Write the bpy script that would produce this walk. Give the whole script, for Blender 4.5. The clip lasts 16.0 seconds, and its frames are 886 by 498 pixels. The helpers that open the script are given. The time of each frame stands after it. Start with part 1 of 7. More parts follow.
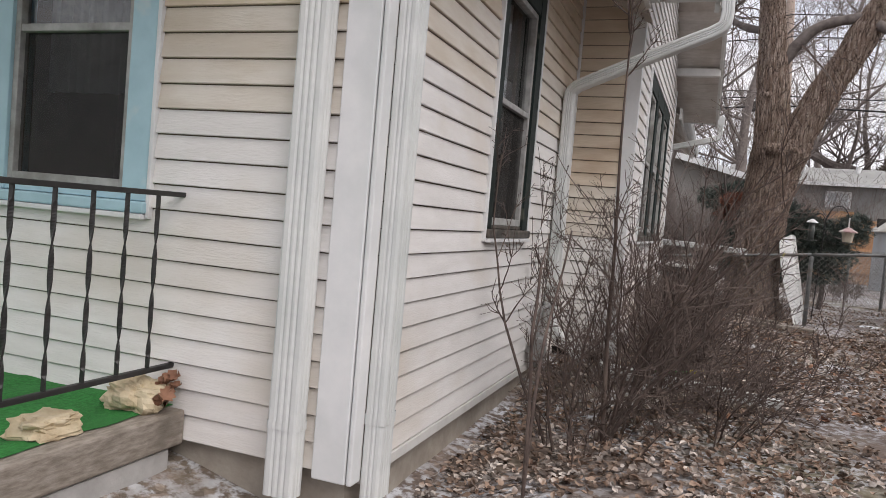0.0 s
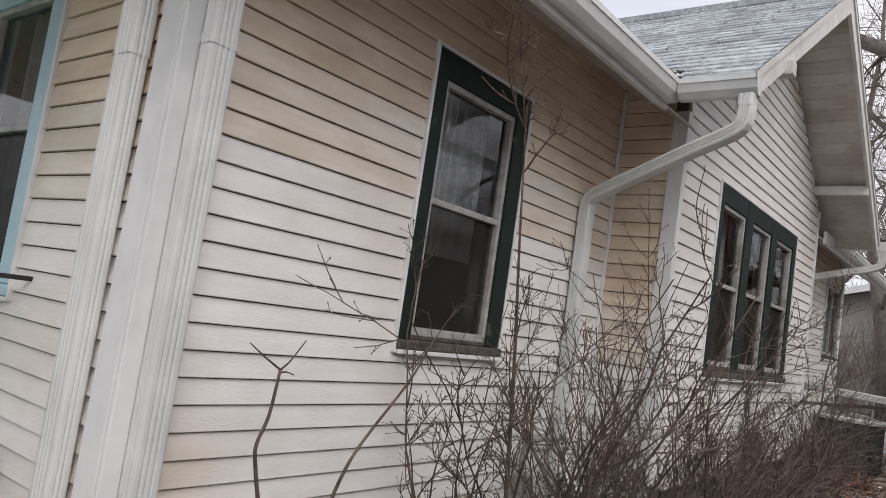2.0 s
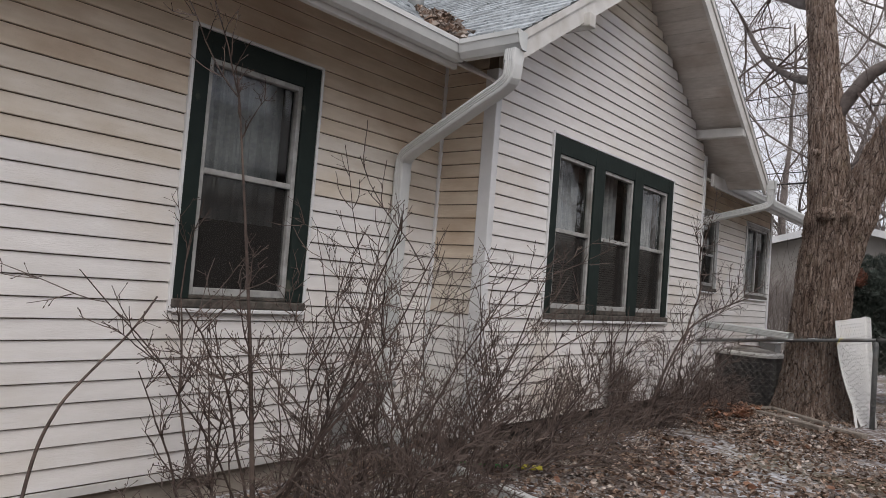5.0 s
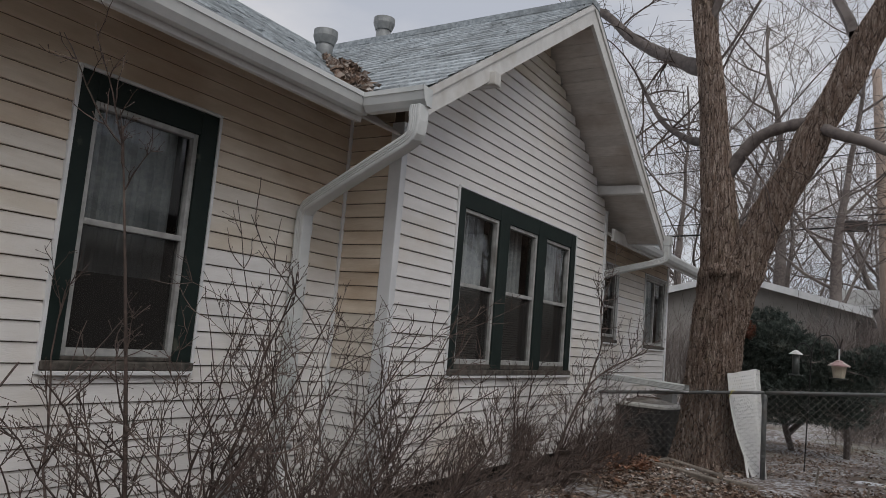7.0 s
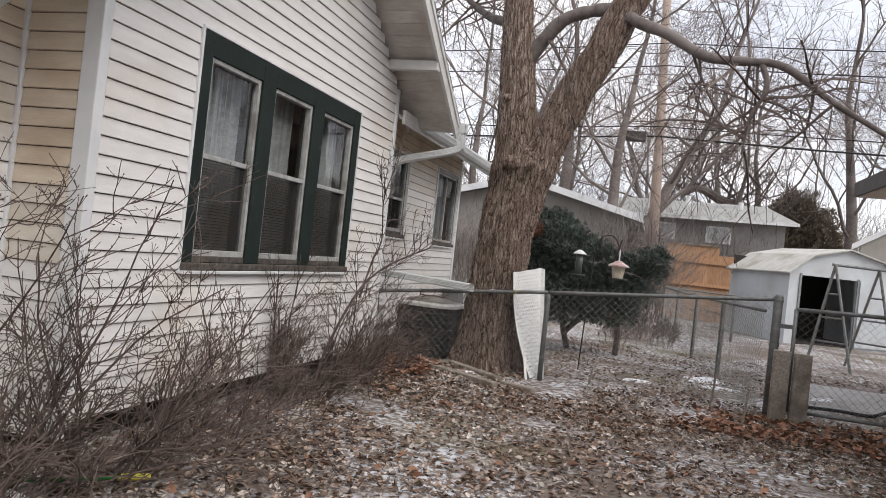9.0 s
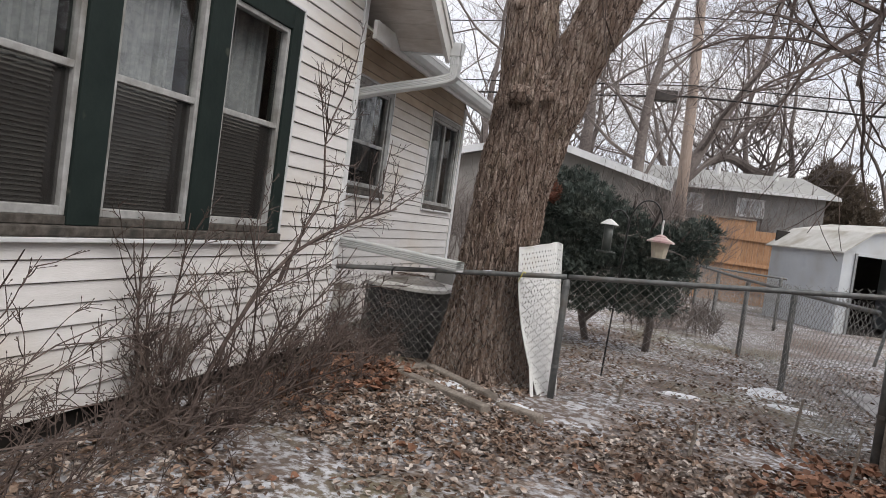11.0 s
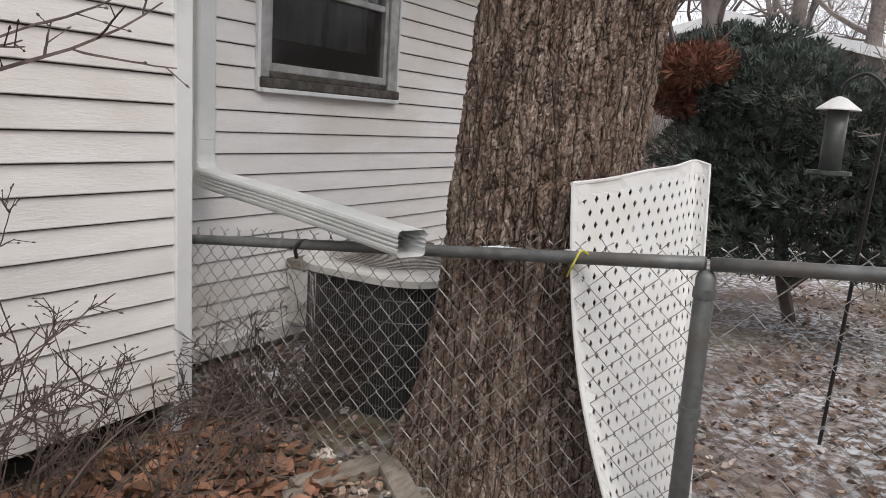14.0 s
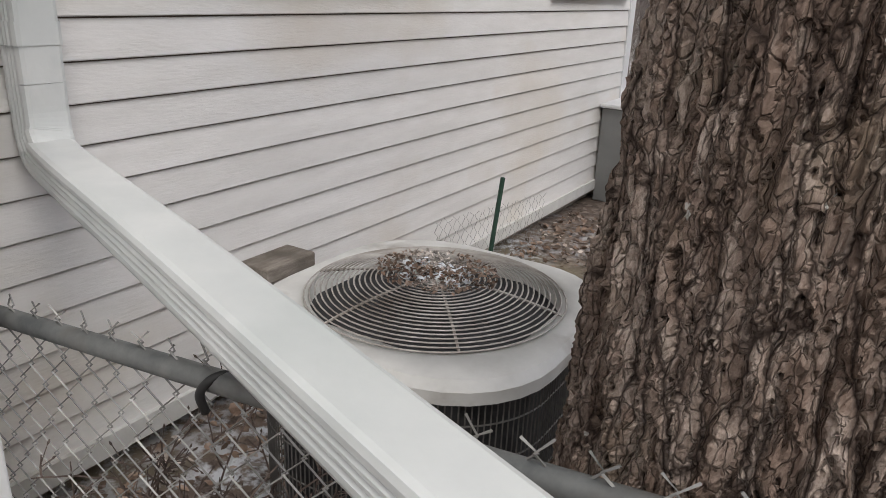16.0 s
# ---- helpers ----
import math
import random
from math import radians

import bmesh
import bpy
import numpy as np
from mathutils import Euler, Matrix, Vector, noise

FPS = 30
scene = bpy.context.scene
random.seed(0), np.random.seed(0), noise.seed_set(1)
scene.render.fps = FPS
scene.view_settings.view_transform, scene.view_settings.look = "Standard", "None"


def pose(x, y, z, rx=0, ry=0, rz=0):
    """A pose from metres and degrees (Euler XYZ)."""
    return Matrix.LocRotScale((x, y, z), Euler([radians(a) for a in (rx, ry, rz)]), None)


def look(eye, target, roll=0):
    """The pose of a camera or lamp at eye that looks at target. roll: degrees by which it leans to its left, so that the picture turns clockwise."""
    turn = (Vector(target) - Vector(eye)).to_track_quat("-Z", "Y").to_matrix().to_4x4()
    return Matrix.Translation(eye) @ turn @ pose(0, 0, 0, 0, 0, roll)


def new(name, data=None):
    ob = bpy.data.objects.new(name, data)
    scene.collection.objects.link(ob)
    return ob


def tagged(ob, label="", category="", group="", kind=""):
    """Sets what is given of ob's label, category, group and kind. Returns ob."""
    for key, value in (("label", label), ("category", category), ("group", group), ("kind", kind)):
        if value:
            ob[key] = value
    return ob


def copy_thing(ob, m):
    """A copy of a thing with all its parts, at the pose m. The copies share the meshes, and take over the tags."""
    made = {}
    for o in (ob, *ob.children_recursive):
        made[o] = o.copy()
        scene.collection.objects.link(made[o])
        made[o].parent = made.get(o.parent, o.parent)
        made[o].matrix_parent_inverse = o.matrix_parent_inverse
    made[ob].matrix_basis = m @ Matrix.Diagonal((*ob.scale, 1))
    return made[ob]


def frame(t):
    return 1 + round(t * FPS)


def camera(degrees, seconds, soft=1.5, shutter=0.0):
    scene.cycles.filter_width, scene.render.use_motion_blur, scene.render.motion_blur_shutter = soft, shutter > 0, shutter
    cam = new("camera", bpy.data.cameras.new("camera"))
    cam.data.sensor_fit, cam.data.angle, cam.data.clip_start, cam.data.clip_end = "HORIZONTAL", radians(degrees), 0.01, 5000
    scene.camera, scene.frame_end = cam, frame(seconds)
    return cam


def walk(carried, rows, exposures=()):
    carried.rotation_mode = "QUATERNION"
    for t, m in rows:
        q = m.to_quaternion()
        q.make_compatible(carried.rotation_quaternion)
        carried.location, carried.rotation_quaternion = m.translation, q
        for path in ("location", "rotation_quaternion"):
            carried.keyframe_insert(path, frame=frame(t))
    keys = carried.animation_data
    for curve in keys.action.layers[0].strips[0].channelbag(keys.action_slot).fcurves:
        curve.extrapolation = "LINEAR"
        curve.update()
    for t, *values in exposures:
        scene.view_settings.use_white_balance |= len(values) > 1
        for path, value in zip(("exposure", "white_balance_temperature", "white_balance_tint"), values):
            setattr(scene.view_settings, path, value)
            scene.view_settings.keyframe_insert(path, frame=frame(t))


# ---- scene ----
cam = camera(62.5, 16.0, soft=0.75)
PATH = [
    (0, (-0.036, 0.459, 1.038), (-0.729, 2.333, 0.947), 5.0),
    (0.5, (0.275, 0.85, 1.084), (-0.538, 2.675, 1.17), 5.5),
    (1, (0.565, 1.16, 1.119), (-0.41, 2.9, 1.268), 6.7),
    (1.5, (0.929, 1.316, 1.139), (-0.242, 2.93, 1.299), 7.9),
    (2, (1.17, 1.485, 1.125), (-0.072, 3.042, 1.307), 8.4),
    (2.5, (1.538, 1.533, 1.144), (0.343, 3.13, 1.293), 8.4),
    (3, (1.844, 1.661, 1.16), (0.766, 3.342, 1.256), 8.3),
    (3.5, (2.044, 1.841, 1.109), (1.015, 3.555, 1.164), 7.8),
    (4, (2.197, 1.962, 1.118), (1.131, 3.653, 1.17), 6.5),
    (4.5, (2.344, 2.013, 1.159), (1.152, 3.617, 1.215), 4.9),
    (4.7, (2.387, 2.028, 1.162), (1.131, 3.583, 1.233), 4.2),
    (6.8, (2.321, 2.134, 1.275), (1.182, 3.756, 1.54), 4.5),
    (7, (2.353, 2.153, 1.266), (1.291, 3.832, 1.502), 4.8),
    (7.5, (2.374, 2.264, 1.224), (1.494, 4.052, 1.395), 5.0),
    (8, (2.265, 2.47, 1.241), (1.521, 4.324, 1.332), 5.9),
    (8.5, (2.153, 2.771, 1.206), (1.517, 4.668, 1.242), 6.1),
    (9, (2.129, 3.232, 1.249), (1.575, 5.154, 1.257), 6.2),
    (9.2, (2.096, 3.405, 1.282), (1.57, 5.335, 1.28), 6.3),
    (11.3, (1.757, 5.73, 1.259), (1.176, 7.641, 1.151), 7.8),
    (11.5, (1.737, 5.988, 1.233), (1.16, 7.899, 1.111), 7.6),
    (12, (1.691, 6.614, 1.257), (1.103, 8.521, 1.12), 6.8),
    (12.5, (1.631, 7.246, 1.296), (0.948, 9.121, 1.165), 5.8),
    (13, (1.585, 7.845, 1.278), (0.765, 9.664, 1.132), 5.4),
    (13.5, (1.549, 8.37, 1.246), (0.617, 10.124, 1.011), 5.4),
    (14, (1.503, 8.89, 1.263), (0.477, 10.572, 0.918), 3.6),
    (14.5, (1.347, 9.35, 1.283), (0.246, 10.967, 0.869), 3.2),
    (15, (1.058, 9.683, 1.307), (-0.085, 11.251, 0.826), 2.6),
    (15.5, (0.76, 9.926, 1.296), (-0.346, 11.5, 0.747), 2.2),
    (16, (0.522, 10.157, 1.357), (-0.453, 11.766, 0.679), 2.5),
]
EXPOSURES = [(0.0, 0.48, 6700, 12), (0.5, 0.30, 6700, 12), (2.0, 0.36, 6700, 12), (4.0, 0.32, 6700, 12), (4.7, 0.25, 6700, 12), (6.8, -0.35, 6550, 9), (7.0, -0.35, 6550, 9), (7.5, 0.18, 6600, 10), (8.0, 0.52, 6700, 11), (9.0, 0.6, 6700, 10), (11.5, 0.48, 6700, 10),
             (12.0, 0.62, 6700, 10), (14.0, 0.62, 6700, 10), (15.0, 0.66, 6650, 10), (16.0, 0.74, 6650, 9)]
walk(cam, [(t, look(eye, target, roll)) for t, eye, target, roll in PATH], EXPOSURES)

# ---- world, sun, exposure ----
SUN_EL, SUN_ROT = radians(48), radians(124)
world = bpy.data.worlds.new("overcast_sky")
scene.world = world
world.use_nodes = True
wn, wl = world.node_tree.nodes, world.node_tree.links
wn.clear()
w_out = wn.new("ShaderNodeOutputWorld")
w_bg = wn.new("ShaderNodeBackground")
sky = wn.new("ShaderNodeTexSky")
sky.sky_type, sky.sun_disc, sky.sun_elevation, sky.sun_rotation = "NISHITA", False, SUN_EL, SUN_ROT
sky_gain = wn.new("ShaderNodeMix")
sky_gain.data_type, sky_gain.blend_type = "RGBA", "MULTIPLY"
sky_gain.inputs[0].default_value = 1.0
sky_gain.inputs[7].default_value = (0.10, 0.10, 0.10, 1)
w_co = wn.new("ShaderNodeTexCoord")
w_map = wn.new("ShaderNodeMapping")
w_map.inputs["Scale"].default_value = (1.0, 1.0, 2.6)
w_noise = wn.new("ShaderNodeTexNoise")
w_noise.inputs["Scale"].default_value, w_noise.inputs["Detail"].default_value = 3.0, 5.0
w_ramp = wn.new("ShaderNodeValToRGB")
w_ramp.color_ramp.elements[0].position, w_ramp.color_ramp.elements[0].color = 0.35, (0.68, 0.71, 0.80, 1)
w_ramp.color_ramp.elements[1].position, w_ramp.color_ramp.elements[1].color = 0.65, (0.97, 0.95, 0.97, 1)
w_mix = wn.new("ShaderNodeMix")
w_mix.data_type = "RGBA"
w_mix.inputs[0].default_value = 0.82
wl.new(sky.outputs[0], sky_gain.inputs[6])
wl.new(w_co.outputs["Generated"], w_map.inputs[0])
wl.new(w_map.outputs[0], w_noise.inputs["Vector"])
wl.new(w_noise.outputs["Fac"], w_ramp.inputs[0])
wl.new(sky_gain.outputs[2], w_mix.inputs[6])
wl.new(w_ramp.outputs[0], w_mix.inputs[7])
wl.new(w_mix.outputs[2], w_bg.inputs["Color"])
wl.new(w_bg.outputs[0], w_out.inputs["Surface"])
w_bg.inputs["Strength"].default_value = 1.0

sun_data = bpy.data.lights.new("sun", "SUN")
sun_data.energy, sun_data.angle, sun_data.color = 1.5, radians(45), (1.0, 0.97, 0.94)
sun = new("sun", sun_data)
sun.matrix_world = look((9, 0, 12), (0, 6, 0))


# ---- materials ----
def material(name, c1, c2=None, scale=8.0, rough=0.7, metal=0.0, bump=0.0, bscale=None, c3=None, s3=1.2, lo3=0.5, hi3=0.7,
             stretch=(1, 1, 1), vary=0.0, island=0.0, spec=0.5, stretch3=(1, 1, 1)):
    """A procedural surface: fine grain from c1 to c2, broad patches of c3, relief, and a change from piece to piece."""
    m = bpy.data.materials.new(name)
    m.use_nodes = True
    n, l = m.node_tree.nodes, m.node_tree.links
    b = n["Principled BSDF"]
    b.inputs["Roughness"].default_value, b.inputs["Metallic"].default_value = rough, metal
    b.inputs["Specular IOR Level"].default_value = spec
    geo = n.new("ShaderNodeNewGeometry")
    mp = n.new("ShaderNodeMapping")
    mp.inputs["Scale"].default_value = stretch
    l.new(geo.outputs["Position"], mp.inputs["Vector"])
    tex = n.new("ShaderNodeTexNoise")
    tex.inputs["Scale"].default_value, tex.inputs["Detail"].default_value, tex.inputs["Roughness"].default_value = scale, 6.0, 0.6
    l.new(mp.outputs[0], tex.inputs["Vector"])
    ramp = n.new("ShaderNodeValToRGB")
    ramp.color_ramp.elements[0].position, ramp.color_ramp.elements[1].position = 0.35, 0.65
    ramp.color_ramp.elements[0].color, ramp.color_ramp.elements[1].color = (*c1, 1), (*(c2 or c1), 1)
    l.new(tex.outputs["Fac"], ramp.inputs[0])
    col = ramp.outputs[0]
    if c3:
        mp3 = n.new("ShaderNodeMapping")
        mp3.inputs["Scale"].default_value = stretch3
        l.new(geo.outputs["Position"], mp3.inputs["Vector"])
        t3 = n.new("ShaderNodeTexNoise")
        t3.inputs["Scale"].default_value, t3.inputs["Detail"].default_value = s3, 7.0
        l.new(mp3.outputs[0], t3.inputs["Vector"])
        r3 = n.new("ShaderNodeMapRange")
        r3.inputs[1].default_value, r3.inputs[2].default_value = lo3, hi3
        l.new(t3.outputs["Fac"], r3.inputs[0])
        mx = n.new("ShaderNodeMix")
        mx.data_type = "RGBA"
        l.new(r3.outputs[0], mx.inputs[0])
        l.new(col, mx.inputs[6])
        mx.inputs[7].default_value = (*c3, 1)
        col = mx.outputs[2]
    if vary or island:
        if vary:
            src = n.new("ShaderNodeObjectInfo").outputs["Random"]
        else:
            src = geo.outputs["Random Per Island"]
        amount = vary or island
        mr = n.new("ShaderNodeMapRange")
        mr.inputs[3].default_value, mr.inputs[4].default_value = 1 - amount, 1 + amount
        l.new(src, mr.inputs[0])
        hs = n.new("ShaderNodeHueSaturation")
        l.new(mr.outputs[0], hs.inputs["Value"])
        l.new(col, hs.inputs["Color"])
        col = hs.outputs[0]
    l.new(col, b.inputs["Base Color"])
    if bump:
        bt = tex
        if bscale:
            bt = n.new("ShaderNodeTexNoise")
            bt.inputs["Scale"].default_value, bt.inputs["Detail"].default_value = bscale, 8.0
            l.new(mp.outputs[0], bt.inputs["Vector"])
        bn = n.new("ShaderNodeBump")
        bn.inputs["Distance"].default_value = bump
        bn.inputs["Strength"].default_value = 0.8
        l.new(bt.outputs["Fac"], bn.inputs["Height"])
        l.new(bn.outputs[0], b.inputs["Normal"])
    return m


def glass_material():
    m = bpy.data.materials.new("window_glass")
    m.use_nodes = True
    n, l = m.node_tree.nodes, m.node_tree.links
    n.clear()
    out = n.new("ShaderNodeOutputMaterial")
    mix = n.new("ShaderNodeMixShader")
    clear = n.new("ShaderNodeBsdfTransparent")
    clear.inputs[0].default_value = (0.82, 0.86, 0.85, 1)
    shine = n.new("ShaderNodeBsdfGlossy")
    shine.inputs["Roughness"].default_value = 0.03
    fr = n.new("ShaderNodeFresnel")
    fr.inputs["IOR"].default_value = 1.75
    l.new(fr.outputs[0], mix.inputs[0])
    l.new(clear.outputs[0], mix.inputs[1])
    l.new(shine.outputs[0], mix.inputs[2])
    l.new(mix.outputs[0], out.inputs["Surface"])
    return m


def screen_material():
    """Fine insect mesh: mostly see-through dark thread."""
    m = bpy.data.materials.new("insect_mesh")
    m.use_nodes = True
    n, l = m.node_tree.nodes, m.node_tree.links
    n.clear()
    out = n.new("ShaderNodeOutputMaterial")
    mix = n.new("ShaderNodeMixShader")
    mix.inputs[0].default_value = 0.6
    clear = n.new("ShaderNodeBsdfTransparent")
    thread = n.new("ShaderNodeBsdfDiffuse")
    thread.inputs[0].default_value = (0.045, 0.042, 0.04, 1)
    l.new(clear.outputs[0], mix.inputs[1])
    l.new(thread.outputs[0], mix.inputs[2])
    l.new(mix.outputs[0], out.inputs["Surface"])
    return m


M_SIDING = material("white_vinyl_siding", (0.72, 0.70, 0.68), (0.80, 0.78, 0.765), 3.0, 0.45, bump=0.002, bscale=26, c3=(0.62, 0.55, 0.46), s3=0.9,
                    lo3=0.52, hi3=0.78, vary=0.035, stretch=(1, 1, 6), stretch3=(1, 1, 1.4))
# tan and cream hold both yellowed vinyl and eave shade put into colour
M_SIDING_TAN = material("yellowed_shaded_vinyl_siding", (0.64, 0.54, 0.42), (0.74, 0.64, 0.52), 3.0, 0.5, bump=0.002, bscale=26, c3=(0.50, 0.38, 0.27), s3=1.6,
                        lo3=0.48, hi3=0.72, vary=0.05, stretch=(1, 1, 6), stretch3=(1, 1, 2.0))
M_SIDING_CREAM = material("creamy_shaded_vinyl_siding", (0.63, 0.575, 0.50), (0.73, 0.68, 0.615), 3.0, 0.47, bump=0.002, bscale=26, c3=(0.54, 0.455, 0.35), s3=1.3,
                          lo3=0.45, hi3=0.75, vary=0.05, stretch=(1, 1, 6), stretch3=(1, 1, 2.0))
M_TRIM = material("white_painted_metal", (0.70, 0.71, 0.72), (0.78, 0.78, 0.785), 5.0, 0.4, c3=(0.60, 0.62, 0.62), s3=2.2, bump=0.001, bscale=30)
M_SPOUT = material("grey_white_downspout", (0.62, 0.635, 0.63), (0.70, 0.71, 0.70), 6.0, 0.42, c3=(0.52, 0.55, 0.54), s3=1.8, bump=0.0008, bscale=40)
M_BACK = material("dark_sheathing", (0.10, 0.075, 0.055), (0.15, 0.12, 0.09), 6.0, 0.9)
M_FOUND = material("grey_foundation_concrete", (0.30, 0.26, 0.22), (0.40, 0.36, 0.31), 7.0, 0.9, bump=0.006, bscale=25, c3=(0.22, 0.19, 0.16), s3=1.5)
M_GREEN = material("dark_green_painted_wood", (0.010, 0.018, 0.016), (0.016, 0.026, 0.023), 5.0, 0.6, spec=0.25, c3=(0.07, 0.075, 0.06), s3=6.0, lo3=0.66, hi3=0.72,
                   bump=0.002, bscale=30)
M_BLUE = material("light_blue_painted_wood", (0.36, 0.55, 0.63), (0.42, 0.62, 0.70), 6.0, 0.5, c3=(0.55, 0.64, 0.66), s3=5.0, lo3=0.6, hi3=0.7)
M_SASH = material("worn_grey_sash", (0.30, 0.30, 0.29), (0.46, 0.46, 0.45), 14.0, 0.5, c3=(0.20, 0.19, 0.17), s3=5.0, lo3=0.5, hi3=0.7, bump=0.002)
M_SILL = material("peeling_window_sill", (0.05, 0.042, 0.035), (0.13, 0.115, 0.10), 22.0, 0.85, c3=(0.035, 0.035, 0.03), s3=9.0, bump=0.004)
M_GLASS = glass_material()
M_SCREEN = screen_material()
M_CURTAIN = material("grey_lace_curtain", (0.34, 0.35, 0.37), (0.46, 0.47, 0.48), 30.0, 0.9, c3=(0.22, 0.23, 0.25), s3=3.0)
# near-black colour that stands in for missing light in rooms and recesses
M_UNLIT = material("painted_unlit_black", (0.02, 0.018, 0.016), (0.035, 0.03, 0.027), 2.0, 0.9)
M_BLIND = material("grey_blind_slat", (0.34, 0.32, 0.31), (0.42, 0.40, 0.38), 8.0, 0.7)
M_FASCIA = material("white_fascia_paint", (0.60, 0.59, 0.57), (0.70, 0.69, 0.67), 7.0, 0.55, c3=(0.48, 0.45, 0.40), s3=2.5, lo3=0.55, hi3=0.75, bump=0.002)
M_SOFFIT = material("aged_soffit_boards", (0.54, 0.50, 0.46), (0.64, 0.60, 0.56), 9.0, 0.7, c3=(0.42, 0.36, 0.31), s3=2.0, lo3=0.5, hi3=0.7, vary=0.08, bump=0.002,
                    stretch=(1, 4, 4))
M_SHINGLE = material("frosted_grey_shingles", (0.26, 0.29, 0.31), (0.50, 0.54, 0.57), 26.0, 0.9, c3=(0.24, 0.26, 0.27), s3=3.0, lo3=0.45, hi3=0.65, bump=0.004, island=0.16)


def bark_material(name, crack_col, mid, light, plate_scale, chip_scale):
    """Long plates and small flakes parted by dark cracks; weathered pale tops, a little moss and lichen."""
    m = bpy.data.materials.new(name)
    m.use_nodes = True
    n, l = m.node_tree.nodes, m.node_tree.links
    b = n["Principled BSDF"]
    b.inputs["Roughness"].default_value, b.inputs["Specular IOR Level"].default_value = 0.95, 0.15
    geo = n.new("ShaderNodeNewGeometry")

    def noise_tex(vec, scale, detail, rough=0.6):
        t = n.new("ShaderNodeTexNoise")
        t.inputs["Scale"].default_value, t.inputs["Detail"].default_value, t.inputs["Roughness"].default_value = scale, detail, rough
        l.new(vec, t.inputs["Vector"])
        return t

    def stretched(vec, k):
        q = n.new("ShaderNodeMapping")
        q.inputs["Scale"].default_value = (1, 1, k)
        l.new(vec, q.inputs["Vector"])
        return q.outputs[0]

    def ranged(src, lo, hi, a=0.0, c=1.0):
        r = n.new("ShaderNodeMapRange")
        for k, v in ((1, lo), (2, hi), (3, a), (4, c)):
            r.inputs[k].default_value = v
        l.new(src, r.inputs[0])
        return r.outputs[0]

    def calc(op, a, c):
        q = n.new("ShaderNodeMath")
        q.operation = op
        for k, v in ((0, a), (1, c)):
            if isinstance(v, float):
                q.inputs[k].default_value = v
            else:
                l.new(v, q.inputs[k])
        return q.outputs[0]

    def mixed(f, a, c):
        x = n.new("ShaderNodeMix")
        x.data_type = "RGBA"
        l.new(f, x.inputs[0])
        for k, v in ((6, a), (7, c)):
            if isinstance(v, tuple):
                x.inputs[k].default_value = (*v, 1)
            else:
                l.new(v, x.inputs[k])
        return x.outputs[2]

    warp = noise_tex(geo.outputs["Position"], 16.0, 5.0)
    add = n.new("ShaderNodeVectorMath")
    add.operation = "MULTIPLY_ADD"
    l.new(warp.outputs["Color"], add.inputs[0])
    add.inputs[1].default_value = (0.020, 0.020, 0.035)
    l.new(geo.outputs["Position"], add.inputs[2])
    spot = add.outputs[0]
    cells = []
    for scale, flat, feature in ((plate_scale, 0.13, "DISTANCE_TO_EDGE"), (chip_scale, 0.36, "DISTANCE_TO_EDGE"), (chip_scale, 0.36, "F1")):
        v = n.new("ShaderNodeTexVoronoi")
        v.feature = feature
        v.inputs["Scale"].default_value = scale
        l.new(stretched(spot, flat), v.inputs["Vector"])
        cells.append(v)
    plate = ranged(cells[0].outputs["Distance"], 0.0, 0.11)
    chip = ranged(cells[1].outputs["Distance"], 0.0, 0.08, 0.38, 1.0)
    tone = n.new("ShaderNodeSeparateColor")
    l.new(cells[2].outputs["Color"], tone.inputs[0])
    fine = noise_tex(stretched(geo.outputs["Position"], 0.45), 110.0, 8.0, 0.75)
    streak = noise_tex(stretched(spot, 0.16), 26.0, 6.0, 0.65)
    pale = calc("MULTIPLY", ranged(streak.outputs["Fac"], 0.43, 0.60), ranged(tone.outputs[0], 0.15, 0.85, 0.35, 1.0))
    col = mixed(pale, mid, light)
    speck = ranged(fine.outputs["Fac"], 0.38, 0.66, 0.0, 0.75)
    col = mixed(speck, col, (mid[0] * 0.55, mid[1] * 0.52, mid[2] * 0.5))
    moss = noise_tex(geo.outputs["Position"], 5.0, 6.0)
    col = mixed(ranged(moss.outputs["Fac"], 0.56, 0.72, 0.0, 0.22), col, (0.26, 0.235, 0.13))
    relief = calc("MULTIPLY", plate, chip)
    col = mixed(ranged(relief, 0.0, 0.5), crack_col, col)
    lichen = noise_tex(geo.outputs["Position"], 34.0, 3.0)
    col = mixed(ranged(lichen.outputs["Fac"], 0.715, 0.735, 0.0, 0.85), col, (0.66, 0.64, 0.60))
    l.new(col, b.inputs["Base Color"])
    h = calc("ADD", calc("MULTIPLY", fine.outputs["Fac"], 0.55), calc("ADD", relief, calc("MULTIPLY", tone.outputs[0], 0.5)))
    bn = n.new("ShaderNodeBump")
    bn.inputs["Distance"].default_value = 0.011
    bn.inputs["Strength"].default_value = 1.0
    l.new(h, bn.inputs["Height"])
    l.new(bn.outputs[0], b.inputs["Normal"])
    return m


M_BARK = bark_material("furrowed_brown_bark", (0.050, 0.035, 0.029), (0.29, 0.212, 0.170), (0.69, 0.575, 0.495), 25.0, 84.0)
M_TWIG = material("brown_twig_bark", (0.05, 0.035, 0.03), (0.115, 0.083, 0.07), 30.0, 0.8, c3=(0.19, 0.145, 0.12), s3=3.0, lo3=0.55, hi3=0.75)
M_FARBARK = material("grey_brown_branch_bark", (0.10, 0.082, 0.075), (0.18, 0.152, 0.14), 12.0, 0.9, c3=(0.23, 0.20, 0.185), s3=1.0)
M_LEAF = material("dry_fallen_leaves", (0.11, 0.065, 0.045), (0.31, 0.225, 0.17), 9.0, 0.85, c3=(0.50, 0.45, 0.41), s3=7.0, lo3=0.50, hi3=0.64, island=0.6)
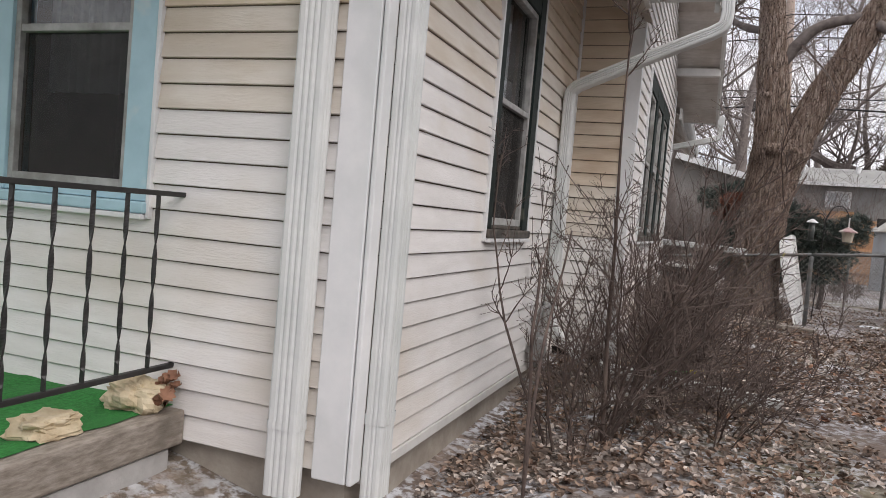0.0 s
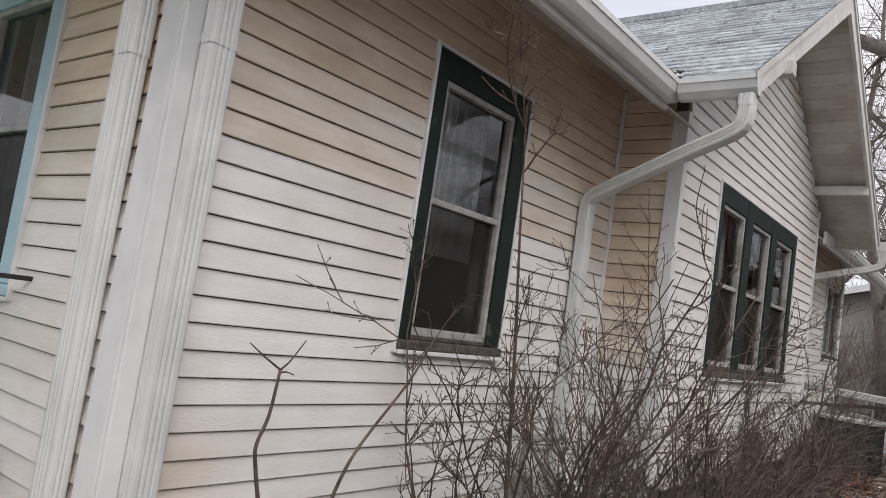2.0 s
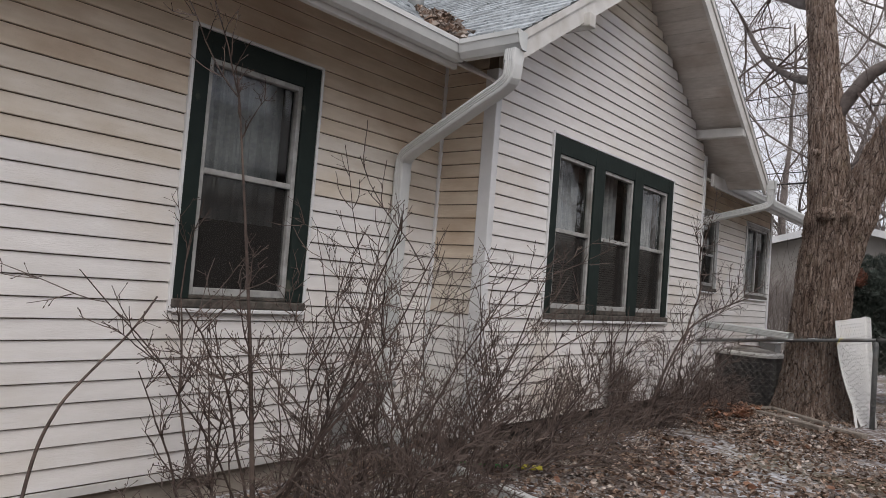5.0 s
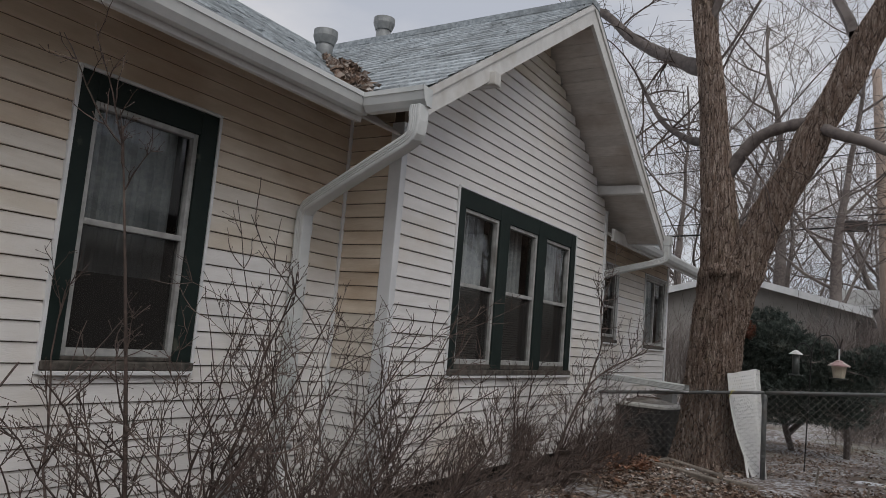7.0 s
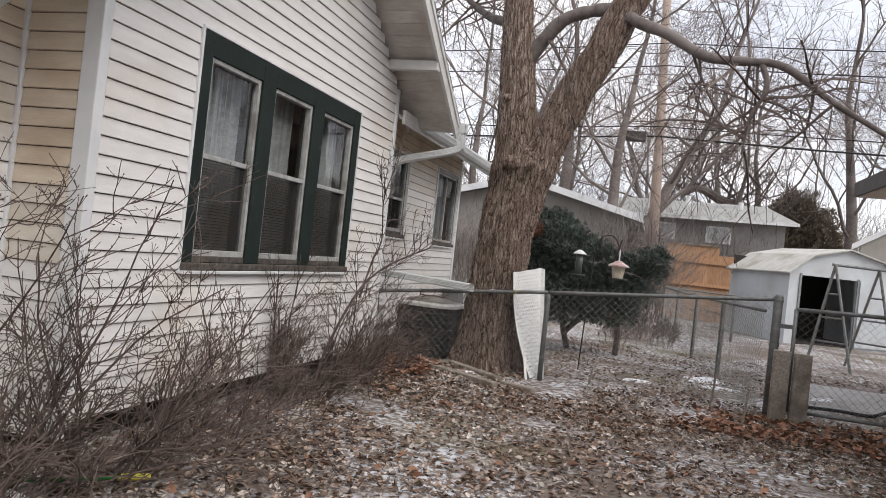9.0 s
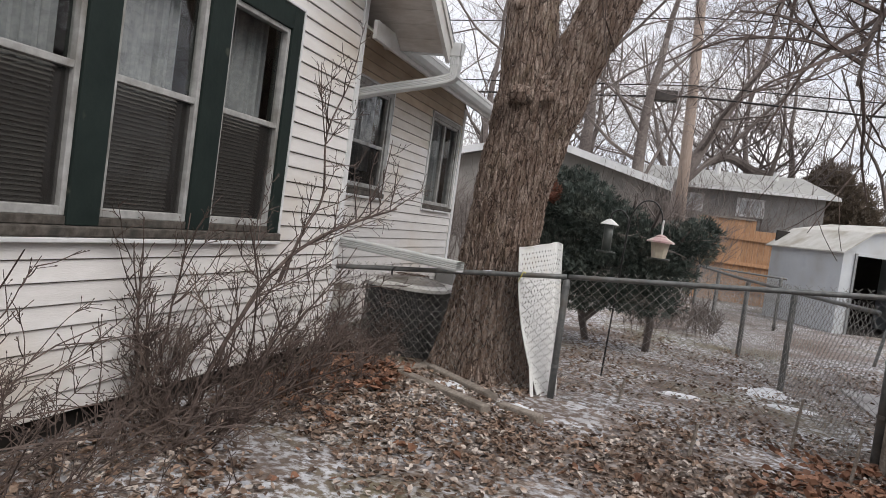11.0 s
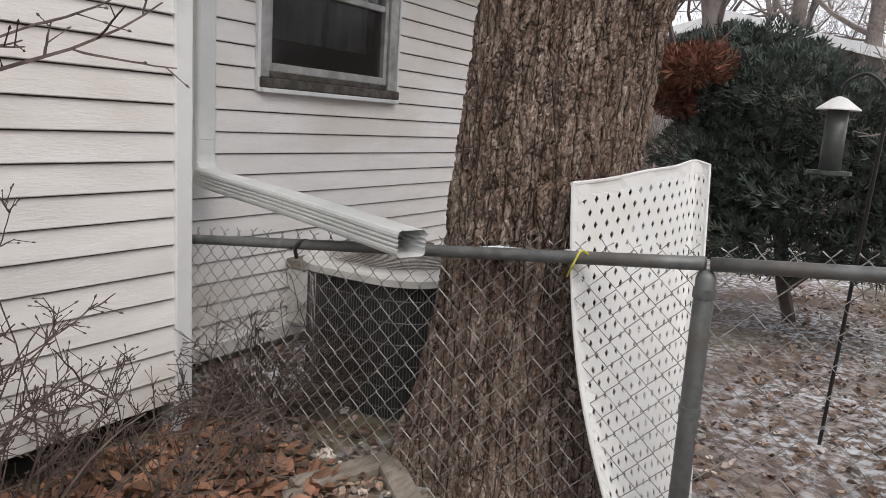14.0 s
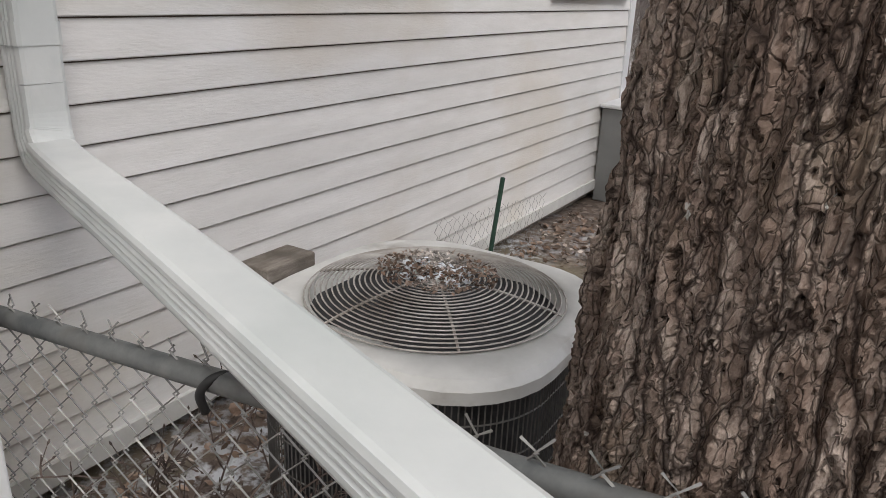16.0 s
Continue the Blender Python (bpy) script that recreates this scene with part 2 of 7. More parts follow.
M_LEAF_RED = material("russet_dry_leaves", (0.16, 0.075, 0.046), (0.31, 0.165, 0.105), 9.0, 0.8, c3=(0.28, 0.15, 0.09), s3=5.0, island=0.4)
M_GALV = material("galvanised_steel", (0.12, 0.127, 0.127), (0.20, 0.205, 0.20), 20.0, 0.5, metal=0.35, c3=(0.14, 0.125, 0.11), s3=6.0, lo3=0.5, hi3=0.7)
M_WIRE = material("weathered_fence_wire", (0.20, 0.195, 0.185), (0.36, 0.355, 0.34), 15.0, 0.5, metal=0.3)
M_LATT = material("white_plastic_lattice", (0.70, 0.70, 0.685), (0.78, 0.78, 0.765), 7.0, 0.42, c3=(0.60, 0.56, 0.48), s3=3.5, lo3=0.6, hi3=0.8)
M_GUARD = material("tan_guard_wire", (0.34, 0.31, 0.28), (0.50, 0.47, 0.43), 25.0, 0.5, metal=0.1, c3=(0.22, 0.19, 0.16), s3=8.0)
M_ACDARK = material("dark_condenser_fins", (0.02, 0.02, 0.022), (0.05, 0.05, 0.052), 30.0, 0.6)
M_ACWIRE = material("grey_condenser_wire", (0.10, 0.095, 0.09), (0.17, 0.16, 0.15), 20.0, 0.5, metal=0.2)
M_ACTOP = material("beige_condenser_metal", (0.56, 0.55, 0.52), (0.68, 0.67, 0.64), 9.0, 0.5, c3=(0.30, 0.27, 0.24), s3=5.0, lo3=0.55, hi3=0.7)
M_TIMBER = material("weathered_timber", (0.20, 0.17, 0.14), (0.34, 0.30, 0.26), 14.0, 0.9, c3=(0.13, 0.11, 0.09), s3=4.0, bump=0.004, stretch=(4, 1, 4))
M_SNOW = material("old_thin_snow", (0.70, 0.72, 0.76), (0.84, 0.86, 0.88), 18.0, 0.8, bump=0.01, bscale=30)
M_CARPET = material("green_outdoor_carpet", (0.012, 0.13, 0.02), (0.03, 0.23, 0.045), 60.0, 0.95, c3=(0.02, 0.15, 0.03), s3=3.0, bump=0.004, bscale=140)
M_STONE = material("tan_limestone", (0.46, 0.37, 0.24), (0.62, 0.53, 0.38), 9.0, 0.9, c3=(0.36, 0.27, 0.17), s3=6.0, bump=0.015, bscale=18)
M_IRON = material("black_wrought_iron", (0.012, 0.012, 0.012), (0.028, 0.026, 0.025), 14.0, 0.45)
M_JUNI = material("dark_green_juniper", (0.036, 0.050, 0.043), (0.078, 0.098, 0.083), 10.0, 0.85, c3=(0.14, 0.145, 0.12), s3=3.0, lo3=0.55, hi3=0.75, island=0.3)
M_JUNI_DEAD = material("dead_russet_juniper", (0.13, 0.05, 0.032), (0.24, 0.10, 0.065), 10.0, 0.85, island=0.3)
M_HEDGE = material("brown_winter_conifer", (0.085, 0.065, 0.05), (0.15, 0.12, 0.085), 8.0, 0.9, island=0.25)
M_CEDAR = material("orange_cedar_boards", (0.40, 0.21, 0.11), (0.55, 0.33, 0.19), 9.0, 0.75, vary=0.14, stretch=(5, 5, 0.6), bump=0.003)
M_SHED = material("pale_grey_metal_shed", (0.50, 0.53, 0.56), (0.58, 0.61, 0.63), 3.0, 0.5, c3=(0.44, 0.45, 0.45), s3=1.5)
M_SHEDROOF = material("stained_shed_roof", (0.46, 0.45, 0.41), (0.56, 0.55, 0.52), 5.0, 0.6, c3=(0.34, 0.31, 0.26), s3=2.0)
M_HOUSE = material("grey_neighbour_wall", (0.24, 0.24, 0.235), (0.29, 0.29, 0.285), 3.0, 0.85)
M_BEIGE = material("beige_garage_wall", (0.30, 0.285, 0.26), (0.36, 0.34, 0.315), 2.0, 0.85)
M_ROOF = material("pale_grey_far_roof", (0.30, 0.30, 0.29), (0.42, 0.42, 0.40), 8.0, 0.9, c3=(0.30, 0.30, 0.29), s3=1.0, stretch=(1, 1, 4))
M_DKTRIM = material("dark_brown_eave", (0.04, 0.033, 0.03), (0.065, 0.055, 0.05), 6.0, 0.6)
M_TAN = material("tan_soffit_paint", (0.50, 0.42, 0.33), (0.58, 0.50, 0.41), 6.0, 0.7, stretch=(1, 6, 1))
M_POLE = material("weathered_utility_pole", (0.30, 0.23, 0.19), (0.42, 0.34, 0.29), 9.0, 0.9, stretch=(6, 6, 0.5), bump=0.004)
M_BLACK = material("black_rubber", (0.012, 0.012, 0.012), (0.02, 0.02, 0.02), 9.0, 0.6)
M_CONC = material("pale_concrete_slab", (0.36, 0.35, 0.34), (0.46, 0.45, 0.44), 8.0, 0.9, c3=(0.28, 0.26, 0.25), s3=1.5, bump=0.003, bscale=40)
M_FEEDER = material("faded_pink_feeder_roof", (0.42, 0.26, 0.26), (0.52, 0.36, 0.34), 12.0, 0.6, c3=(0.6, 0.55, 0.5), s3=9.0, lo3=0.5, hi3=0.62)
M_SEED = material("cream_feeder_glass", (0.50, 0.42, 0.31), (0.60, 0.53, 0.42), 14.0, 0.4)
M_TUBE = material("smoky_feeder_tube", (0.07, 0.08, 0.075), (0.12, 0.13, 0.12), 18.0, 0.35)
M_YELLOW = material("yellow_twine", (0.62, 0.55, 0.06), (0.72, 0.66, 0.10), 20.0, 0.7)
M_STAKE = material("green_steel_stake", (0.015, 0.05, 0.035), (0.03, 0.075, 0.05), 14.0, 0.5)
M_VENT = material("galvanised_roof_vent", (0.20, 0.21, 0.21), (0.30, 0.31, 0.31), 12.0, 0.5, metal=0.3)


def ground_material():
    m = bpy.data.materials.new("leaf_litter_and_thin_snow")
    m.use_nodes = True
    n, l = m.node_tree.nodes, m.node_tree.links
    b = n["Principled BSDF"]
    b.inputs["Roughness"].default_value = 0.95
    geo = n.new("ShaderNodeNewGeometry")

    def noise_at(scale, detail, lo, hi):
        t = n.new("ShaderNodeTexNoise")
        t.inputs["Scale"].default_value, t.inputs["Detail"].default_value, t.inputs["Roughness"].default_value = scale, detail, 0.65
        l.new(geo.outputs["Position"], t.inputs["Vector"])
        r = n.new("ShaderNodeMapRange")
        r.inputs[1].default_value, r.inputs[2].default_value = lo, hi
        l.new(t.outputs["Fac"], r.inputs[0])
        return t, r.outputs[0]

    def mixed(f, a, c):
        x = n.new("ShaderNodeMix")
        x.data_type = "RGBA"
        l.new(f, x.inputs[0])
        for k, v in ((6, a), (7, c)):
            if isinstance(v, tuple):
                x.inputs[k].default_value = (*v, 1)
            else:
                l.new(v, x.inputs[k])
        return x.outputs[2]

    vor = n.new("ShaderNodeTexVoronoi")
    vor.inputs["Scale"].default_value = 26.0
    l.new(geo.outputs["Position"], vor.inputs["Vector"])
    ramp = n.new("ShaderNodeValToRGB")
    e = ramp.color_ramp.elements
    e[0].position, e[0].color = 0.0, (0.055, 0.038, 0.03, 1)
    e[1].position, e[1].color = 1.0, (0.34, 0.27, 0.22, 1)
    mid = e.new(0.55)
    mid.color = (0.16, 0.11, 0.085, 1)
    sep = n.new("ShaderNodeSeparateColor")
    l.new(vor.outputs["Color"], sep.inputs[0])
    l.new(sep.outputs[0], ramp.inputs[0])
    _, fine = noise_at(60, 6, 0.35, 0.7)
    litter = mixed(fine, ramp.outputs[0], (0.20, 0.16, 0.135))
    _, dirt = noise_at(1.1, 5, 0.45, 0.65)
    base = mixed(dirt, litter, (0.13, 0.10, 0.085))
    _, grassy = noise_at(0.35, 4, 0.5, 0.62)
    base = mixed(grassy, base, (0.19, 0.165, 0.11))
    big, s1 = noise_at(0.8, 6, 0.40, 0.58)
    tn, s2 = noise_at(17.0, 8, 0.46, 0.58)
    both = n.new("ShaderNodeMath")
    both.operation = "MULTIPLY"
    l.new(s1, both.inputs[0])
    l.new(s2, both.inputs[1])
    snowy = mixed(both.outputs[0], base, (0.66, 0.68, 0.72))
    l.new(snowy, b.inputs["Base Color"])
    bn = n.new("ShaderNodeBump")
    bn.inputs["Distance"].default_value = 0.03
    l.new(sep.outputs[0], bn.inputs["Height"])
    l.new(bn.outputs[0], b.inputs["Normal"])
    return m


M_GROUND = ground_material()


# ---- mesh tools ----
class Shape:
    """Collects vertices and faces for one mesh."""

    def __init__(self):
        self.v, self.f = [], []

    def quad(self, a, b, c, d):
        i = len(self.v)
        self.v += [tuple(a), tuple(b), tuple(c), tuple(d)]
        self.f.append((i, i + 1, i + 2, i + 3))
        return self

    def hexa(self, p):
        """A solid from eight corners: four below, four above, in the same turn."""
        i = len(self.v)
        self.v += [tuple(q) for q in p]
        self.f += [(i + 3, i + 2, i + 1, i), (i + 4, i + 5, i + 6, i + 7)]
        self.f += [(i + k, i + (k + 1) % 4, i + 4 + (k + 1) % 4, i + 4 + k) for k in range(4)]
        return self

    def box(self, x0, x1, y0, y1, z0, z1):
        return self.hexa([(x0, y0, z0), (x1, y0, z0), (x1, y1, z0), (x0, y1, z0), (x0, y0, z1), (x1, y0, z1), (x1, y1, z1), (x0, y1, z1)])

    def bevelled(self, x0, x1, y0, y1, z0, z1, r=0.006):
        bm = bmesh.new()
        bmesh.ops.create_cube(bm, size=1.0, matrix=Matrix.Translation(((x0 + x1) / 2, (y0 + y1) / 2, (z0 + z1) / 2)) @ Matrix.Diagonal((x1 - x0, y1 - y0, z1 - z0, 1)))
        bmesh.ops.bevel(bm, geom=bm.edges[:], offset=r, segments=2, affect="EDGES", profile=0.5)
        i = len(self.v)
        self.v += [tuple(q.co) for q in bm.verts]
        bm.verts.index_update()
        self.f += [tuple(i + q.index for q in f.verts) for f in bm.faces]
        bm.free()
        return self

    def prism(self, poly, axis, a, b):
        """A flat outline pushed from a to b along an axis ('x', 'y', 'z'); the outline is given in the two other axes."""
        def at(p, s):
            return {"x": (s, p[0], p[1]), "y": (p[0], s, p[1]), "z": (p[0], p[1], s)}[axis]
        i, n = len(self.v), len(poly)
        self.v += [at(p, a) for p in poly] + [at(p, b) for p in poly]
        self.f += [tuple(i + n - 1 - k for k in range(n)), tuple(i + n + k for k in range(n))]
        self.f += [(i + k, i + (k + 1) % n, i + n + (k + 1) % n, i + n + k) for k in range(n)]
        return self

    def tube(self, pts, radii, n=6, cap=True, oval=1.0, up=None):
        """A tapered pipe along points."""
        pts = [Vector(p) for p in pts]
        if not hasattr(radii, "__len__"):
            radii = [radii] * len(pts)
        t = (pts[1] - pts[0]).normalized()
        u = Vector(up) if up else (Vector((0, 0, 1)) if abs(t.z) < 0.9 else Vector((1, 0, 0)))
        u = (u - t * u.dot(t)).normalized()
        i0 = len(self.v)
        for k, p in enumerate(pts):
            t = (pts[min(k + 1, len(pts) - 1)] - pts[max(k - 1, 0)])
            t = t.normalized() if t.length > 1e-9 else Vector((0, 0, 1))
            u = u - t * u.dot(t)
            u = u.normalized() if u.length > 1e-6 else t.orthogonal().normalized()
            w = t.cross(u)
            r = radii[k]
            for j in range(n):
                a = 2 * math.pi * j / n
                self.v.append(tuple(p + u * (r * math.cos(a)) + w * (r * oval * math.sin(a))))
        for k in range(len(pts) - 1):
            for j in range(n):
                a, b = i0 + k * n + j, i0 + k * n + (j + 1) % n
                self.f.append((a, b, b + n, a + n))
        if cap:
            e = i0 + (len(pts) - 1) * n
            self.f += [tuple(i0 + n - 1 - j for j in range(n)), tuple(e + j for j in range(n))]
        return self

    def sweep(self, outline, pts, up=(0, 0, 1), cap=True):
        """A section (u, w) carried along points; u is across, w points up."""
        pts = [Vector(p) for p in pts]
        i0, n = len(self.v), len(outline)
        for k, p in enumerate(pts):
            t = (pts[min(k + 1, len(pts) - 1)] - pts[max(k - 1, 0)]).normalized()
            w = Vector(up)
            w = w - t * w.dot(t)
            w = w.normalized() if w.length > 1e-4 else t.orthogonal().normalized()
            u = t.cross(w)
            self.v += [tuple(p + u * a + w * b) for a, b in outline]
        for k in range(len(pts) - 1):
            for j in range(n):
                a, b = i0 + k * n + j, i0 + k * n + (j + 1) % n
                self.f.append((a, b, b + n, a + n))
        if cap:
            e = i0 + (len(pts) - 1) * n
            self.f += [tuple(i0 + n - 1 - j for j in range(n)), tuple(e + j for j in range(n))]
        return self

    def mesh(self, name, mat, smooth=False):
        me = bpy.data.meshes.new(name)
        me.from_pydata(self.v, [], self.f)
        me.materials.append(mat)
        if smooth:
            me.polygons.foreach_set("use_smooth", [True] * len(me.polygons))
        me.update()
        return me


def part(name, shape, mat, parent=None, label="", smooth=False):
    ob = new(name, shape.mesh(name, mat, smooth))
    if parent:
        ob.parent = parent
    return tagged(ob, label)


def thing(name, label, category, group="", kind="", at=(0, 0, 0)):
    ob = new(name)
    ob.empty_display_size = 0.1
    ob.location = at
    return tagged(ob, label, category, group, kind)


def solid(name, shape, mat, label, category, group="", kind="", smooth=False):
    return tagged(new(name, shape.mesh(name, mat, smooth)), label, category, group, kind)


def smoothed(pts, n=6):
    """A soft curve through points."""
    p = [Vector(q) for q in pts]
    p = [p[0] * 2 - p[1]] + p + [p[-1] * 2 - p[-2]]
    out = []
    for i in range(1, len(p) - 2):
        for k in range(n):
            t = k / n
            a, b, c, d = p[i - 1], p[i], p[i + 1], p[i + 2]
            out.append(0.5 * ((2 * b) + (c - a) * t + (2 * a - 5 * b + 4 * c - d) * t * t + (3 * b - a - 3 * c + d) * t * t * t))
    return out + [p[-2]]


# ---- plan ----
XA, XG, XC = -1.20, -0.71, -1.17        # side wall, bump-out wall, rear side wall
YF, YL, YR, YE = 2.83, 6.33, 10.68, 15.3  # front wall, bump-out's two ends, rear end
COURSE, ZB = 0.101, 0.150
XB = -6.6                               # the house's far side
EAVE_X, EAVE_Z, MAIN_S = -0.62, 2.74, 0.61
RIDGE_X = -3.9
GY, GZ, GS = 8.47, 4.55, 0.655          # ridge of the bump-out and its slope
RAKE_X = -0.17


def main_z(x):
    return EAVE_Z + MAIN_S * (EAVE_X - x)


def gable_z(y):
    return GZ - GS * abs(y - GY)


# ---- the house's walls ----
def wall_with_holes(name, axis, face, back, u0, u1, z0, z1, holes, top=None, label=""):
    """A thick wall in the plane axis = face, cut through by holes (u0, u1, z0, z1). top: height over u, for a gable."""
    s = Shape()
    cuts = sorted({u0, u1, *[h[0] for h in holes], *[h[1] for h in holes]} | ({GY} if top else set()))
    for a, b in zip(cuts, cuts[1:]):
        spans = [(z0, z1)]
        for h in holes:
            if h[0] <= a + 1e-6 and h[1] >= b - 1e-6:
                spans = [q for lo, hi in spans for q in ((lo, min(hi, h[2])), (max(lo, h[3]), hi)) if q[1] - q[0] > 1e-6]
        for lo, hi in spans:
            ta, tb = (top(a), top(b)) if top and abs(hi - z1) < 1e-6 else (hi, hi)
            pts = []
            for q, (za, zb) in enumerate(((lo, lo), (ta, tb))):
                if axis == "x":
                    pts += [(back, a, za), (face, a, za), (face, b, zb), (back, b, zb)]
                else:
                    pts += [(a, back, za), (b, back, zb), (b, face, zb), (a, face, za)]
            s.hexa(pts)
    return solid(name, s, M_BACK, label, "wall", kind="structure")


def siding(wall, axis, face, out, u0, u1, z0, z1, holes, top=None, yellow=9.0, seed=0):
    """Lapped boards as pieces of the wall; each course's lower lip stands proud of the board below."""
    # above yellow, boards turn cream then tan: yellowing plus painted under-eave shade
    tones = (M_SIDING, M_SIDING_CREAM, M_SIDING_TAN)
    z = z0
    while z < z1 - 0.02:
        zt = min(z + COURSE, z1)
        a0, a1 = u0, u1
        if top:
            # keep the part of the course below the roof
            grid = [u0 + (u1 - u0) * i / 240 for i in range(241)]
            inside = [g for g in grid if top(g) > z + 0.03]
            if not inside:
                break
            a0, a1 = inside[0], inside[-1]
        cuts = sorted({a0, a1, *[min(max(q, a0), a1) for h in holes for q in h[:2]]})
        s = Shape()
        for a, b in zip(cuts, cuts[1:]):
            spans = [(z + 0.004, zt - 0.001)]
            for h in holes:
                if h[0] <= a + 1e-6 and h[1] >= b - 1e-6:
                    spans = [q for lo, hi in spans for q in ((lo, min(hi, h[2])), (max(lo, h[3]), hi)) if q[1] - q[0] > 0.004]
            for lo, hi in spans:
                d0, d1 = [0.003 + 0.013 * (1 - (q - z) / COURSE) for q in (lo, hi)]
                sect = [(0.0, lo), (d0 - 0.002, lo), (d0, lo + 0.003), (d1, hi), (0.0, hi)]
                i = len(s.v)
                for u in (a, b):
                    for d, zz in sect:
                        s.v.append((face + out * d, u, zz) if axis == "x" else (u, face + out * d, zz))
                n = len(sect)
                s.f += [(i + j, i + (j + 1) % n, i + n + (j + 1) % n, i + n + j) for j in range(n)]
                s.f += [tuple(i + j for j in range(n)), tuple(i + n + n - 1 - j for j in range(n))]
        if s.v:
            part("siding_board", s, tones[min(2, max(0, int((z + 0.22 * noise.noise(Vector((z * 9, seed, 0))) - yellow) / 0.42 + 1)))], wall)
        z += COURSE


H1 = (4.18, 5.07, 0.94, 2.47)
H2 = (7.16, 9.70, 0.96, 2.48)
H3 = (11.46, 12.57, 1.37, 2.48)
H4 = (13.92, 15.12, 1.34, 2.53)
H0 = (-3.12, -2.20, 0.94, 2.46)
GTOP = lambda y: gable_z(y) - 0.16
wall_side = wall_with_holes("wall_side", "x", XA, XA - 0.16, YF, YL, 0.058, 3.0, [H1], label="white lapped vinyl siding on the house's side wall")
wall_front = wall_with_holes("wall_front", "y", YF, YF + 0.16, XB, XA - 0.16, 0.052, 3.0, [H0], label="white lapped vinyl siding on the front wall by the porch")
wall_gable = wall_with_holes("wall_gable", "x", XG, XG - 0.16, YL, YR, ZB, 3.0, [H2], top=GTOP, label="white lapped siding on the gabled bump-out wall")
wall_return_front = wall_with_holes("wall_return_front", "y", YL, YL + 0.16, XA - 0.16, XG - 0.16, ZB, 3.0, [], label="narrow yellowed siding return beside the bump-out")
wall_return_rear = wall_with_holes("wall_return_rear", "y", YR, YR - 0.16, XC - 0.16, XG - 0.16, ZB, 3.0, [], label="narrow white siding return behind the bump-out")
wall_rear_side = wall_with_holes("wall_rear_side", "x", XC, XC - 0.16, YR, YE, ZB, 3.0, [H3, H4], label="white lapped vinyl siding on the rear side wall")
wall_back = wall_with_holes("wall_back", "y", YE, YE - 0.16, XB, XC - 0.16, ZB, 3.0, [], label="plain rear wall of the house")
wall_far = wall_with_holes("wall_far", "x", XB, XB + 0.16, YF, YE, ZB, 3.0, [], label="plain far side wall of the house")

# foundation and closing floor
fs = Shape()
fs.box(XB + 0.03, XA - 0.03, YF + 0.03, YE - 0.03, -0.5, 0.050)
solid("foundation", fs, M_FOUND, "stained grey concrete foundation under the siding", "foundation", kind="structure")
# shade under the bump-out is put into this base's near-black colour
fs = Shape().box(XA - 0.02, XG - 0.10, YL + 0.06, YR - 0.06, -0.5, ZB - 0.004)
solid("foundation_bump_out", fs, M_UNLIT, "recessed base under the bump-out wall, shade painted into its colour", "foundation", kind="structure")
# the rooms' darkness behind the glass is painted onto partition and ceiling
solid("inner_partition", Shape().box(-2.6, -2.5, YF + 0.2, YE - 0.2, ZB, 2.7), M_UNLIT, "inner wall behind the windows, painted near-black as unlit", "wall", kind="structure")
solid("ceiling", Shape().box(XB + 0.2, XA - 0.18, YF + 0.2, YE - 0.2, 2.72, 2.78), M_UNLIT, "ceiling inside the house, painted near-black as unlit", "ceiling", kind="structure")


# ---- corner boards, trims ----
def corner_post(name, x0, x1, y0, y1, z0, z1, label):
    return solid(name, Shape().bevelled(x0, x1, y0, y1, z0, z1, 0.006), M_TRIM, label, "trim", kind="structure")


corner_post("trim_front_corner", -1.345, -1.205, YF - 0.028, YF - 0.001, 0.03, 2.75, "wide flat white corner board")
corner_post("trim_front_corner_edge", -1.200, -1.178, YF - 0.028, YF + 0.05, 0.03, 2.75, "edge of the white corner board")
corner_post("trim_bump_corner_front", XG - 0.09, XG + 0.022, YL - 0.022, YL + 0.048, 0.06, 2.78, "white vinyl corner post of the bump-out")
corner_post("trim_bump_corner_rear", XG - 0.07, XG + 0.022, YR - 0.064, YR + 0.010, 0.02, 2.95, "white vinyl corner post with loose lower end")
corner_post("trim_rear_corner", XC - 0.08, XC + 0.022, YE - 0.08, YE + 0.022, 0.1, 2.8, "white corner post at the rear end")
corner_post("trim_inner_corner", XA + 0.004, XA + 0.030, YL - 0.030, YL - 0.004, 0.14, 2.95, "slim vinyl strip in the inner corner")
solid("trim_starter_strip", Shape().box(XA + 0.002, XA + 0.02, YF + 0.06, YL - 0.05, 0.015, 0.056), M_FASCIA, "grey starter strip under the lowest course", "trim", kind="structure")
solid("trim_rear_starter", Shape().box(XC + 0.002, XC + 0.03, YR + 0.03, YE - 0.1, ZB - 0.07, ZB - 0.004), M_FASCIA, "grey sill strip under the rear siding", "trim", kind="structure")


# ---- windows ----
def bar(s, axis, face, out, u0, u1, z0, z1, d0, d1, r=0.004):
    lo, hi = sorted((face + out * d0, face + out * d1))
    if axis == "x":
        return s.bevelled(lo, hi, u0, u1, z0, z1, r)
    return s.bevelled(u0, u1, lo, hi, z0, z1, r)


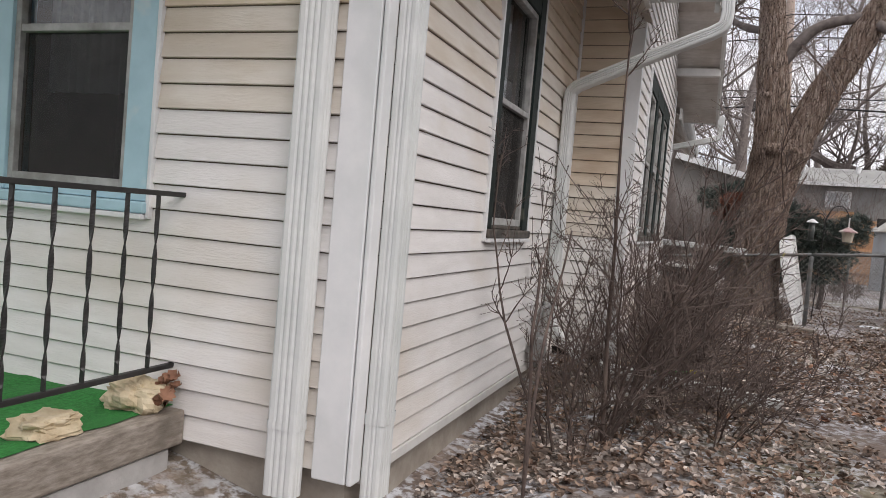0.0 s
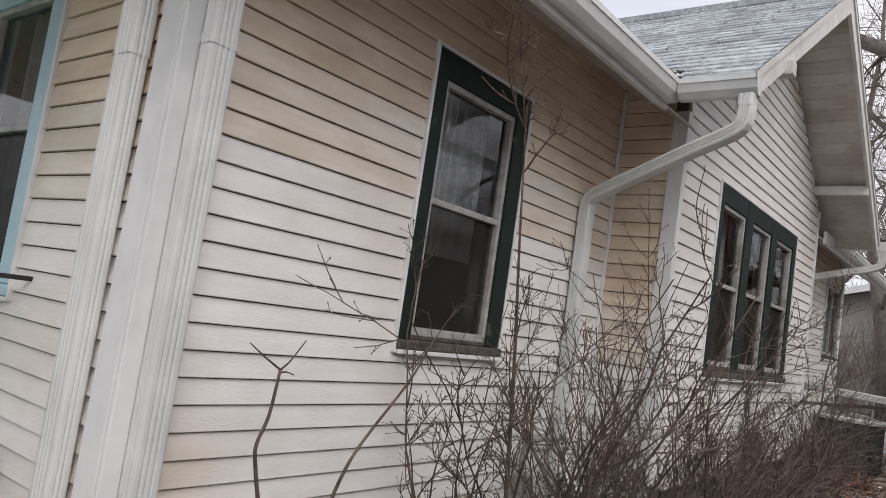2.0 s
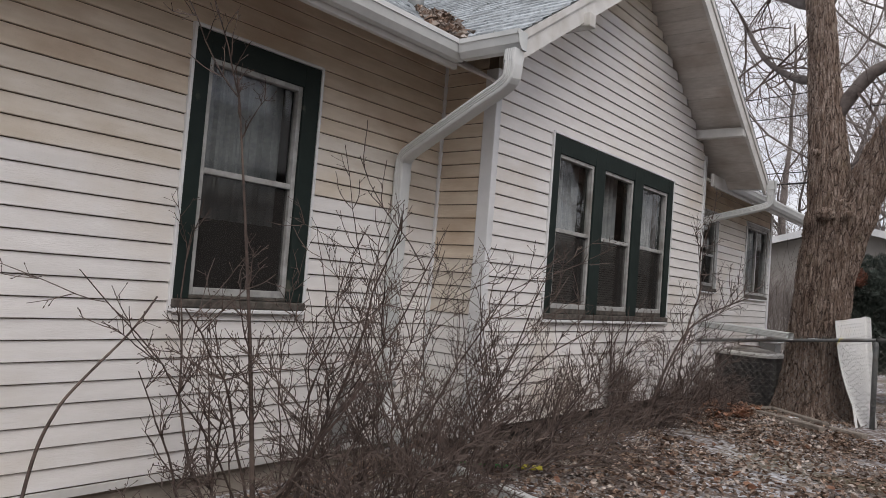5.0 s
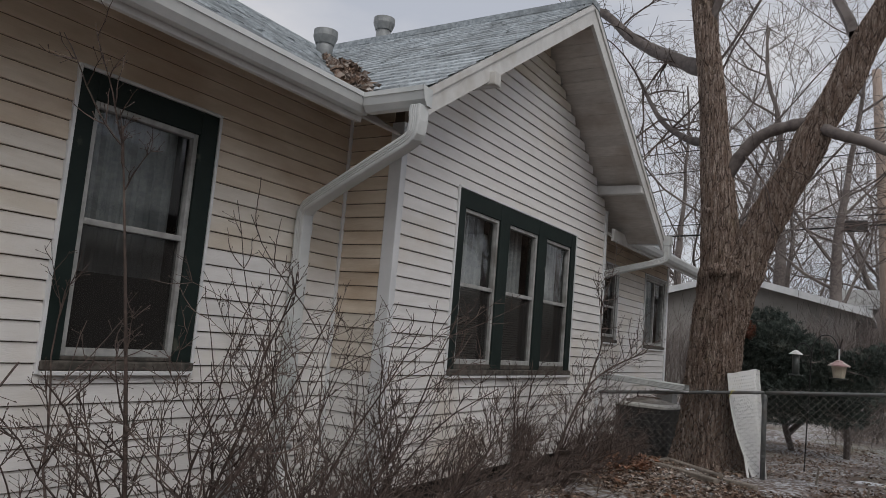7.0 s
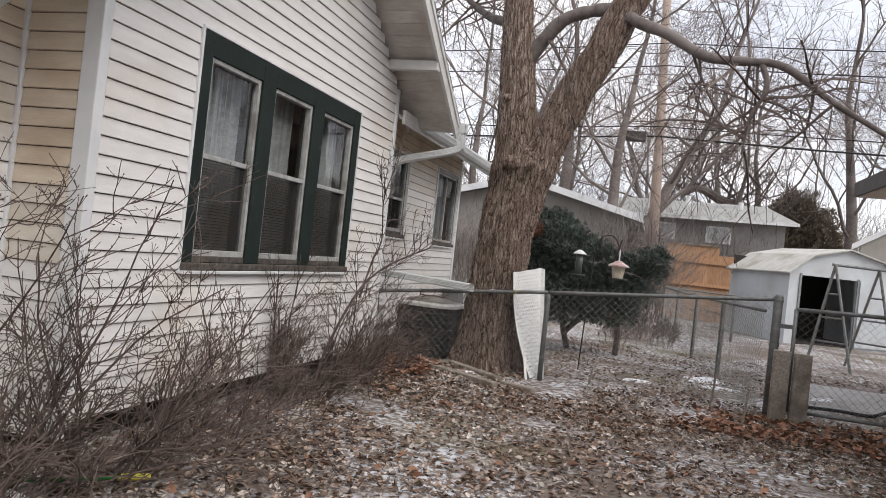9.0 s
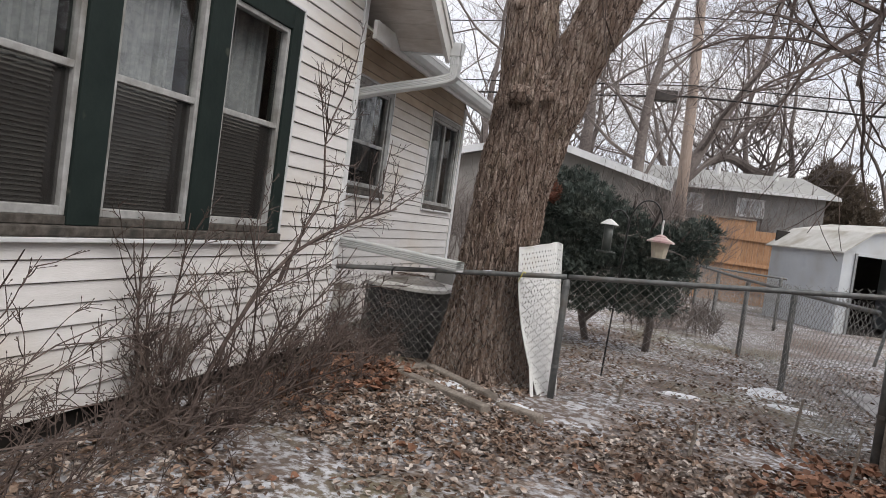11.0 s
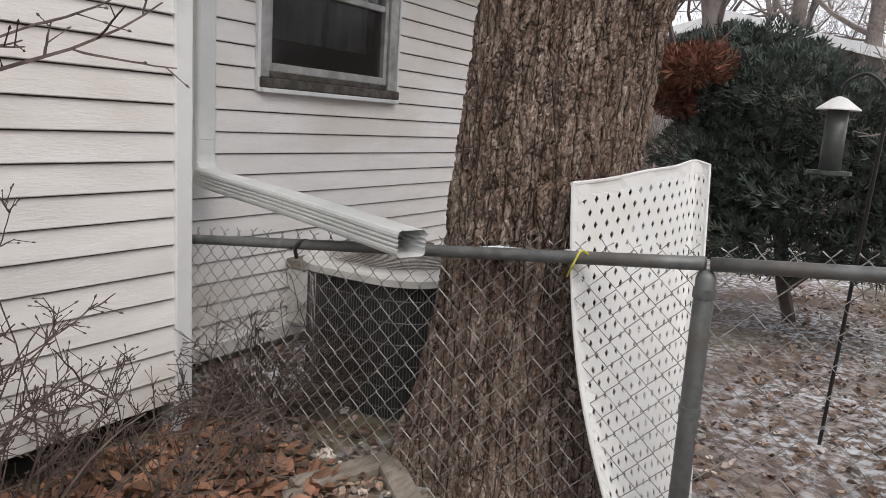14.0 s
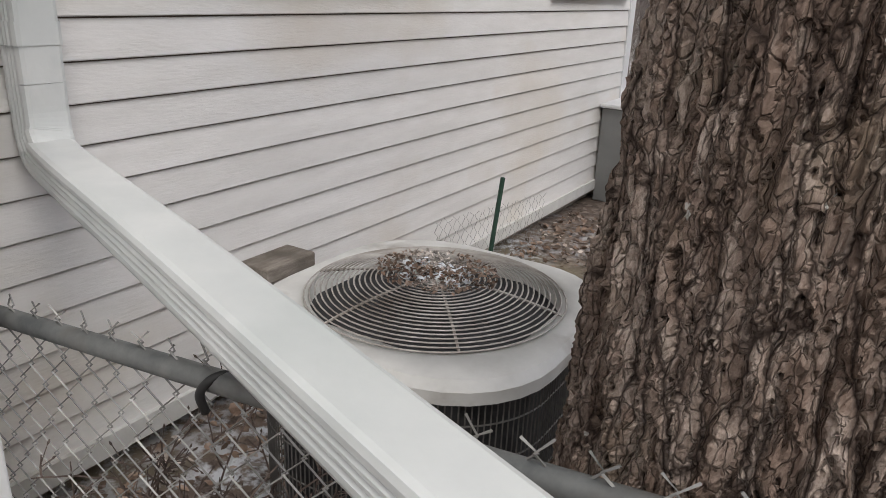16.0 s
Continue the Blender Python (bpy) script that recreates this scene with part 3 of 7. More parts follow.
def window(name, axis, face, out, hole, sashes, meet, casing_mat, label, blind=False, sill_mat=None, casing=True, vertical=False, curtain=True):
    u0, u1, z0, z1 = hole
    w = thing(name, label, "window", kind="structure")
    sz0, sz1 = sashes[0][2], sashes[0][3]
    # casing boards fill the opening round the sashes
    bounds = [u0] + [q for s in sashes for q in s[:2]] + [u1]
    for a, b in zip(bounds[::2], bounds[1::2]):
        part("casing_board", bar(Shape(), axis, face, out, a, b, z0 + 0.05, z1, -0.10, 0.022), casing_mat, w)
    for s in sashes:
        part("casing_head", bar(Shape(), axis, face, out, s[0], s[1], sz1, z1, -0.10, 0.020), casing_mat, w)
    sill = Shape()
    bar(sill, axis, face, out, u0 - 0.01, u1 + 0.01, z0, z0 + 0.048, -0.10, 0.045, 0.008)
    bar(sill, axis, face, out, sashes[0][0], sashes[-1][1], z0 + 0.05, sz0, -0.10, 0.012)
    part("window_sill", sill, sill_mat or M_SILL, w, "weathered painted sill" if sill_mat else "peeling weathered sill")
    edge = Shape()
    for a, b in ((u0 - 0.022, u0 - 0.002), (u1 + 0.002, u1 + 0.022)):
        bar(edge, axis, face, out, a, b, z0 - 0.02, z1 + 0.02, 0.0, 0.028)
    bar(edge, axis, face, out, u0 - 0.002, u1 + 0.002, z1 + 0.002, z1 + 0.022, 0.0, 0.028)
    bar(edge, axis, face, out, u0 - 0.002, u1 + 0.002, z0 - 0.024, z0 - 0.002, 0.0, 0.05)
    part("trim_channel", edge, M_TRIM, w, "slim white vinyl channel")
    for a, b, lo, hi in sashes:
        fr = Shape()
        t = 0.032
        for q in ((a, a + t, lo, hi), (b - t, b, lo, hi), (a + t, b - t, hi - t, hi), (a + t, b - t, lo, lo + t * 1.3)):
            bar(fr, axis, face, out, *q, -0.045, 0.006)
        if vertical:
            bar(fr, axis, face, out, (a + b) / 2 - 0.02, (a + b) / 2 + 0.02, lo + t, hi - t, -0.05, 0.0)
        else:
            bar(fr, axis, face, out, a + t, b - t, meet - 0.017, meet + 0.017, -0.05, 0.002)
        sash = part("sash", fr, M_SASH, w, "worn grey metal storm sash")

        def sheet(nm, d, za, zb, mat, parent=sash):
            s = Shape()
            p = face + out * d
            if axis == "x":
                s.quad((p, a + t, za), (p, b - t, za), (p, b - t, zb), (p, a + t, zb))
            else:
                s.quad((a + t, p, za), (b - t, p, za), (b - t, p, zb), (a + t, p, zb))
            return part(nm, s, mat, parent)

        if vertical:
            sheet("pane", -0.03, lo + t, hi - t, M_GLASS).visible_shadow = False
        else:
            sheet("pane", -0.028, meet, hi - t, M_GLASS).visible_shadow = False
            sheet("pane", -0.036, lo + t, meet, M_GLASS).visible_shadow = False
            sheet("insect_screen", -0.022, lo + t, meet - 0.018, M_SCREEN)
        if curtain:
            s = Shape()
            n = 48
            zz0 = meet - 0.25 if not vertical else lo
            for i in range(n):
                ua, ub = [a + (b - a) * q / n for q in (i, i + 1)]
                da, db = [-0.17 + 0.022 * math.sin(q * 0.9 + 3 * a) + 0.008 * math.sin(q * 2.3) for q in (i, i + 1)]
                pa, pb = face + out * da, face + out * db
                if axis == "x":
                    s.quad((pa, ua, zz0), (pb, ub, zz0), (pb, ub, hi + 0.05), (pa, ua, hi + 0.05))
                else:
                    s.quad((ua, pa, zz0), (ub, pb, zz0), (ub, pb, hi + 0.05), (ua, pa, hi + 0.05))
            part("curtain", s, M_CURTAIN, w, "thin grey curtain behind the glass", True)
        if blind:
            s = Shape()
            z = lo + 0.02
            while z < meet + 0.0:
                p, q = face + out * -0.13, face + out * -0.15
                s.quad((p, a, z), (p, b, z), (q, b, z + 0.018), (q, a, z + 0.018))
                z += 0.022
            part("blind", s, M_BLIND, w, "lowered grey slatted blind")
    return w


window("window_1", "x", XA, 1, H1, [(4.275, 4.945, 1.01, 2.33)], 1.70, M_GREEN, "dark green cased double-hung window with grey storm sash")
window("window_2", "x", XG, 1, H2, [(7.27, 7.90, 1.05, 2.335), (8.09, 8.73, 1.05, 2.335), (8.93, 9.58, 1.05, 2.335)], 1.70, M_GREEN,
       "triple dark green cased window with grey storm sashes", blind=True)
window("window_3", "x", XC, 1, H3, [(11.52, 12.49, 1.45, 2.42)], 1.88, M_SASH, "grey double-hung window with weathered sill")
window("window_4", "x", XC, 1, H4, [(13.97, 15.06, 1.40, 2.48)], 1.9, M_SASH, "grey sliding window with pale curtain", vertical=True)
window("window_5", "y", YF, -1, H0, [(-3.00, -2.33, 1.03, 2.33)], 1.70, M_BLUE, "light blue cased porch window with dark screen", sill_mat=M_BLUE)

# ---- roofs ----
roof_main = thing("roof_main", "frosted grey shingled main roof", "roof", kind="structure")
roof_gable = thing("roof_gable", "frosted grey shingled gable roof with white rake boards", "roof", kind="structure")


def roof_slab(s, pa, pb, pc, pd, thick):
    """Corners of the upper face; the slab hangs below it."""
    low = [(p[0], p[1], p[2] - thick) for p in (pa, pb, pc, pd)]
    s.hexa(low + [pa, pb, pc, pd])


deck = Shape()
for y0, y1, x0 in ((2.35, 5.70, EAVE_X), (5.70, 11.24, -1.05), (11.24, 15.8, EAVE_X)):
    roof_slab(deck, (RIDGE_X, y0, main_z(RIDGE_X)), (x0, y0, main_z(x0)), (x0, y1, main_z(x0)), (RIDGE_X, y1, main_z(RIDGE_X)), 0.10)
roof_slab(deck, (XB - 0.5, 2.35, main_z(RIDGE_X) - MAIN_S * 3.2), (RIDGE_X, 2.35, main_z(RIDGE_X)), (RIDGE_X, 15.8, main_z(RIDGE_X)), (XB - 0.5, 15.8, main_z(RIDGE_X) - MAIN_S * 3.2), 0.10)
part("roof_deck", deck, M_SOFFIT, roof_main, "aged boards under the eave")

deck = Shape()
YGL, YGR = 5.70, 11.24
for ya, yb in ((YGL, GY), (GY, YGR)):
    xa, xb = [EAVE_X - 0.01 - max(0.0, gable_z(q) - EAVE_Z) / MAIN_S for q in (ya, yb)]
    roof_slab(deck, (xa, ya, gable_z(ya)), (RAKE_X - 0.01, ya, gable_z(ya)), (RAKE_X - 0.01, yb, gable_z(yb)), (xb, yb, gable_z(yb)), 0.09)
part("roof_deck", deck, M_SOFFIT, roof_gable, "aged boards under the gable overhang")

# front and rear gable closings of the main roof
for y0, y1 in ((YF, YF + 0.1), (YE - 0.1, YE)):
    g = Shape().prism([(XB, 3.0), (XA - 0.02, 3.0), (RIDGE_X, main_z(RIDGE_X) - 0.12)], "y", y0, y1)
    solid("wall_attic", g, M_SIDING, "siding closing the attic's end", "wall", kind="structure")


def shingle_rows(s, a0, a1, eave, ridge, step, slope_axis, seed):
    """Overlapping courses of tabs up a slope. eave and ridge: (coordinate, z) of the slope's ends; a0..a1 along the course."""
    rng = random.Random(seed)
    run, rise = ridge[0] - eave[0], ridge[1] - eave[1]
    length = math.hypot(run, rise)
    n = int(length / step)
    for i in range(n + 1):
        t0, t1 = i * step / length - 0.01, min((i + 1.35) * step / length, 1.0)
        first = max(a0, EAVE_X - 0.06 - max(0.0, eave[1] + rise * t0 - EAVE_Z) / MAIN_S) if slope_axis == "y" else a0
        u = first - rng.random() * 0.15
        while u < a1:
            w = rng.choice((0.15, 0.18, 0.22, 0.27))
            b0, b1 = max(u, first), min(u + w - 0.004, a1)
            u += w
            if b1 - b0 < 0.01:
                continue
            lift = 0.018 + rng.random() * 0.008
            p0, p1 = eave[0] + run * t0, eave[0] + run * t1
            q0, q1 = eave[1] + rise * t0, eave[1] + rise * t1
            corners = [(p0, b0, q0 + lift), (p0, b1, q0 + lift), (p1, b1, q1 + 0.004), (p1, b0, q1 + 0.004)]
            skirt = [(p0, b0, q0 + 0.001), (p0, b1, q0 + 0.001)]
            if slope_axis == "y":
                corners, skirt = [(c[1], c[0], c[2]) for c in corners], [(c[1], c[0], c[2]) for c in skirt]
            i0 = len(s.v)
            s.v += corners + skirt
            s.f += [(i0, i0 + 1, i0 + 2, i0 + 3), (i0 + 4, i0 + 5, i0 + 1, i0)]


sh = Shape()
shingle_rows(sh, -3.75, RAKE_X + 0.03, (YGL - 0.03, gable_z(YGL - 0.03)), (GY, GZ), 0.135, "y", 1)
shingle_rows(sh, -3.75, RAKE_X + 0.03, (YGR + 0.03, gable_z(YGR + 0.03)), (GY, GZ), 0.135, "y", 2)
sh.box(-3.7, RAKE_X + 0.035, GY - 0.10, GY + 0.10, GZ - 0.04, GZ + 0.022)
tagged(part("shingles", sh, M_SHINGLE, roof_gable, "frost-dusted grey asphalt shingles"), kind="stuff")
sh = Shape()
for y0, y1, x0, sd in ((2.33, 5.70, EAVE_X + 0.03, 3), (5.70, 11.24, -1.05, 4), (11.24, 15.82, EAVE_X + 0.03, 5)):
    shingle_rows(sh, y0, y1, (x0, main_z(x0)), (RIDGE_X, main_z(RIDGE_X)), 0.135, "x", sd)
tagged(part("shingles", sh, M_SHINGLE, roof_main, "frost-dusted grey asphalt shingles"), kind="stuff")

# rake boards, with a slim drip moulding above
for sgn, yend in ((-1, YGL), (1, YGR)):
    z1 = gable_z(yend)
    r = Shape()
    r.hexa([(RAKE_X - 0.02, yend, z1 - 0.185), (RAKE_X + 0.012, yend, z1 - 0.185), (RAKE_X + 0.012, GY, GZ - 0.205), (RAKE_X - 0.02, GY, GZ - 0.205),
            (RAKE_X - 0.02, yend, z1 - 0.02), (RAKE_X + 0.012, yend, z1 - 0.02), (RAKE_X + 0.012, GY, GZ - 0.02), (RAKE_X - 0.02, GY, GZ - 0.02)])
    part("rake_board", r, M_FASCIA, roof_gable, "white painted rake board")
    r = Shape()
    r.hexa([(RAKE_X - 0.02, yend, z1 - 0.055), (RAKE_X + 0.026, yend, z1 - 0.055), (RAKE_X + 0.026, GY, GZ - 0.055), (RAKE_X - 0.02, GY, GZ - 0.055),
            (RAKE_X - 0.02, yend, z1 + 0.004), (RAKE_X + 0.026, yend, z1 + 0.004), (RAKE_X + 0.026, GY, GZ + 0.004), (RAKE_X - 0.02, GY, GZ + 0.004)])
    part("drip_moulding", r, M_FASCIA, roof_gable)
    # soffit boards under the overhang
    length = math.hypot(GY - yend, GZ - z1)
    n = int(length / 0.145)
    for i in range(n):
        ya, yb = [yend + (GY - yend) * q / n for q in (i, i + 0.955)]
        za, zb = [gable_z(q) - 0.094 for q in (ya, yb)]
        b = Shape().hexa([(XG - 0.05, ya, za - 0.012), (RAKE_X - 0.022, ya, za - 0.012), (RAKE_X - 0.022, yb, zb - 0.012), (XG - 0.05, yb, zb - 0.012),
                          (XG - 0.05, ya, za), (RAKE_X - 0.022, ya, za), (RAKE_X - 0.022, yb, zb), (XG - 0.05, yb, zb)])
        part("soffit_board", b, M_SOFFIT, roof_gable)
for y in (6.60, 10.34):
    z = gable_z(y) - 0.215
    part("lookout_beam", Shape().bevelled(XG - 0.02, RAKE_X + (0.06 if y < 8 else 0.0), y - 0.045, y + 0.045, z - 0.03, z + 0.07, 0.008), M_FASCIA, roof_gable, "white painted lookout beam")
part("rake_trim", Shape().hexa([(XG + 0.002, YL - 0.05, gable_z(YL) - 0.25), (XG + 0.03, YL - 0.05, gable_z(YL) - 0.25), (XG + 0.03, GY, GZ - 0.24), (XG + 0.002, GY, GZ - 0.24),
                                (XG + 0.002, YL - 0.05, gable_z(YL) - 0.14), (XG + 0.03, YL - 0.05, gable_z(YL) - 0.14), (XG + 0.03, GY, GZ - 0.11), (XG + 0.002, GY, GZ - 0.11)]), M_FASCIA, roof_gable)

# sloping eave boards under the main roof
for y0, y1 in ((2.35, YL - 0.02), (YR + 0.02, 15.8)):
    n = 5
    for i in range(n):
        xa, xb = [EAVE_X - 0.02 - 0.62 * q / n for q in (i, i + 0.94)]
        za, zb = main_z(xa) - 0.105, main_z(xb) - 0.105
        b = Shape().hexa([(xb, y0, zb - 0.014), (xa, y0, za - 0.014), (xa, y1, za - 0.014), (xb, y1, zb - 0.014), (xb, y0, zb), (xa, y0, za), (xa, y1, za), (xb, y1, zb)])
        part("soffit_board", b, M_SOFFIT, roof_main)
    part("fascia", Shape().box(EAVE_X - 0.02, EAVE_X + 0.012, y0, min(y1, 5.72) if y0 < 5 else y1, main_z(EAVE_X) - 0.15, main_z(EAVE_X) - 0.006), M_FASCIA, roof_main)

solid("porch_roof", Shape().hexa([(XB, 1.1, 2.62), (-1.26, 1.1, 2.62), (-1.26, YF - 0.02, 2.62), (XB, YF - 0.02, 2.62), (XB, 1.1, 2.72), (-1.26, 1.1, 2.72), (-1.26, YF - 0.02, 2.80), (XB, YF - 0.02, 2.80)]), M_SOFFIT,
      "plain boarded roof over the porch", "roof", kind="structure")

# ---- gutters and downspouts ----
GUT = [(0.0, -0.005), (0.0, -0.115), (0.055, -0.115), (0.085, -0.08), (0.098, -0.03), (0.104, -0.03), (0.104, 0.0), (0.094, 0.0), (0.088, -0.03), (0.075, -0.075),
       (0.05, -0.107), (0.008, -0.107), (0.008, -0.005)]


def gutter(axis, fixed, sign, a, b, z, group):
    g = thing("gutter", "white metal eave gutter with drip edge", "gutter", group)
    s = Shape()
    poly = [(fixed + sign * p[0], z + p[1]) for p in GUT]
    if axis == "y":
        s.prism(poly, "y", a, b)
    else:
        s.prism(poly, "x", a, b)
    part("trough", s, M_SPOUT, g)
    for q in (a, b):
        part("end_cap", Shape().prism([poly[k] for k in (0, 1, 2, 3, 4, 5, 6)], axis, q - 0.004, q + 0.004), M_SPOUT, g)
    return g


gutter("y", EAVE_X + 0.013, 1, 2.35, 5.70, EAVE_Z + 0.0, "eave gutters")
gutter("y", EAVE_X + 0.013, 1, 11.26, 15.8, EAVE_Z + 0.0, "eave gutters")
gutter("x", YGL - 0.005, -1, EAVE_X + 0.11, RAKE_X + 0.115, gable_z(YGL) + 0.0, "eave gutters")
gutter("x", YGR + 0.005, 1, EAVE_X + 0.11, RAKE_X + 0.10, gable_z(YGR) + 0.0, "eave gutters")


def spout_section(w, d, plain_top=False):
    """A ribbed rectangular downspout section with rounded corners."""
    o, r = [], 0.012
    hw, hd = w / 2, d / 2
    for cx, cy, a0 in ((hw - r, hd - r, 0), (-hw + r, hd - r, 90), (-hw + r, -hd + r, 180), (hw - r, -hd + r, 270)):
        for k in range(3):
            a = radians(a0 + 45 * k)
            o.append((cx + r * math.cos(a), cy + r * math.sin(a)))
        if a0 in (90, 270):
            continue
    # ribs on the two broad faces
    out = []
    for i, p in enumerate(o):
        out.append(p)
        q = o[(i + 1) % len(o)]
        if abs(p[1] - q[1]) < 1e-6 and abs(p[0] - q[0]) > w * 0.5:
            sgn = 1 if p[1] > 0 else -1
            for k in range(1, 12):
                out.append((p[0] + (q[0] - p[0]) * k / 12, p[1] - sgn * (0.005 if k % 3 == 0 else 0.0)))
        elif not plain_top and abs(p[0] - q[0]) < 1e-6 and abs(p[1] - q[1]) > d * 0.4:
            sgn = 1 if p[0] > 0 else -1
            for k in range(1, 9):
                out.append((p[0] - sgn * (0.004 if k % 3 == 0 else 0.0), p[1] + (q[1] - p[1]) * k / 9))
    return out


def downspout(pieces, joints, label, w=0.105, d=0.078, plain_top=False):
    g = thing("downspout", label, "downspout", "downspouts")
    sec = spout_section(w, d, plain_top)
    for pts, up in pieces:
        part("pipe", Shape().sweep(sec, pts, up=up, cap=False), M_SPOUT, g)
    big = [(a * 1.05, b * 1.07) for a, b in sec]
    for (p, q, up) in joints:
        part("joint_sleeve", Shape().sweep(big, [p, q], up=up, cap=False), M_SPOUT, g)
    return g


# front wall spout and side wall spout at the front corner
downspout([([(-1.44, YF - 0.062, 2.62), (-1.44, YF - 0.062, -0.04)], (0, 1, 0))], [((-1.44, YF - 0.062, 0.24), (-1.44, YF - 0.062, 0.21), (0, 1, 0)), ((-1.44, YF - 0.062, 2.1), (-1.44, YF - 0.062, 1.9), (0, 1, 0))],
          "ribbed grey-white downspout on the front wall", 0.125)
downspout([([(XA + 0.062, 2.925, 2.60), (XA + 0.062, 2.925, -0.03)], (1, 0, 0))], [((XA + 0.062, 2.925, 2.0), (XA + 0.062, 2.925, 1.96), (1, 0, 0)), ((XA + 0.062, 2.925, 0.29), (XA + 0.062, 2.925, 0.25), (1, 0, 0))],
          "ribbed grey-white downspout beside the corner board", 0.110)
# bump-out spouts, with a long swan-neck back to the wall
p = smoothed([(-0.105, 5.64, 2.62), (-0.105, 5.64, 2.50), (-0.15, 5.65, 2.42), (-0.40, 5.695, 2.325), (-0.98, 5.80, 2.105), (-1.105, 5.84, 2.05), (-1.135, 5.85, 1.97), (-1.135, 5.85, 1.70)], 4)
downspout([(p, (0, 1, 0)), ([(-1.135, 5.85, 1.70), (-1.135, 5.85, 0.42)], (0, 1, 0)), (smoothed([(-1.135, 5.85, 0.42), (-1.12, 5.85, 0.30), (-1.03, 5.83, 0.20), (-0.86, 5.79, 0.10)], 3), (0, 1, 0))],
          [((-0.105, 5.64, 2.60), (-0.105, 5.64, 2.55), (0, 1, 0)), ((-1.135, 5.85, 1.94), (-1.135, 5.85, 1.88), (0, 1, 0))], "white swan-neck downspout from the gable gutter", 0.08, 0.10, True)
p = smoothed([(-0.12, 11.30, 2.62), (-0.12, 11.30, 2.50), (-0.18, 11.29, 2.42), (-0.68, 11.18, 2.28), (-1.0, 11.09, 2.17), (-1.095, 11.08, 2.11), (-1.11, 11.08, 2.0), (-1.11, 11.08, 1.7)], 4)
q = smoothed([(-1.11, 11.08, 1.12), (-1.11, 11.08, 1.04), (-1.085, 11.07, 0.985), (-1.00, 11.045, 0.955), (-0.35, 10.835, 0.938), (0.355, 10.60, 0.912)], 5)
downspout([(p, (0, 1, 0)), ([(-1.11, 11.08, 1.70), (-1.11, 11.08, 1.12)], (0, 1, 0)), (q, (0, 1, 0))],
          [((-1.11, 11.08, 1.25), (-1.11, 11.08, 1.20), (0, 1, 0)), ((-0.12, 11.30, 2.60), (-0.12, 11.30, 2.55), (0, 1, 0))], "white downspout with a long spout resting over the fence rail", 0.078, 0.102, True)

# ---- ground ----
def ground_height(x, y):
    z = 0.035 * noise.noise(Vector((x * 0.7, y * 0.7, 0))) + 0.015 * noise.noise(Vector((x * 2.3, y * 2.3, 5)))
    near = max(0.0, 1 - math.hypot(x - 0.3, y - 10.6) / 1.5)
    z += 0.05 * near
    # low gap along the walls
    if y < 6.4:
        z -= 0.17 * min(1.0, (6.4 - y) / 1.5) * max(0.0, 1 - abs(x + 1.1) / 0.95)
    if y < 3.6:
        z -= 0.06 * min(1, 3.6 - y) * max(0.0, 1 - abs(x + 1.2) / 1.2)
    return z


def axis_steps(near0, near1, fine, far):
    out, v, st = [], near0, fine
    while v < near1:
        out.append(v)
        v += fine
    a, st = near1, fine
    while a < far:
        out.append(a)
        st *= 1.35
        a += st
    out.append(far)
    b, st = near0, fine
    while b > -far:
        st *= 1.35
        b -= st
        out.append(max(b, -far))
    return sorted(set(out))


xs, ys = axis_steps(-2.5, 6.0, 0.10, 420), axis_steps(0.0, 16.0, 0.10, 420)
g = Shape()
g.v = [(x, y, ground_height(x, y) if abs(x) < 60 and abs(y) < 60 else 0.0) for y in ys for x in xs]
nx = len(xs)
g.f = [(j * nx + i, j * nx + i + 1, (j + 1) * nx + i + 1, (j + 1) * nx + i) for j in range(len(ys) - 1) for i in range(nx - 1)]
solid("ground", g, M_GROUND, "leaf-littered winter ground dusted with thin snow", "ground", kind="structure", smooth=True)


# ---- the big tree ----
def branch_net(s, p, d, r, length, rng, depth, bend=0.25, lift=0.0, n=5, seg=None, twig_r=0.004, kids=3, spread=0.8, droop=0.0):
    """A limb that wanders, tapers and splits into thinner ones."""
    steps = max(3, int(length / (seg or max(0.12, r * 4))))
    steps = min(steps, 10)
    pts, rad = [Vector(p)], [r]
    d = Vector(d).normalized()
    for i in range(steps):
        j = Vector((rng.uniform(-1, 1), rng.uniform(-1, 1), rng.uniform(-1, 1)))
        d = (d + j * bend * 0.55 + Vector((0, 0, lift - droop * (i / steps)))).normalized()
        pts.append(pts[-1] + d * (length / steps))
        rad.append(r + (max(twig_r, r * 0.42) - r) * (i + 1) / steps)
    s.tube(pts, rad, n if r > 0.02 else 3, cap=False)
    if depth <= 0:
        return
    count = kids + (1 if rng.random() < 0.5 else 0)
    for k in range(count):
        t = 0.3 + 0.7 * (k + rng.random()) / count
        i = min(int(t * steps), steps)
        base = pts[i]
        along = (pts[min(i + 1, steps)] - pts[max(i - 1, 0)]).normalized()
        side = Vector((rng.uniform(-1, 1), rng.uniform(-1, 1), rng.uniform(-0.6, 1.0)))
        side = (side - along * side.dot(along))
        side = side.normalized() if side.length > 0.01 else along.orthogonal()
        nd = (along * (1 - spread * 0.5) + side * spread).normalized()
        branch_net(s, base, nd, max(twig_r, rad[i] * rng.uniform(0.5, 0.72)), length * rng.uniform(0.45, 0.72), rng, depth - 1, bend, lift, n, seg, twig_r, kids, spread, droop)


def interp(rows, z):
    for a, b in zip(rows, rows[1:]):
        if z <= b[0]:
            t = max(0.0, (z - a[0]) / (b[0] - a[0]))
            t = t * t * (3 - 2 * t) * 0.4 + t * 0.6
            return [a[k] + (b[k] - a[k]) * t for k in range(1, len(a))]
    return list(rows[-1][1:])


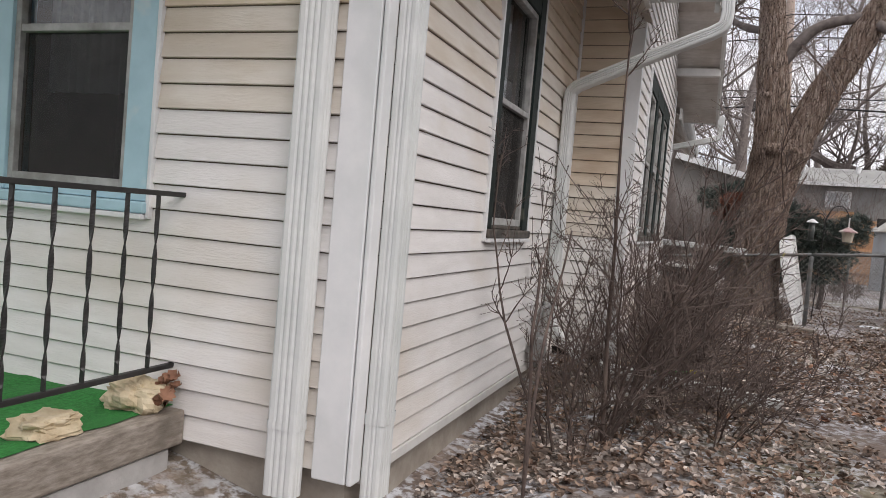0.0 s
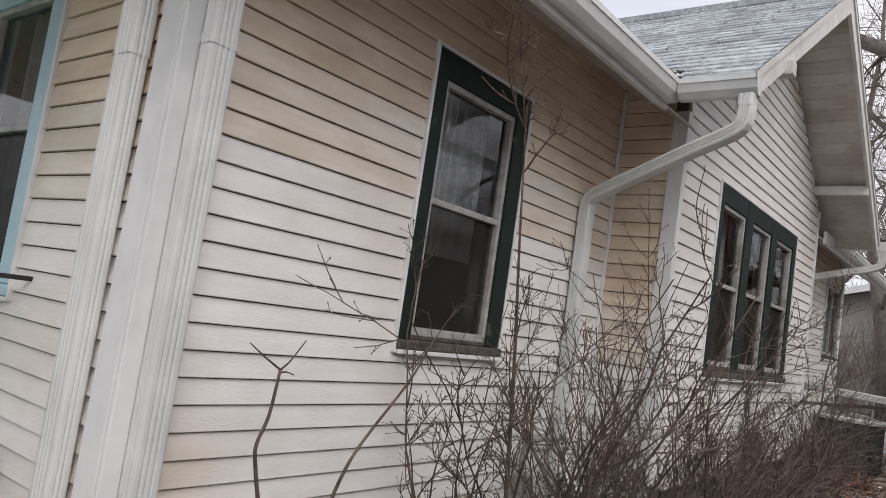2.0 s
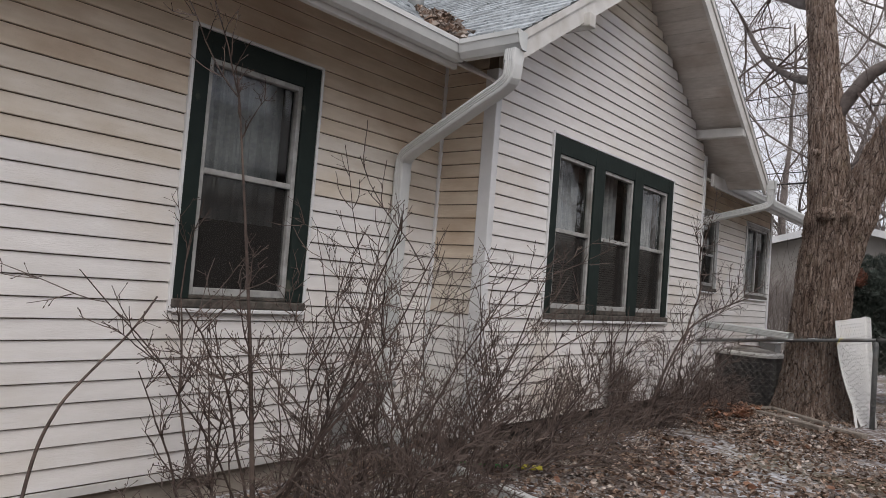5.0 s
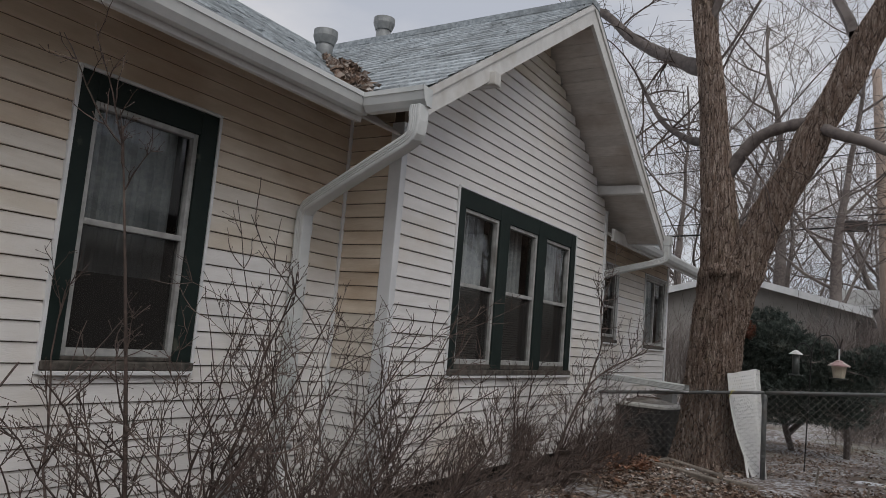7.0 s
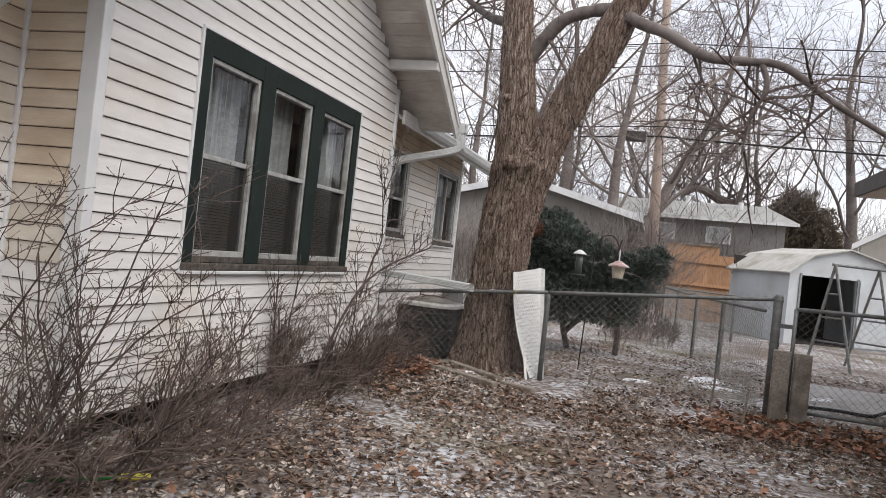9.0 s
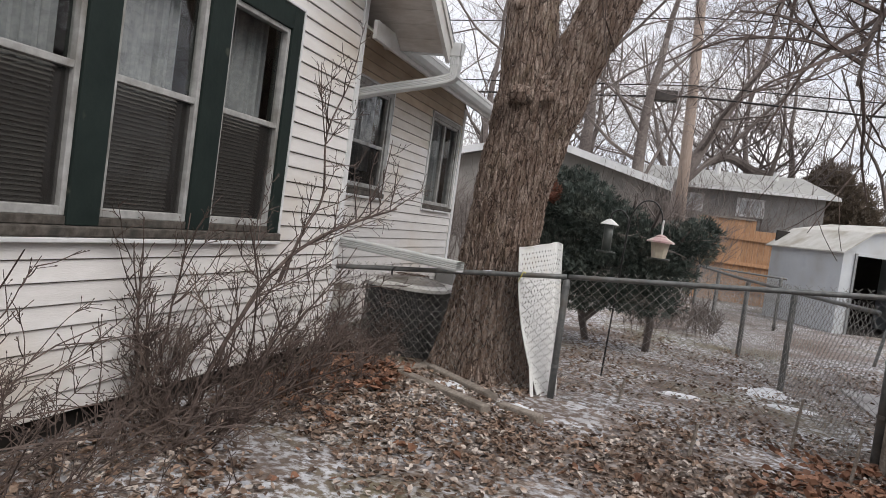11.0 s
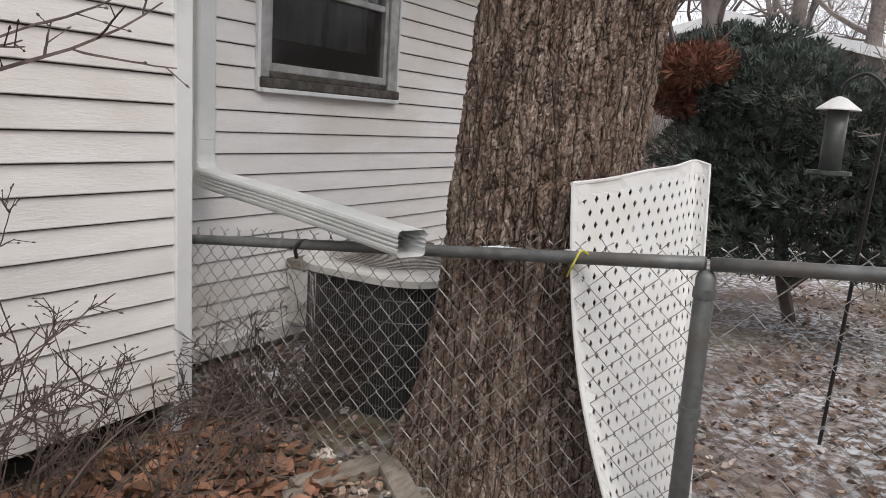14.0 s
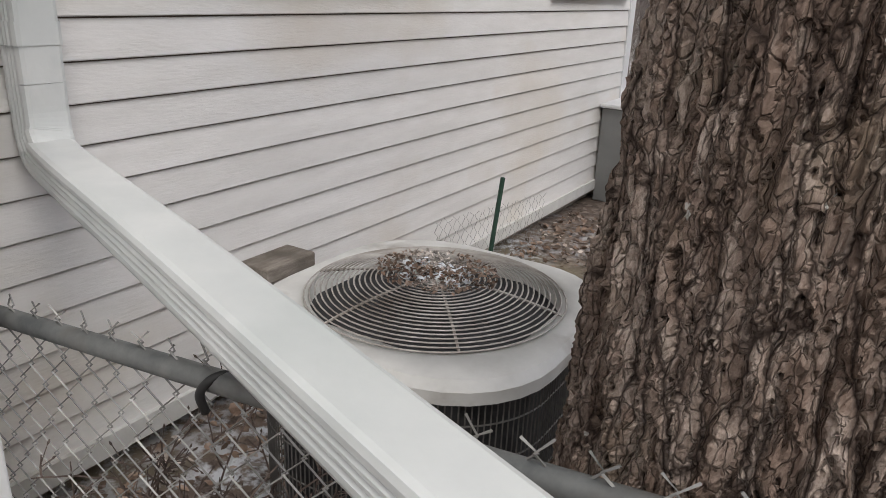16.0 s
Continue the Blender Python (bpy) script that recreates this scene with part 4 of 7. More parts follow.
def bark_relief(a, z, seed=0.0):
    """Long braided plates with deep narrow furrows; each plate is broken into uneven flakes."""
    c, s_ = math.cos(a), math.sin(a)
    w = noise.noise(Vector((c * 1.6, s_ * 1.6, z * 2.1 + seed)))
    w2 = noise.noise(Vector((c * 6.0, s_ * 6.0, z * 7.0 + seed)))
    a2 = a + 0.10 * w + 0.022 * w2
    c2, s2 = math.cos(a2), math.sin(a2)
    near, cells = noise.voronoi(Vector((c2 * 6.4, s2 * 6.4, z * 3.6 + seed + 0.9 * w)))
    edge = min(1.0, (near[1] - near[0]) * 2.9)
    plate = edge * edge * (3 - 2 * edge)
    tall = noise.cell(cells[0] * 7.1)
    chips, flakes = noise.voronoi(Vector((c2 * 19.0, s2 * 19.0, z * 22 + seed + 0.5 * w2)))
    crack = max(0.0, 1 - (chips[1] - chips[0]) * 5.0)
    flake = noise.cell(flakes[0] * 5.3)
    grit = noise.noise(Vector((c * 40, s_ * 40, z * 85 + seed))) + 0.8 * noise.noise(Vector((c * 78, s_ * 78, z * 165 + seed)))
    return -0.012 + 0.018 * plate + 0.005 * tall * plate - 0.009 * crack * (0.4 + 0.6 * plate) + 0.006 * flake + 0.004 * grit


def stem(s, rows, z0, z1, dz, nseg, seed, relief=1.0):
    """rows: (z, x, y, rx, ry)."""
    i0, z, rings = len(s.v), z0, 0
    while z <= z1 + 1e-6:
        x, y, rx, ry = interp(rows, z)
        for j in range(nseg):
            a = 2 * math.pi * j / nseg
            b = bark_relief(a, z, seed) * relief
            flare = 0.0
            if z < 0.6:
                flare = 0.10 * (1 - z / 0.6) ** 2 * (0.5 + 0.5 * math.sin(5 * a + 1.3))
            s.v.append((x + (rx + b + flare) * math.cos(a), y + (ry + b + flare) * math.sin(a), z))
        rings += 1
        z += dz
    for k in range(rings - 1):
        for j in range(nseg):
            a, b = i0 + k * nseg + j, i0 + k * nseg + (j + 1) % nseg
            s.f.append((a, b, b + nseg, a + nseg))


tree = thing("big_tree", "large bare forked tree with deeply furrowed brown bark", "tree", at=(0.48, 11.2, 0))
tree.location = (0, 0, 0)
trunk = Shape()
stem(trunk, [(-0.3, 0.47, 11.15, 0.49, 0.42), (0.0, 0.47, 11.15, 0.41, 0.37), (0.35, 0.475, 11.13, 0.335, 0.325), (0.8, 0.495, 11.12, 0.298, 0.30), (1.1, 0.515, 11.12, 0.297, 0.30), (1.5, 0.54, 11.15, 0.297, 0.30),
             (2.0, 0.605, 11.20, 0.325, 0.31), (2.25, 0.66, 11.20, 0.36, 0.30), (2.4, 0.69, 11.20, 0.36, 0.25), (2.55, 0.73, 11.2, 0.22, 0.12)], -0.25, 2.5, 0.0058, 420, 0.0)
part("trunk", trunk, M_BARK, tree, "furrowed brown trunk")
left = Shape()
stem(left, [(2.0, 0.56, 11.2, 0.26, 0.27), (2.4, 0.55, 11.2, 0.235, 0.245), (2.8, 0.52, 11.2, 0.215, 0.22), (3.5, 0.455, 11.22, 0.19, 0.20), (4.2, 0.385, 11.25, 0.16, 0.17), (6.0, 0.16, 11.35, 0.135, 0.14), (8.5, -0.15, 11.6, 0.07, 0.07)], 2.0, 8.4, 0.012, 220, 4.0, 0.7)
part("limb", left, M_BARK, tree)
right = Shape()
stem(right, [(2.0, 0.70, 11.2, 0.18, 0.22), (2.2, 0.76, 11.2, 0.21, 0.22), (2.4, 0.82, 11.2, 0.225, 0.22), (2.65, 0.91, 11.19, 0.23, 0.20), (2.93, 1.05, 11.18, 0.225, 0.185), (3.78, 1.465, 11.15, 0.20, 0.165), (4.57, 1.87, 11.1, 0.185, 0.15), (5.6, 2.38, 11.0, 0.15, 0.13), (7.6, 3.2, 10.8, 0.07, 0.06)], 2.0, 7.5, 0.012, 200, 8.0, 0.7)
part("limb", right, M_BARK, tree)
rng = random.Random(11)
for pts, r0, r1 in (([(0.47, 11.24, 3.30), (0.70, 11.2, 3.66), (0.93, 11.15, 3.90), (1.22, 11.12, 3.99), (1.52, 11.1, 4.02)], 0.085, 0.06),
                    ([(1.50, 11.1, 4.00), (1.75, 11.0, 3.83), (2.05, 10.95, 3.70), (2.43, 10.9, 3.47), (2.83, 10.85, 3.42), (3.15, 10.8, 3.36), (3.6, 10.75, 3.02), (4.1, 10.7, 2.70), (4.5, 10.6, 2.35)], 0.068, 0.018),
                    ([(2.95, 10.83, 3.39), (3.0, 10.8, 3.15), (2.88, 10.8, 2.85), (2.84, 10.8, 2.5)], 0.032, 0.012),
                    ([(0.22, 11.4, 4.9), (-0.2, 11.7, 5.2), (-0.9, 12.0, 5.7), (-1.6, 12.3, 6.4), (-2.4, 12.7, 6.6)], 0.11, 0.04),
                    ([(0.35, 11.3, 3.9), (0.0, 11.5, 4.05), (-0.4, 11.7, 4.4), (-0.8, 11.9, 5.1)], 0.06, 0.02)):
    c = smoothed(pts, 5)
    m = len(c) - 1
    s = Shape()
    s.tube(c, [(r0 + (r1 - r0) * k / m) * (1 + 0.09 * rng.uniform(-1, 1)) for k in range(m + 1)], 12, cap=True)
    limb = part("limb", s, M_FARBARK, tree, smooth=True)
    tw = Shape()
    for k in range(12 if r1 < 0.05 else 2):
        i = rng.randrange(m // 3, m)
        branch_net(tw, c[i], (rng.uniform(-1, 1), rng.uniform(-1, 0.6), rng.uniform(-0.8, 0.6)), 0.018, rng.uniform(0.5, 1.2), rng, 2, 0.3, 0, 4, 0.12, 0.003, 3, 0.8, 0.12)
    tagged(part("twig_tangle", tw, M_TWIG, limb), kind="stuff")
crown = Shape()
for base, d in (((0.1, 11.4, 6.3), (-0.5, 0.2, 1)), ((-0.05, 11.5, 7.4), (0.3, 0.3, 1)), ((2.3, 11.0, 5.8), (0.6, -0.2, 0.7)), ((2.6, 10.9, 6.7), (0.2, 0.1, 1)), ((1.9, 11.1, 5.0), (-0.3, 0.5, 1)), ((0.2, 11.3, 5.4), (0.6, -0.1, 1))):
    branch_net(crown, base, d, 0.07, 2.8, rng, 4, 0.22, 0.03, 5, 0.25, 0.004, 3, 0.75)
tagged(part("crown", crown, M_FARBARK, tree, "bare twiggy crown"), kind="stuff")
# healed knots low at the fork
for kx, ky, kz, kr in ((0.57, 10.89, 2.28, 0.085), (0.80, 10.87, 2.27, 0.045), (0.44, 11.02, 3.0, 0.055)):
    k = Shape()
    i0 = len(k.v)
    for i in range(9):
        th = math.pi * i / 8
        for j in range(18):
            a = 2 * math.pi * j / 18
            rr = kr * (1 + 0.18 * noise.noise(Vector((math.cos(a) * 2, math.sin(a) * 2, i * 0.7 + kx * 9))))
            k.v.append((kx + rr * 1.25 * math.sin(th) * math.cos(a), ky - 0.8 * rr * math.cos(th), kz + rr * 0.9 * math.sin(th) * math.sin(a)))
    for i in range(8):
        for j in range(18):
            a, b = i * 18 + j, i * 18 + (j + 1) % 18
            k.f.append((a, b, b + 18, a + 18))
    part("knot", k, M_BARK, tree, "healed knot with a pale rim", True)


# ---- chain-link fences ----
def fence_fabric(s, a, b, base_a, base_b, top_a, top_b, w=0.037, r=0.0021, over=0.030):
    """Zigzag wires that hook into their neighbours, from a to b (x, y)."""
    a, b = Vector((*a, 0)), Vector((*b, 0))
    n = max(2, int((b - a).length / w))
    along = (b - a).normalized()
    off = Vector((-along.y, along.x, 0)) * 0.004
    for i in range(n):
        t = (i + 0.5) / n
        p = a + (b - a) * t
        z0, z1 = base_a + (base_b - base_a) * t, top_a + (top_b - top_a) * t + over
        rows = max(2, int((z1 - z0) / w))
        pts = []
        for k in range(rows + 1):
            sgn = 1 if (k + i) % 2 == 0 else -1
            pts.append(p + along * (sgn * w * 0.52) + off * sgn + Vector((0, 0, z1 - k * w)))
        # twisted tip above the rail
        pts.insert(0, pts[0] + along * (-0.020 if i % 2 == 0 else 0.020) + off * (1.5 if i % 3 else -1.5) + Vector((0, 0, 0.012 + 0.010 * (i * 7 % 5) / 4)))
        s.tube(pts, r, 3, cap=False)


def rail_z(x):
    return 0.832 + 0.106 * x - (0.0 if x < 1.1 else 0.018 * (x - 1.1))


def fence(label, a, b, za, zb, ta, tb, posts, w=0.037, r=0.0021, rail_r=0.0185, sag=0.0):
    f = thing("chain_link_fence", label, "fence", "chain-link fences")
    s = Shape()
    pts = [(a[0] + (b[0] - a[0]) * k / 12, a[1] + (b[1] - a[1]) * k / 12, ta + (tb - ta) * k / 12 - sag * math.sin(math.pi * k / 12)) for k in range(13)]
    part("top_rail", s.tube(pts, rail_r, 12), M_GALV, f, "dull galvanised top rail", True)
    s = Shape()
    fence_fabric(s, a, b, za, zb, ta, tb, w, r)
    tagged(part("mesh_fabric", s, M_WIRE, f, "weathered diamond wire mesh"), kind="stuff")
    for x, y, z, pr in posts:
        q = Shape().tube([(x, y, -0.1), (x, y, z - 0.02), (x, y, z)], [pr, pr, pr * 0.6], 14)
        part("post", q, M_GALV, f, smooth=True)
        for zz in (z - 0.06, z * 0.6, z * 0.3):
            part("tension_band", Shape().tube([(x, y, zz - 0.012), (x, y, zz + 0.012)], pr * 1.13, 14), M_GALV, f)
    return f


fence("grey chain-link fence running from the house past the tree", (-1.10, 10.78), (1.125, 10.78), -0.02, 0.0, rail_z(-1.10), rail_z(1.125), [(1.130, 10.785, 0.935, 0.026)])
fence("grey chain-link fence between the line post and the gate", (1.14, 10.78), (3.26, 10.77), 0.0, 0.0, rail_z(1.14), rail_z(3.26), [(3.30, 10.76, 1.19, 0.042)])
fence("chain-link fence receding along the yard", (3.22, 10.95), (2.45, 20.5), 0.0, 0.0, 1.02, 1.0, [(3.05, 13.2, 1.0, 0.03), (2.86, 15.5, 1.0, 0.03), (2.66, 18.0, 1.0, 0.03), (2.45, 20.5, 1.0, 0.03)], w=0.045, r=0.0022, sag=0.02)
fence("far chain-link fence before the shed", (2.45, 20.5), (4.0, 20.2), 0.0, 0.0, 1.0, 0.98, [(3.9, 20.2, 1.0, 0.03)], w=0.06, r=0.003)
gate = thing("chain_link_gate", "tubular chain-link gate beside the timber post", "gate")
s = Shape()
for pts in ([(3.46, 10.74, 0.12), (3.46, 10.74, 1.07)], [(3.46, 10.74, 1.07), (4.75, 10.72, 1.10)], [(4.75, 10.72, 1.10), (4.75, 10.72, 0.12)], [(3.46, 10.74, 0.12), (4.75, 10.72, 0.12)]):
    s.tube(pts, 0.019, 10)
part("gate_frame", s, M_GALV, gate, smooth=True)
s = Shape()
fence_fabric(s, (3.48, 10.74), (4.73, 10.72), 0.14, 0.14, 1.05, 1.08, over=-0.01)
tagged(part("mesh_fabric", s, M_WIRE, gate), kind="stuff")
for z in (0.3, 0.9):
    part("hinge", Shape().box(3.30, 3.48, 10.735, 10.765, z - 0.02, z + 0.02), M_GALV, gate)
for x, lean in ((3.365, 0.02), (3.545, 0.01)):
    s = Shape()
    s.bevelled(x - 0.075, x + 0.075, 10.62, 10.69, -0.05, 0.66 + lean, 0.012)
    solid("timber_post", s, M_TIMBER, "short weathered grey timber post beside the gate", "post", "timber gate posts")

# ---- white lattice sheet leaning between tree and fence ----
def lattice_sheet():
    top = smoothed([(0.718, 10.81, 1.115), (0.77, 10.98, 1.128), (0.82, 11.15, 1.15), (0.865, 11.32, 1.165), (0.90, 11.42, 1.185), (0.955, 11.41, 1.175)], 6)
    bot = smoothed([(1.04, 10.74, 0.0), (1.06, 10.78, 0.0), (1.08, 10.83, 0.0), (1.10, 10.87, 0.0), (1.12, 10.90, 0.0), (1.14, 10.89, 0.0)], 6)

    def at(u, v):
        k = u * (len(top) - 1)
        i = min(int(k), len(top) - 2)
        f = k - i
        a, b = top[i].lerp(top[i + 1], f), bot[i].lerp(bot[i + 1], f)
        q = a.lerp(b, v)
        bow = 0.06 * math.sin(math.pi * v)
        return (q.x + 0.02 - bow * (1 - u), q.y - 0.02 * math.sin(math.pi * v), q.z)

    s = Shape()
    nu, nv = 16, 31
    for j in range(nv):
        shift = 0.5 if j % 2 else 0.0
        for i in range(-1, nu):
            u0, u1 = (i + shift) / nu, (i + 1 + shift) / nu
            solid_cell = u0 < 0.02 or u1 > 0.98 or j == 0
            u0, u1 = max(u0, 0.0), min(u1, 1.0)
            if u1 - u0 < 0.005:
                continue
            v0, v1 = j / nv, (j + 1) / nv
            if solid_cell:
                s.quad(at(u0, v0), at(u1, v0), at(u1, v1), at(u0, v1))
                continue
            um, vm, hu, hv = (u0 + u1) / 2, (v0 + v1) / 2, (u1 - u0) * 0.18, (v1 - v0) * 0.33
            o = [at(u0, v0), at(um, v0), at(u1, v0), at(u1, vm), at(u1, v1), at(um, v1), at(u0, v1), at(u0, vm)]
            d = [at(um, vm - hv), at(um + hu, vm), at(um, vm + hv), at(um - hu, vm)]
            b = len(s.v)
            s.v += o + d
            for f in ((0, 1, 8, 11), (1, 2, 9, 8), (2, 3, 9), (3, 4, 9), (4, 5, 10, 9), (5, 6, 11, 10), (6, 7, 11), (7, 0, 11)):
                s.f.append(tuple(b + q for q in f))
    bm = bmesh.new()
    me = s.mesh("lattice", M_LATT)
    bm.from_mesh(me)
    bmesh.ops.remove_doubles(bm, verts=bm.verts[:], dist=0.0004)
    bmesh.ops.recalc_face_normals(bm, faces=bm.faces[:])
    bmesh.ops.solidify(bm, geom=bm.faces[:], thickness=0.003)
    bm.to_mesh(me)
    bm.free()
    panel = thing("lattice_panel", "bent white plastic lattice panel standing against the tree", "lattice")
    sheet = new("lattice_sheet", me)
    sheet.parent = panel
    part("top_edge", Shape().tube([at(k / 30, 0.002) for k in range(31)], 0.006, 6), M_LATT, panel)
    part("side_edge", Shape().tube([at(0.004, k / 20) for k in range(21)], 0.005, 6), M_LATT, panel)
    part("side_edge", Shape().tube([at(0.996, k / 20) for k in range(21)], 0.005, 6), M_LATT, panel)
    return panel


lattice_sheet()
for c in ((0.79, 10.757, 0.912),):
    s = Shape()
    s.tube(smoothed([(c[0] - 0.02, c[1], c[2] - 0.05), (c[0] + 0.005, c[1] - 0.03, c[2] - 0.01), (c[0] + 0.02, c[1] - 0.01, c[2] + 0.03), (c[0] + 0.04, c[1] + 0.03, c[2] + 0.0)], 5), 0.003, 5)
    solid("twine_tie", s, M_YELLOW, "yellow twine tied round the fence rail", "twine", smooth=True)
s = Shape().tube(smoothed([(-0.238, 10.765, 0.76), (-0.235, 10.755, 0.795), (-0.222, 10.765, 0.818), (-0.208, 10.785, 0.822), (-0.20, 10.80, 0.80)], 5), 0.007, 8)
solid("rubber_tie", s, M_BLACK, "black rubber tie hooked over the fence rail", "strap", smooth=True)


# ---- air conditioner ----
ac = thing("air_conditioner", "grey outdoor condenser with dark wire-grilled sides", "air conditioner")
AX, AY, AH, AR = -0.335, 11.545, 0.365, 0.24
def rounded_square(h, r, n=7):
    o = []
    for cx, cy, a0 in ((h - r, h - r, 0), (-h + r, h - r, 90), (-h + r, -h + r, 180), (h - r, -h + r, 270)):
        o += [(AX + cx + r * math.cos(radians(a0 + 90 * k / n)), AY + cy + r * math.sin(radians(a0 + 90 * k / n))) for k in range(n + 1)]
    return o


part("coil", Shape().prism(rounded_square(AH - 0.03, AR), "z", -0.02, 0.565), M_ACDARK, ac, "dark finned coil")
part("base_pan", Shape().prism(rounded_square(AH, AR), "z", -0.055, -0.022), M_ACWIRE, ac)
part("pad", Shape().bevelled(AX - 0.42, AX + 0.42, AY - 0.42, AY + 0.42, -0.12, -0.057, 0.01), M_FOUND, ac, "concrete pad")
wires = Shape()
ring = rounded_square(AH - 0.006, AR, 14)
total = []
for a, b in zip(ring, ring[1:] + ring[:1]):
    n = max(1, round(math.hypot(b[0] - a[0], b[1] - a[1]) / 0.0135))
    total += [(a[0] + (b[0] - a[0]) * k / n, a[1] + (b[1] - a[1]) * k / n) for k in range(n)]
for x, y in total:
    wires.tube([(x, y, -0.02), (x, y, 0.565)], 0.0019, 3, cap=False)
for z in (0.05, 0.14, 0.23, 0.32, 0.41, 0.50):
    wires.tube([(x, y, z) for x, y in total + total[:1]], 0.0022, 3, cap=False)
tagged(part("side_grille", wires, M_ACWIRE, ac, "thin vertical grille wires"), kind="stuff")
cap_shape = Shape()
for h0, h1, r0, r1, z0, z1 in ((AH + 0.012, AH + 0.012, AR, AR, 0.562, 0.590), (AH + 0.012, AH - 0.005, AR, AR, 0.590, 0.605)):
    lo, hi = rounded_square(h0, r0), rounded_square(h1, r1)
    i, n = len(cap_shape.v), len(lo)
    cap_shape.v += [(x, y, z0) for x, y in lo] + [(x, y, z1) for x, y in hi]
    cap_shape.f += [(i + k, i + (k + 1) % n, i + n + (k + 1) % n, i + n + k) for k in range(n)]
outer = rounded_square(AH - 0.005, AR)
i, n = len(cap_shape.v), len(outer)
inner = [(AX + 0.305 * math.cos(math.atan2(y - AY, x - AX)), AY + 0.305 * math.sin(math.atan2(y - AY, x - AX))) for x, y in outer]
cap_shape.v += [(x, y, 0.605) for x, y in outer] + [(x, y, 0.612) for x, y in inner] + [(x, y, 0.50) for x, y in inner]
cap_shape.f += [(i + k, i + (k + 1) % n, i + n + (k + 1) % n, i + n + k) for k in range(n)]
cap_shape.f += [(i + n + k, i + n + (k + 1) % n, i + 2 * n + (k + 1) % n, i + 2 * n + k) for k in range(n)]
part("top_cover", cap_shape, M_ACTOP, ac, "pale beige top cover", True)
part("fan_well", Shape().tube([(AX, AY, 0.44), (AX, AY, 0.46)], 0.30, 32), M_ACDARK, ac)
fan = Shape()
for k in range(4):
    a = math.pi / 2 * k + 0.4
    c, sn = math.cos(a), math.sin(a)
    fan.hexa([(AX + c * 0.05 - sn * q[0], AY + sn * 0.05 + c * q[0], q[1]) if e == 0 else (AX + c * 0.27 - sn * q[0] * 1.8, AY + sn * 0.27 + c * q[0] * 1.8, q[1])
              for zoff in (0.0, 0.006) for e, q in ((0, (-0.05, 0.50 + zoff)), (1, (-0.05, 0.49 + zoff)), (1, (0.05, 0.53 + zoff)), (0, (0.05, 0.53 + zoff)))])
fan.tube([(AX, AY, 0.46), (AX, AY, 0.56)], 0.05, 16)
part("fan", fan, M_ACDARK, ac)
gr = Shape()
R = 0.315
def dome(r):
    return 0.615 + 0.045 * (1 - (r / R) ** 2)
for k in range(2, 25):
    r = R * k / 24
    gr = Shape()
    gr.tube([(AX + r * math.cos(a), AY + r * math.sin(a), dome(r)) for a in [2 * math.pi * q / 48 for q in range(49)]], 0.0022, 4, cap=False)
    part("guard_ring", gr, M_GUARD, ac)
for k in range(6):
    a = math.pi / 3 * k + 0.2
    gr = Shape()
    gr.tube([(AX + r * math.cos(a), AY + r * math.sin(a), dome(r) - 0.004) for r in [R * q / 8 for q in range(9)]], 0.0035, 5, cap=False)
    part("guard_spoke", gr, M_GUARD, ac)
gr = Shape().tube([(AX, AY, 0.652), (AX, AY, 0.664)], 0.055, 20)
part("guard_hub", gr, M_ACTOP, ac)
ac.location.z = 0.045
box = thing("disconnect_box", "grey electrical box on the siding behind the condenser", "electrical box")
part("box_body", Shape().bevelled(XC + 0.014, XC + 0.13, 11.68, 11.88, 0.16, 0.475, 0.008), M_ACTOP, box)
part("box_cover", Shape().bevelled(XC + 0.018, XC + 0.145, 11.67, 11.89, 0.455, 0.505, 0.006), M_TIMBER, box, "weathered top lid")
solid("green_stake", Shape().tube([(-0.96, 12.98, -0.05), (-0.92, 13.03, 0.556)], 0.012, 6), M_STAKE, "dark green steel garden stake", "stake")
ub = thing("utility_box", "grey utility box standing at the rear corner", "utility box")
part("box_body", Shape().bevelled(XC + 0.02, XC + 0.28, 14.88, 15.24, 0.0, 0.64, 0.01), M_HOUSE, ub)
part("lid", Shape().bevelled(XC + 0.015, XC + 0.32, 14.84, 15.28, 0.642, 0.67, 0.01), M_TRIM, ub, "pale overhanging lid")
mesh_roll = Shape()
fence_fabric(mesh_roll, (-1.1, 12.75), (-0.95, 13.6), 0.0, 0.0, 0.36, 0.34, w=0.03, r=0.001, over=0)
tagged(solid("wire_netting", mesh_roll, M_WIRE, "low strip of loose wire netting by the wall", "netting"), kind="stuff")

# ---- porch ----
porch = thing("porch", "low porch with green outdoor carpet and timber edge", "porch")
part("deck", Shape().box(-5.5, -2.07, 0.2, YF - 0.02, 0.03, 0.165), M_TIMBER, porch)
part("edge_beam", Shape().bevelled(-2.07, -1.93, 0.2, YF - 0.02, 0.045, 0.185, 0.012), M_TIMBER, porch, "weathered grey edge timber")
part("block_base", Shape().bevelled(-2.10, -1.945, 0.2, YF - 0.08, -0.4, 0.04, 0.01), M_CONC, porch, "grey concrete block base")
c = Shape()
nx_, ny_ = 70, 60
for j in range(ny_ + 1):
    for i in range(nx_ + 1):
        x, y = -5.5 + 3.50 * i / nx_, 0.2 + 2.66 * j / ny_
        z = 0.176 + 0.02 * max(0, noise.noise(Vector((x * 3, y * 3, 2)))) + 0.012 * max(0, noise.noise(Vector((x * 7, y * 7, 8))))
        if i > nx_ - 3:
            x += 0.03 * noise.noise(Vector((y * 5, 1, 1)))
            z = max(z, 0.19)
        c.v.append((x, y, z))
for j in range(ny_):
    for i in range(nx_):
        a = j * (nx_ + 1) + i
        c.f.append((a, a + 1, a + nx_ + 2, a + nx_ + 1))
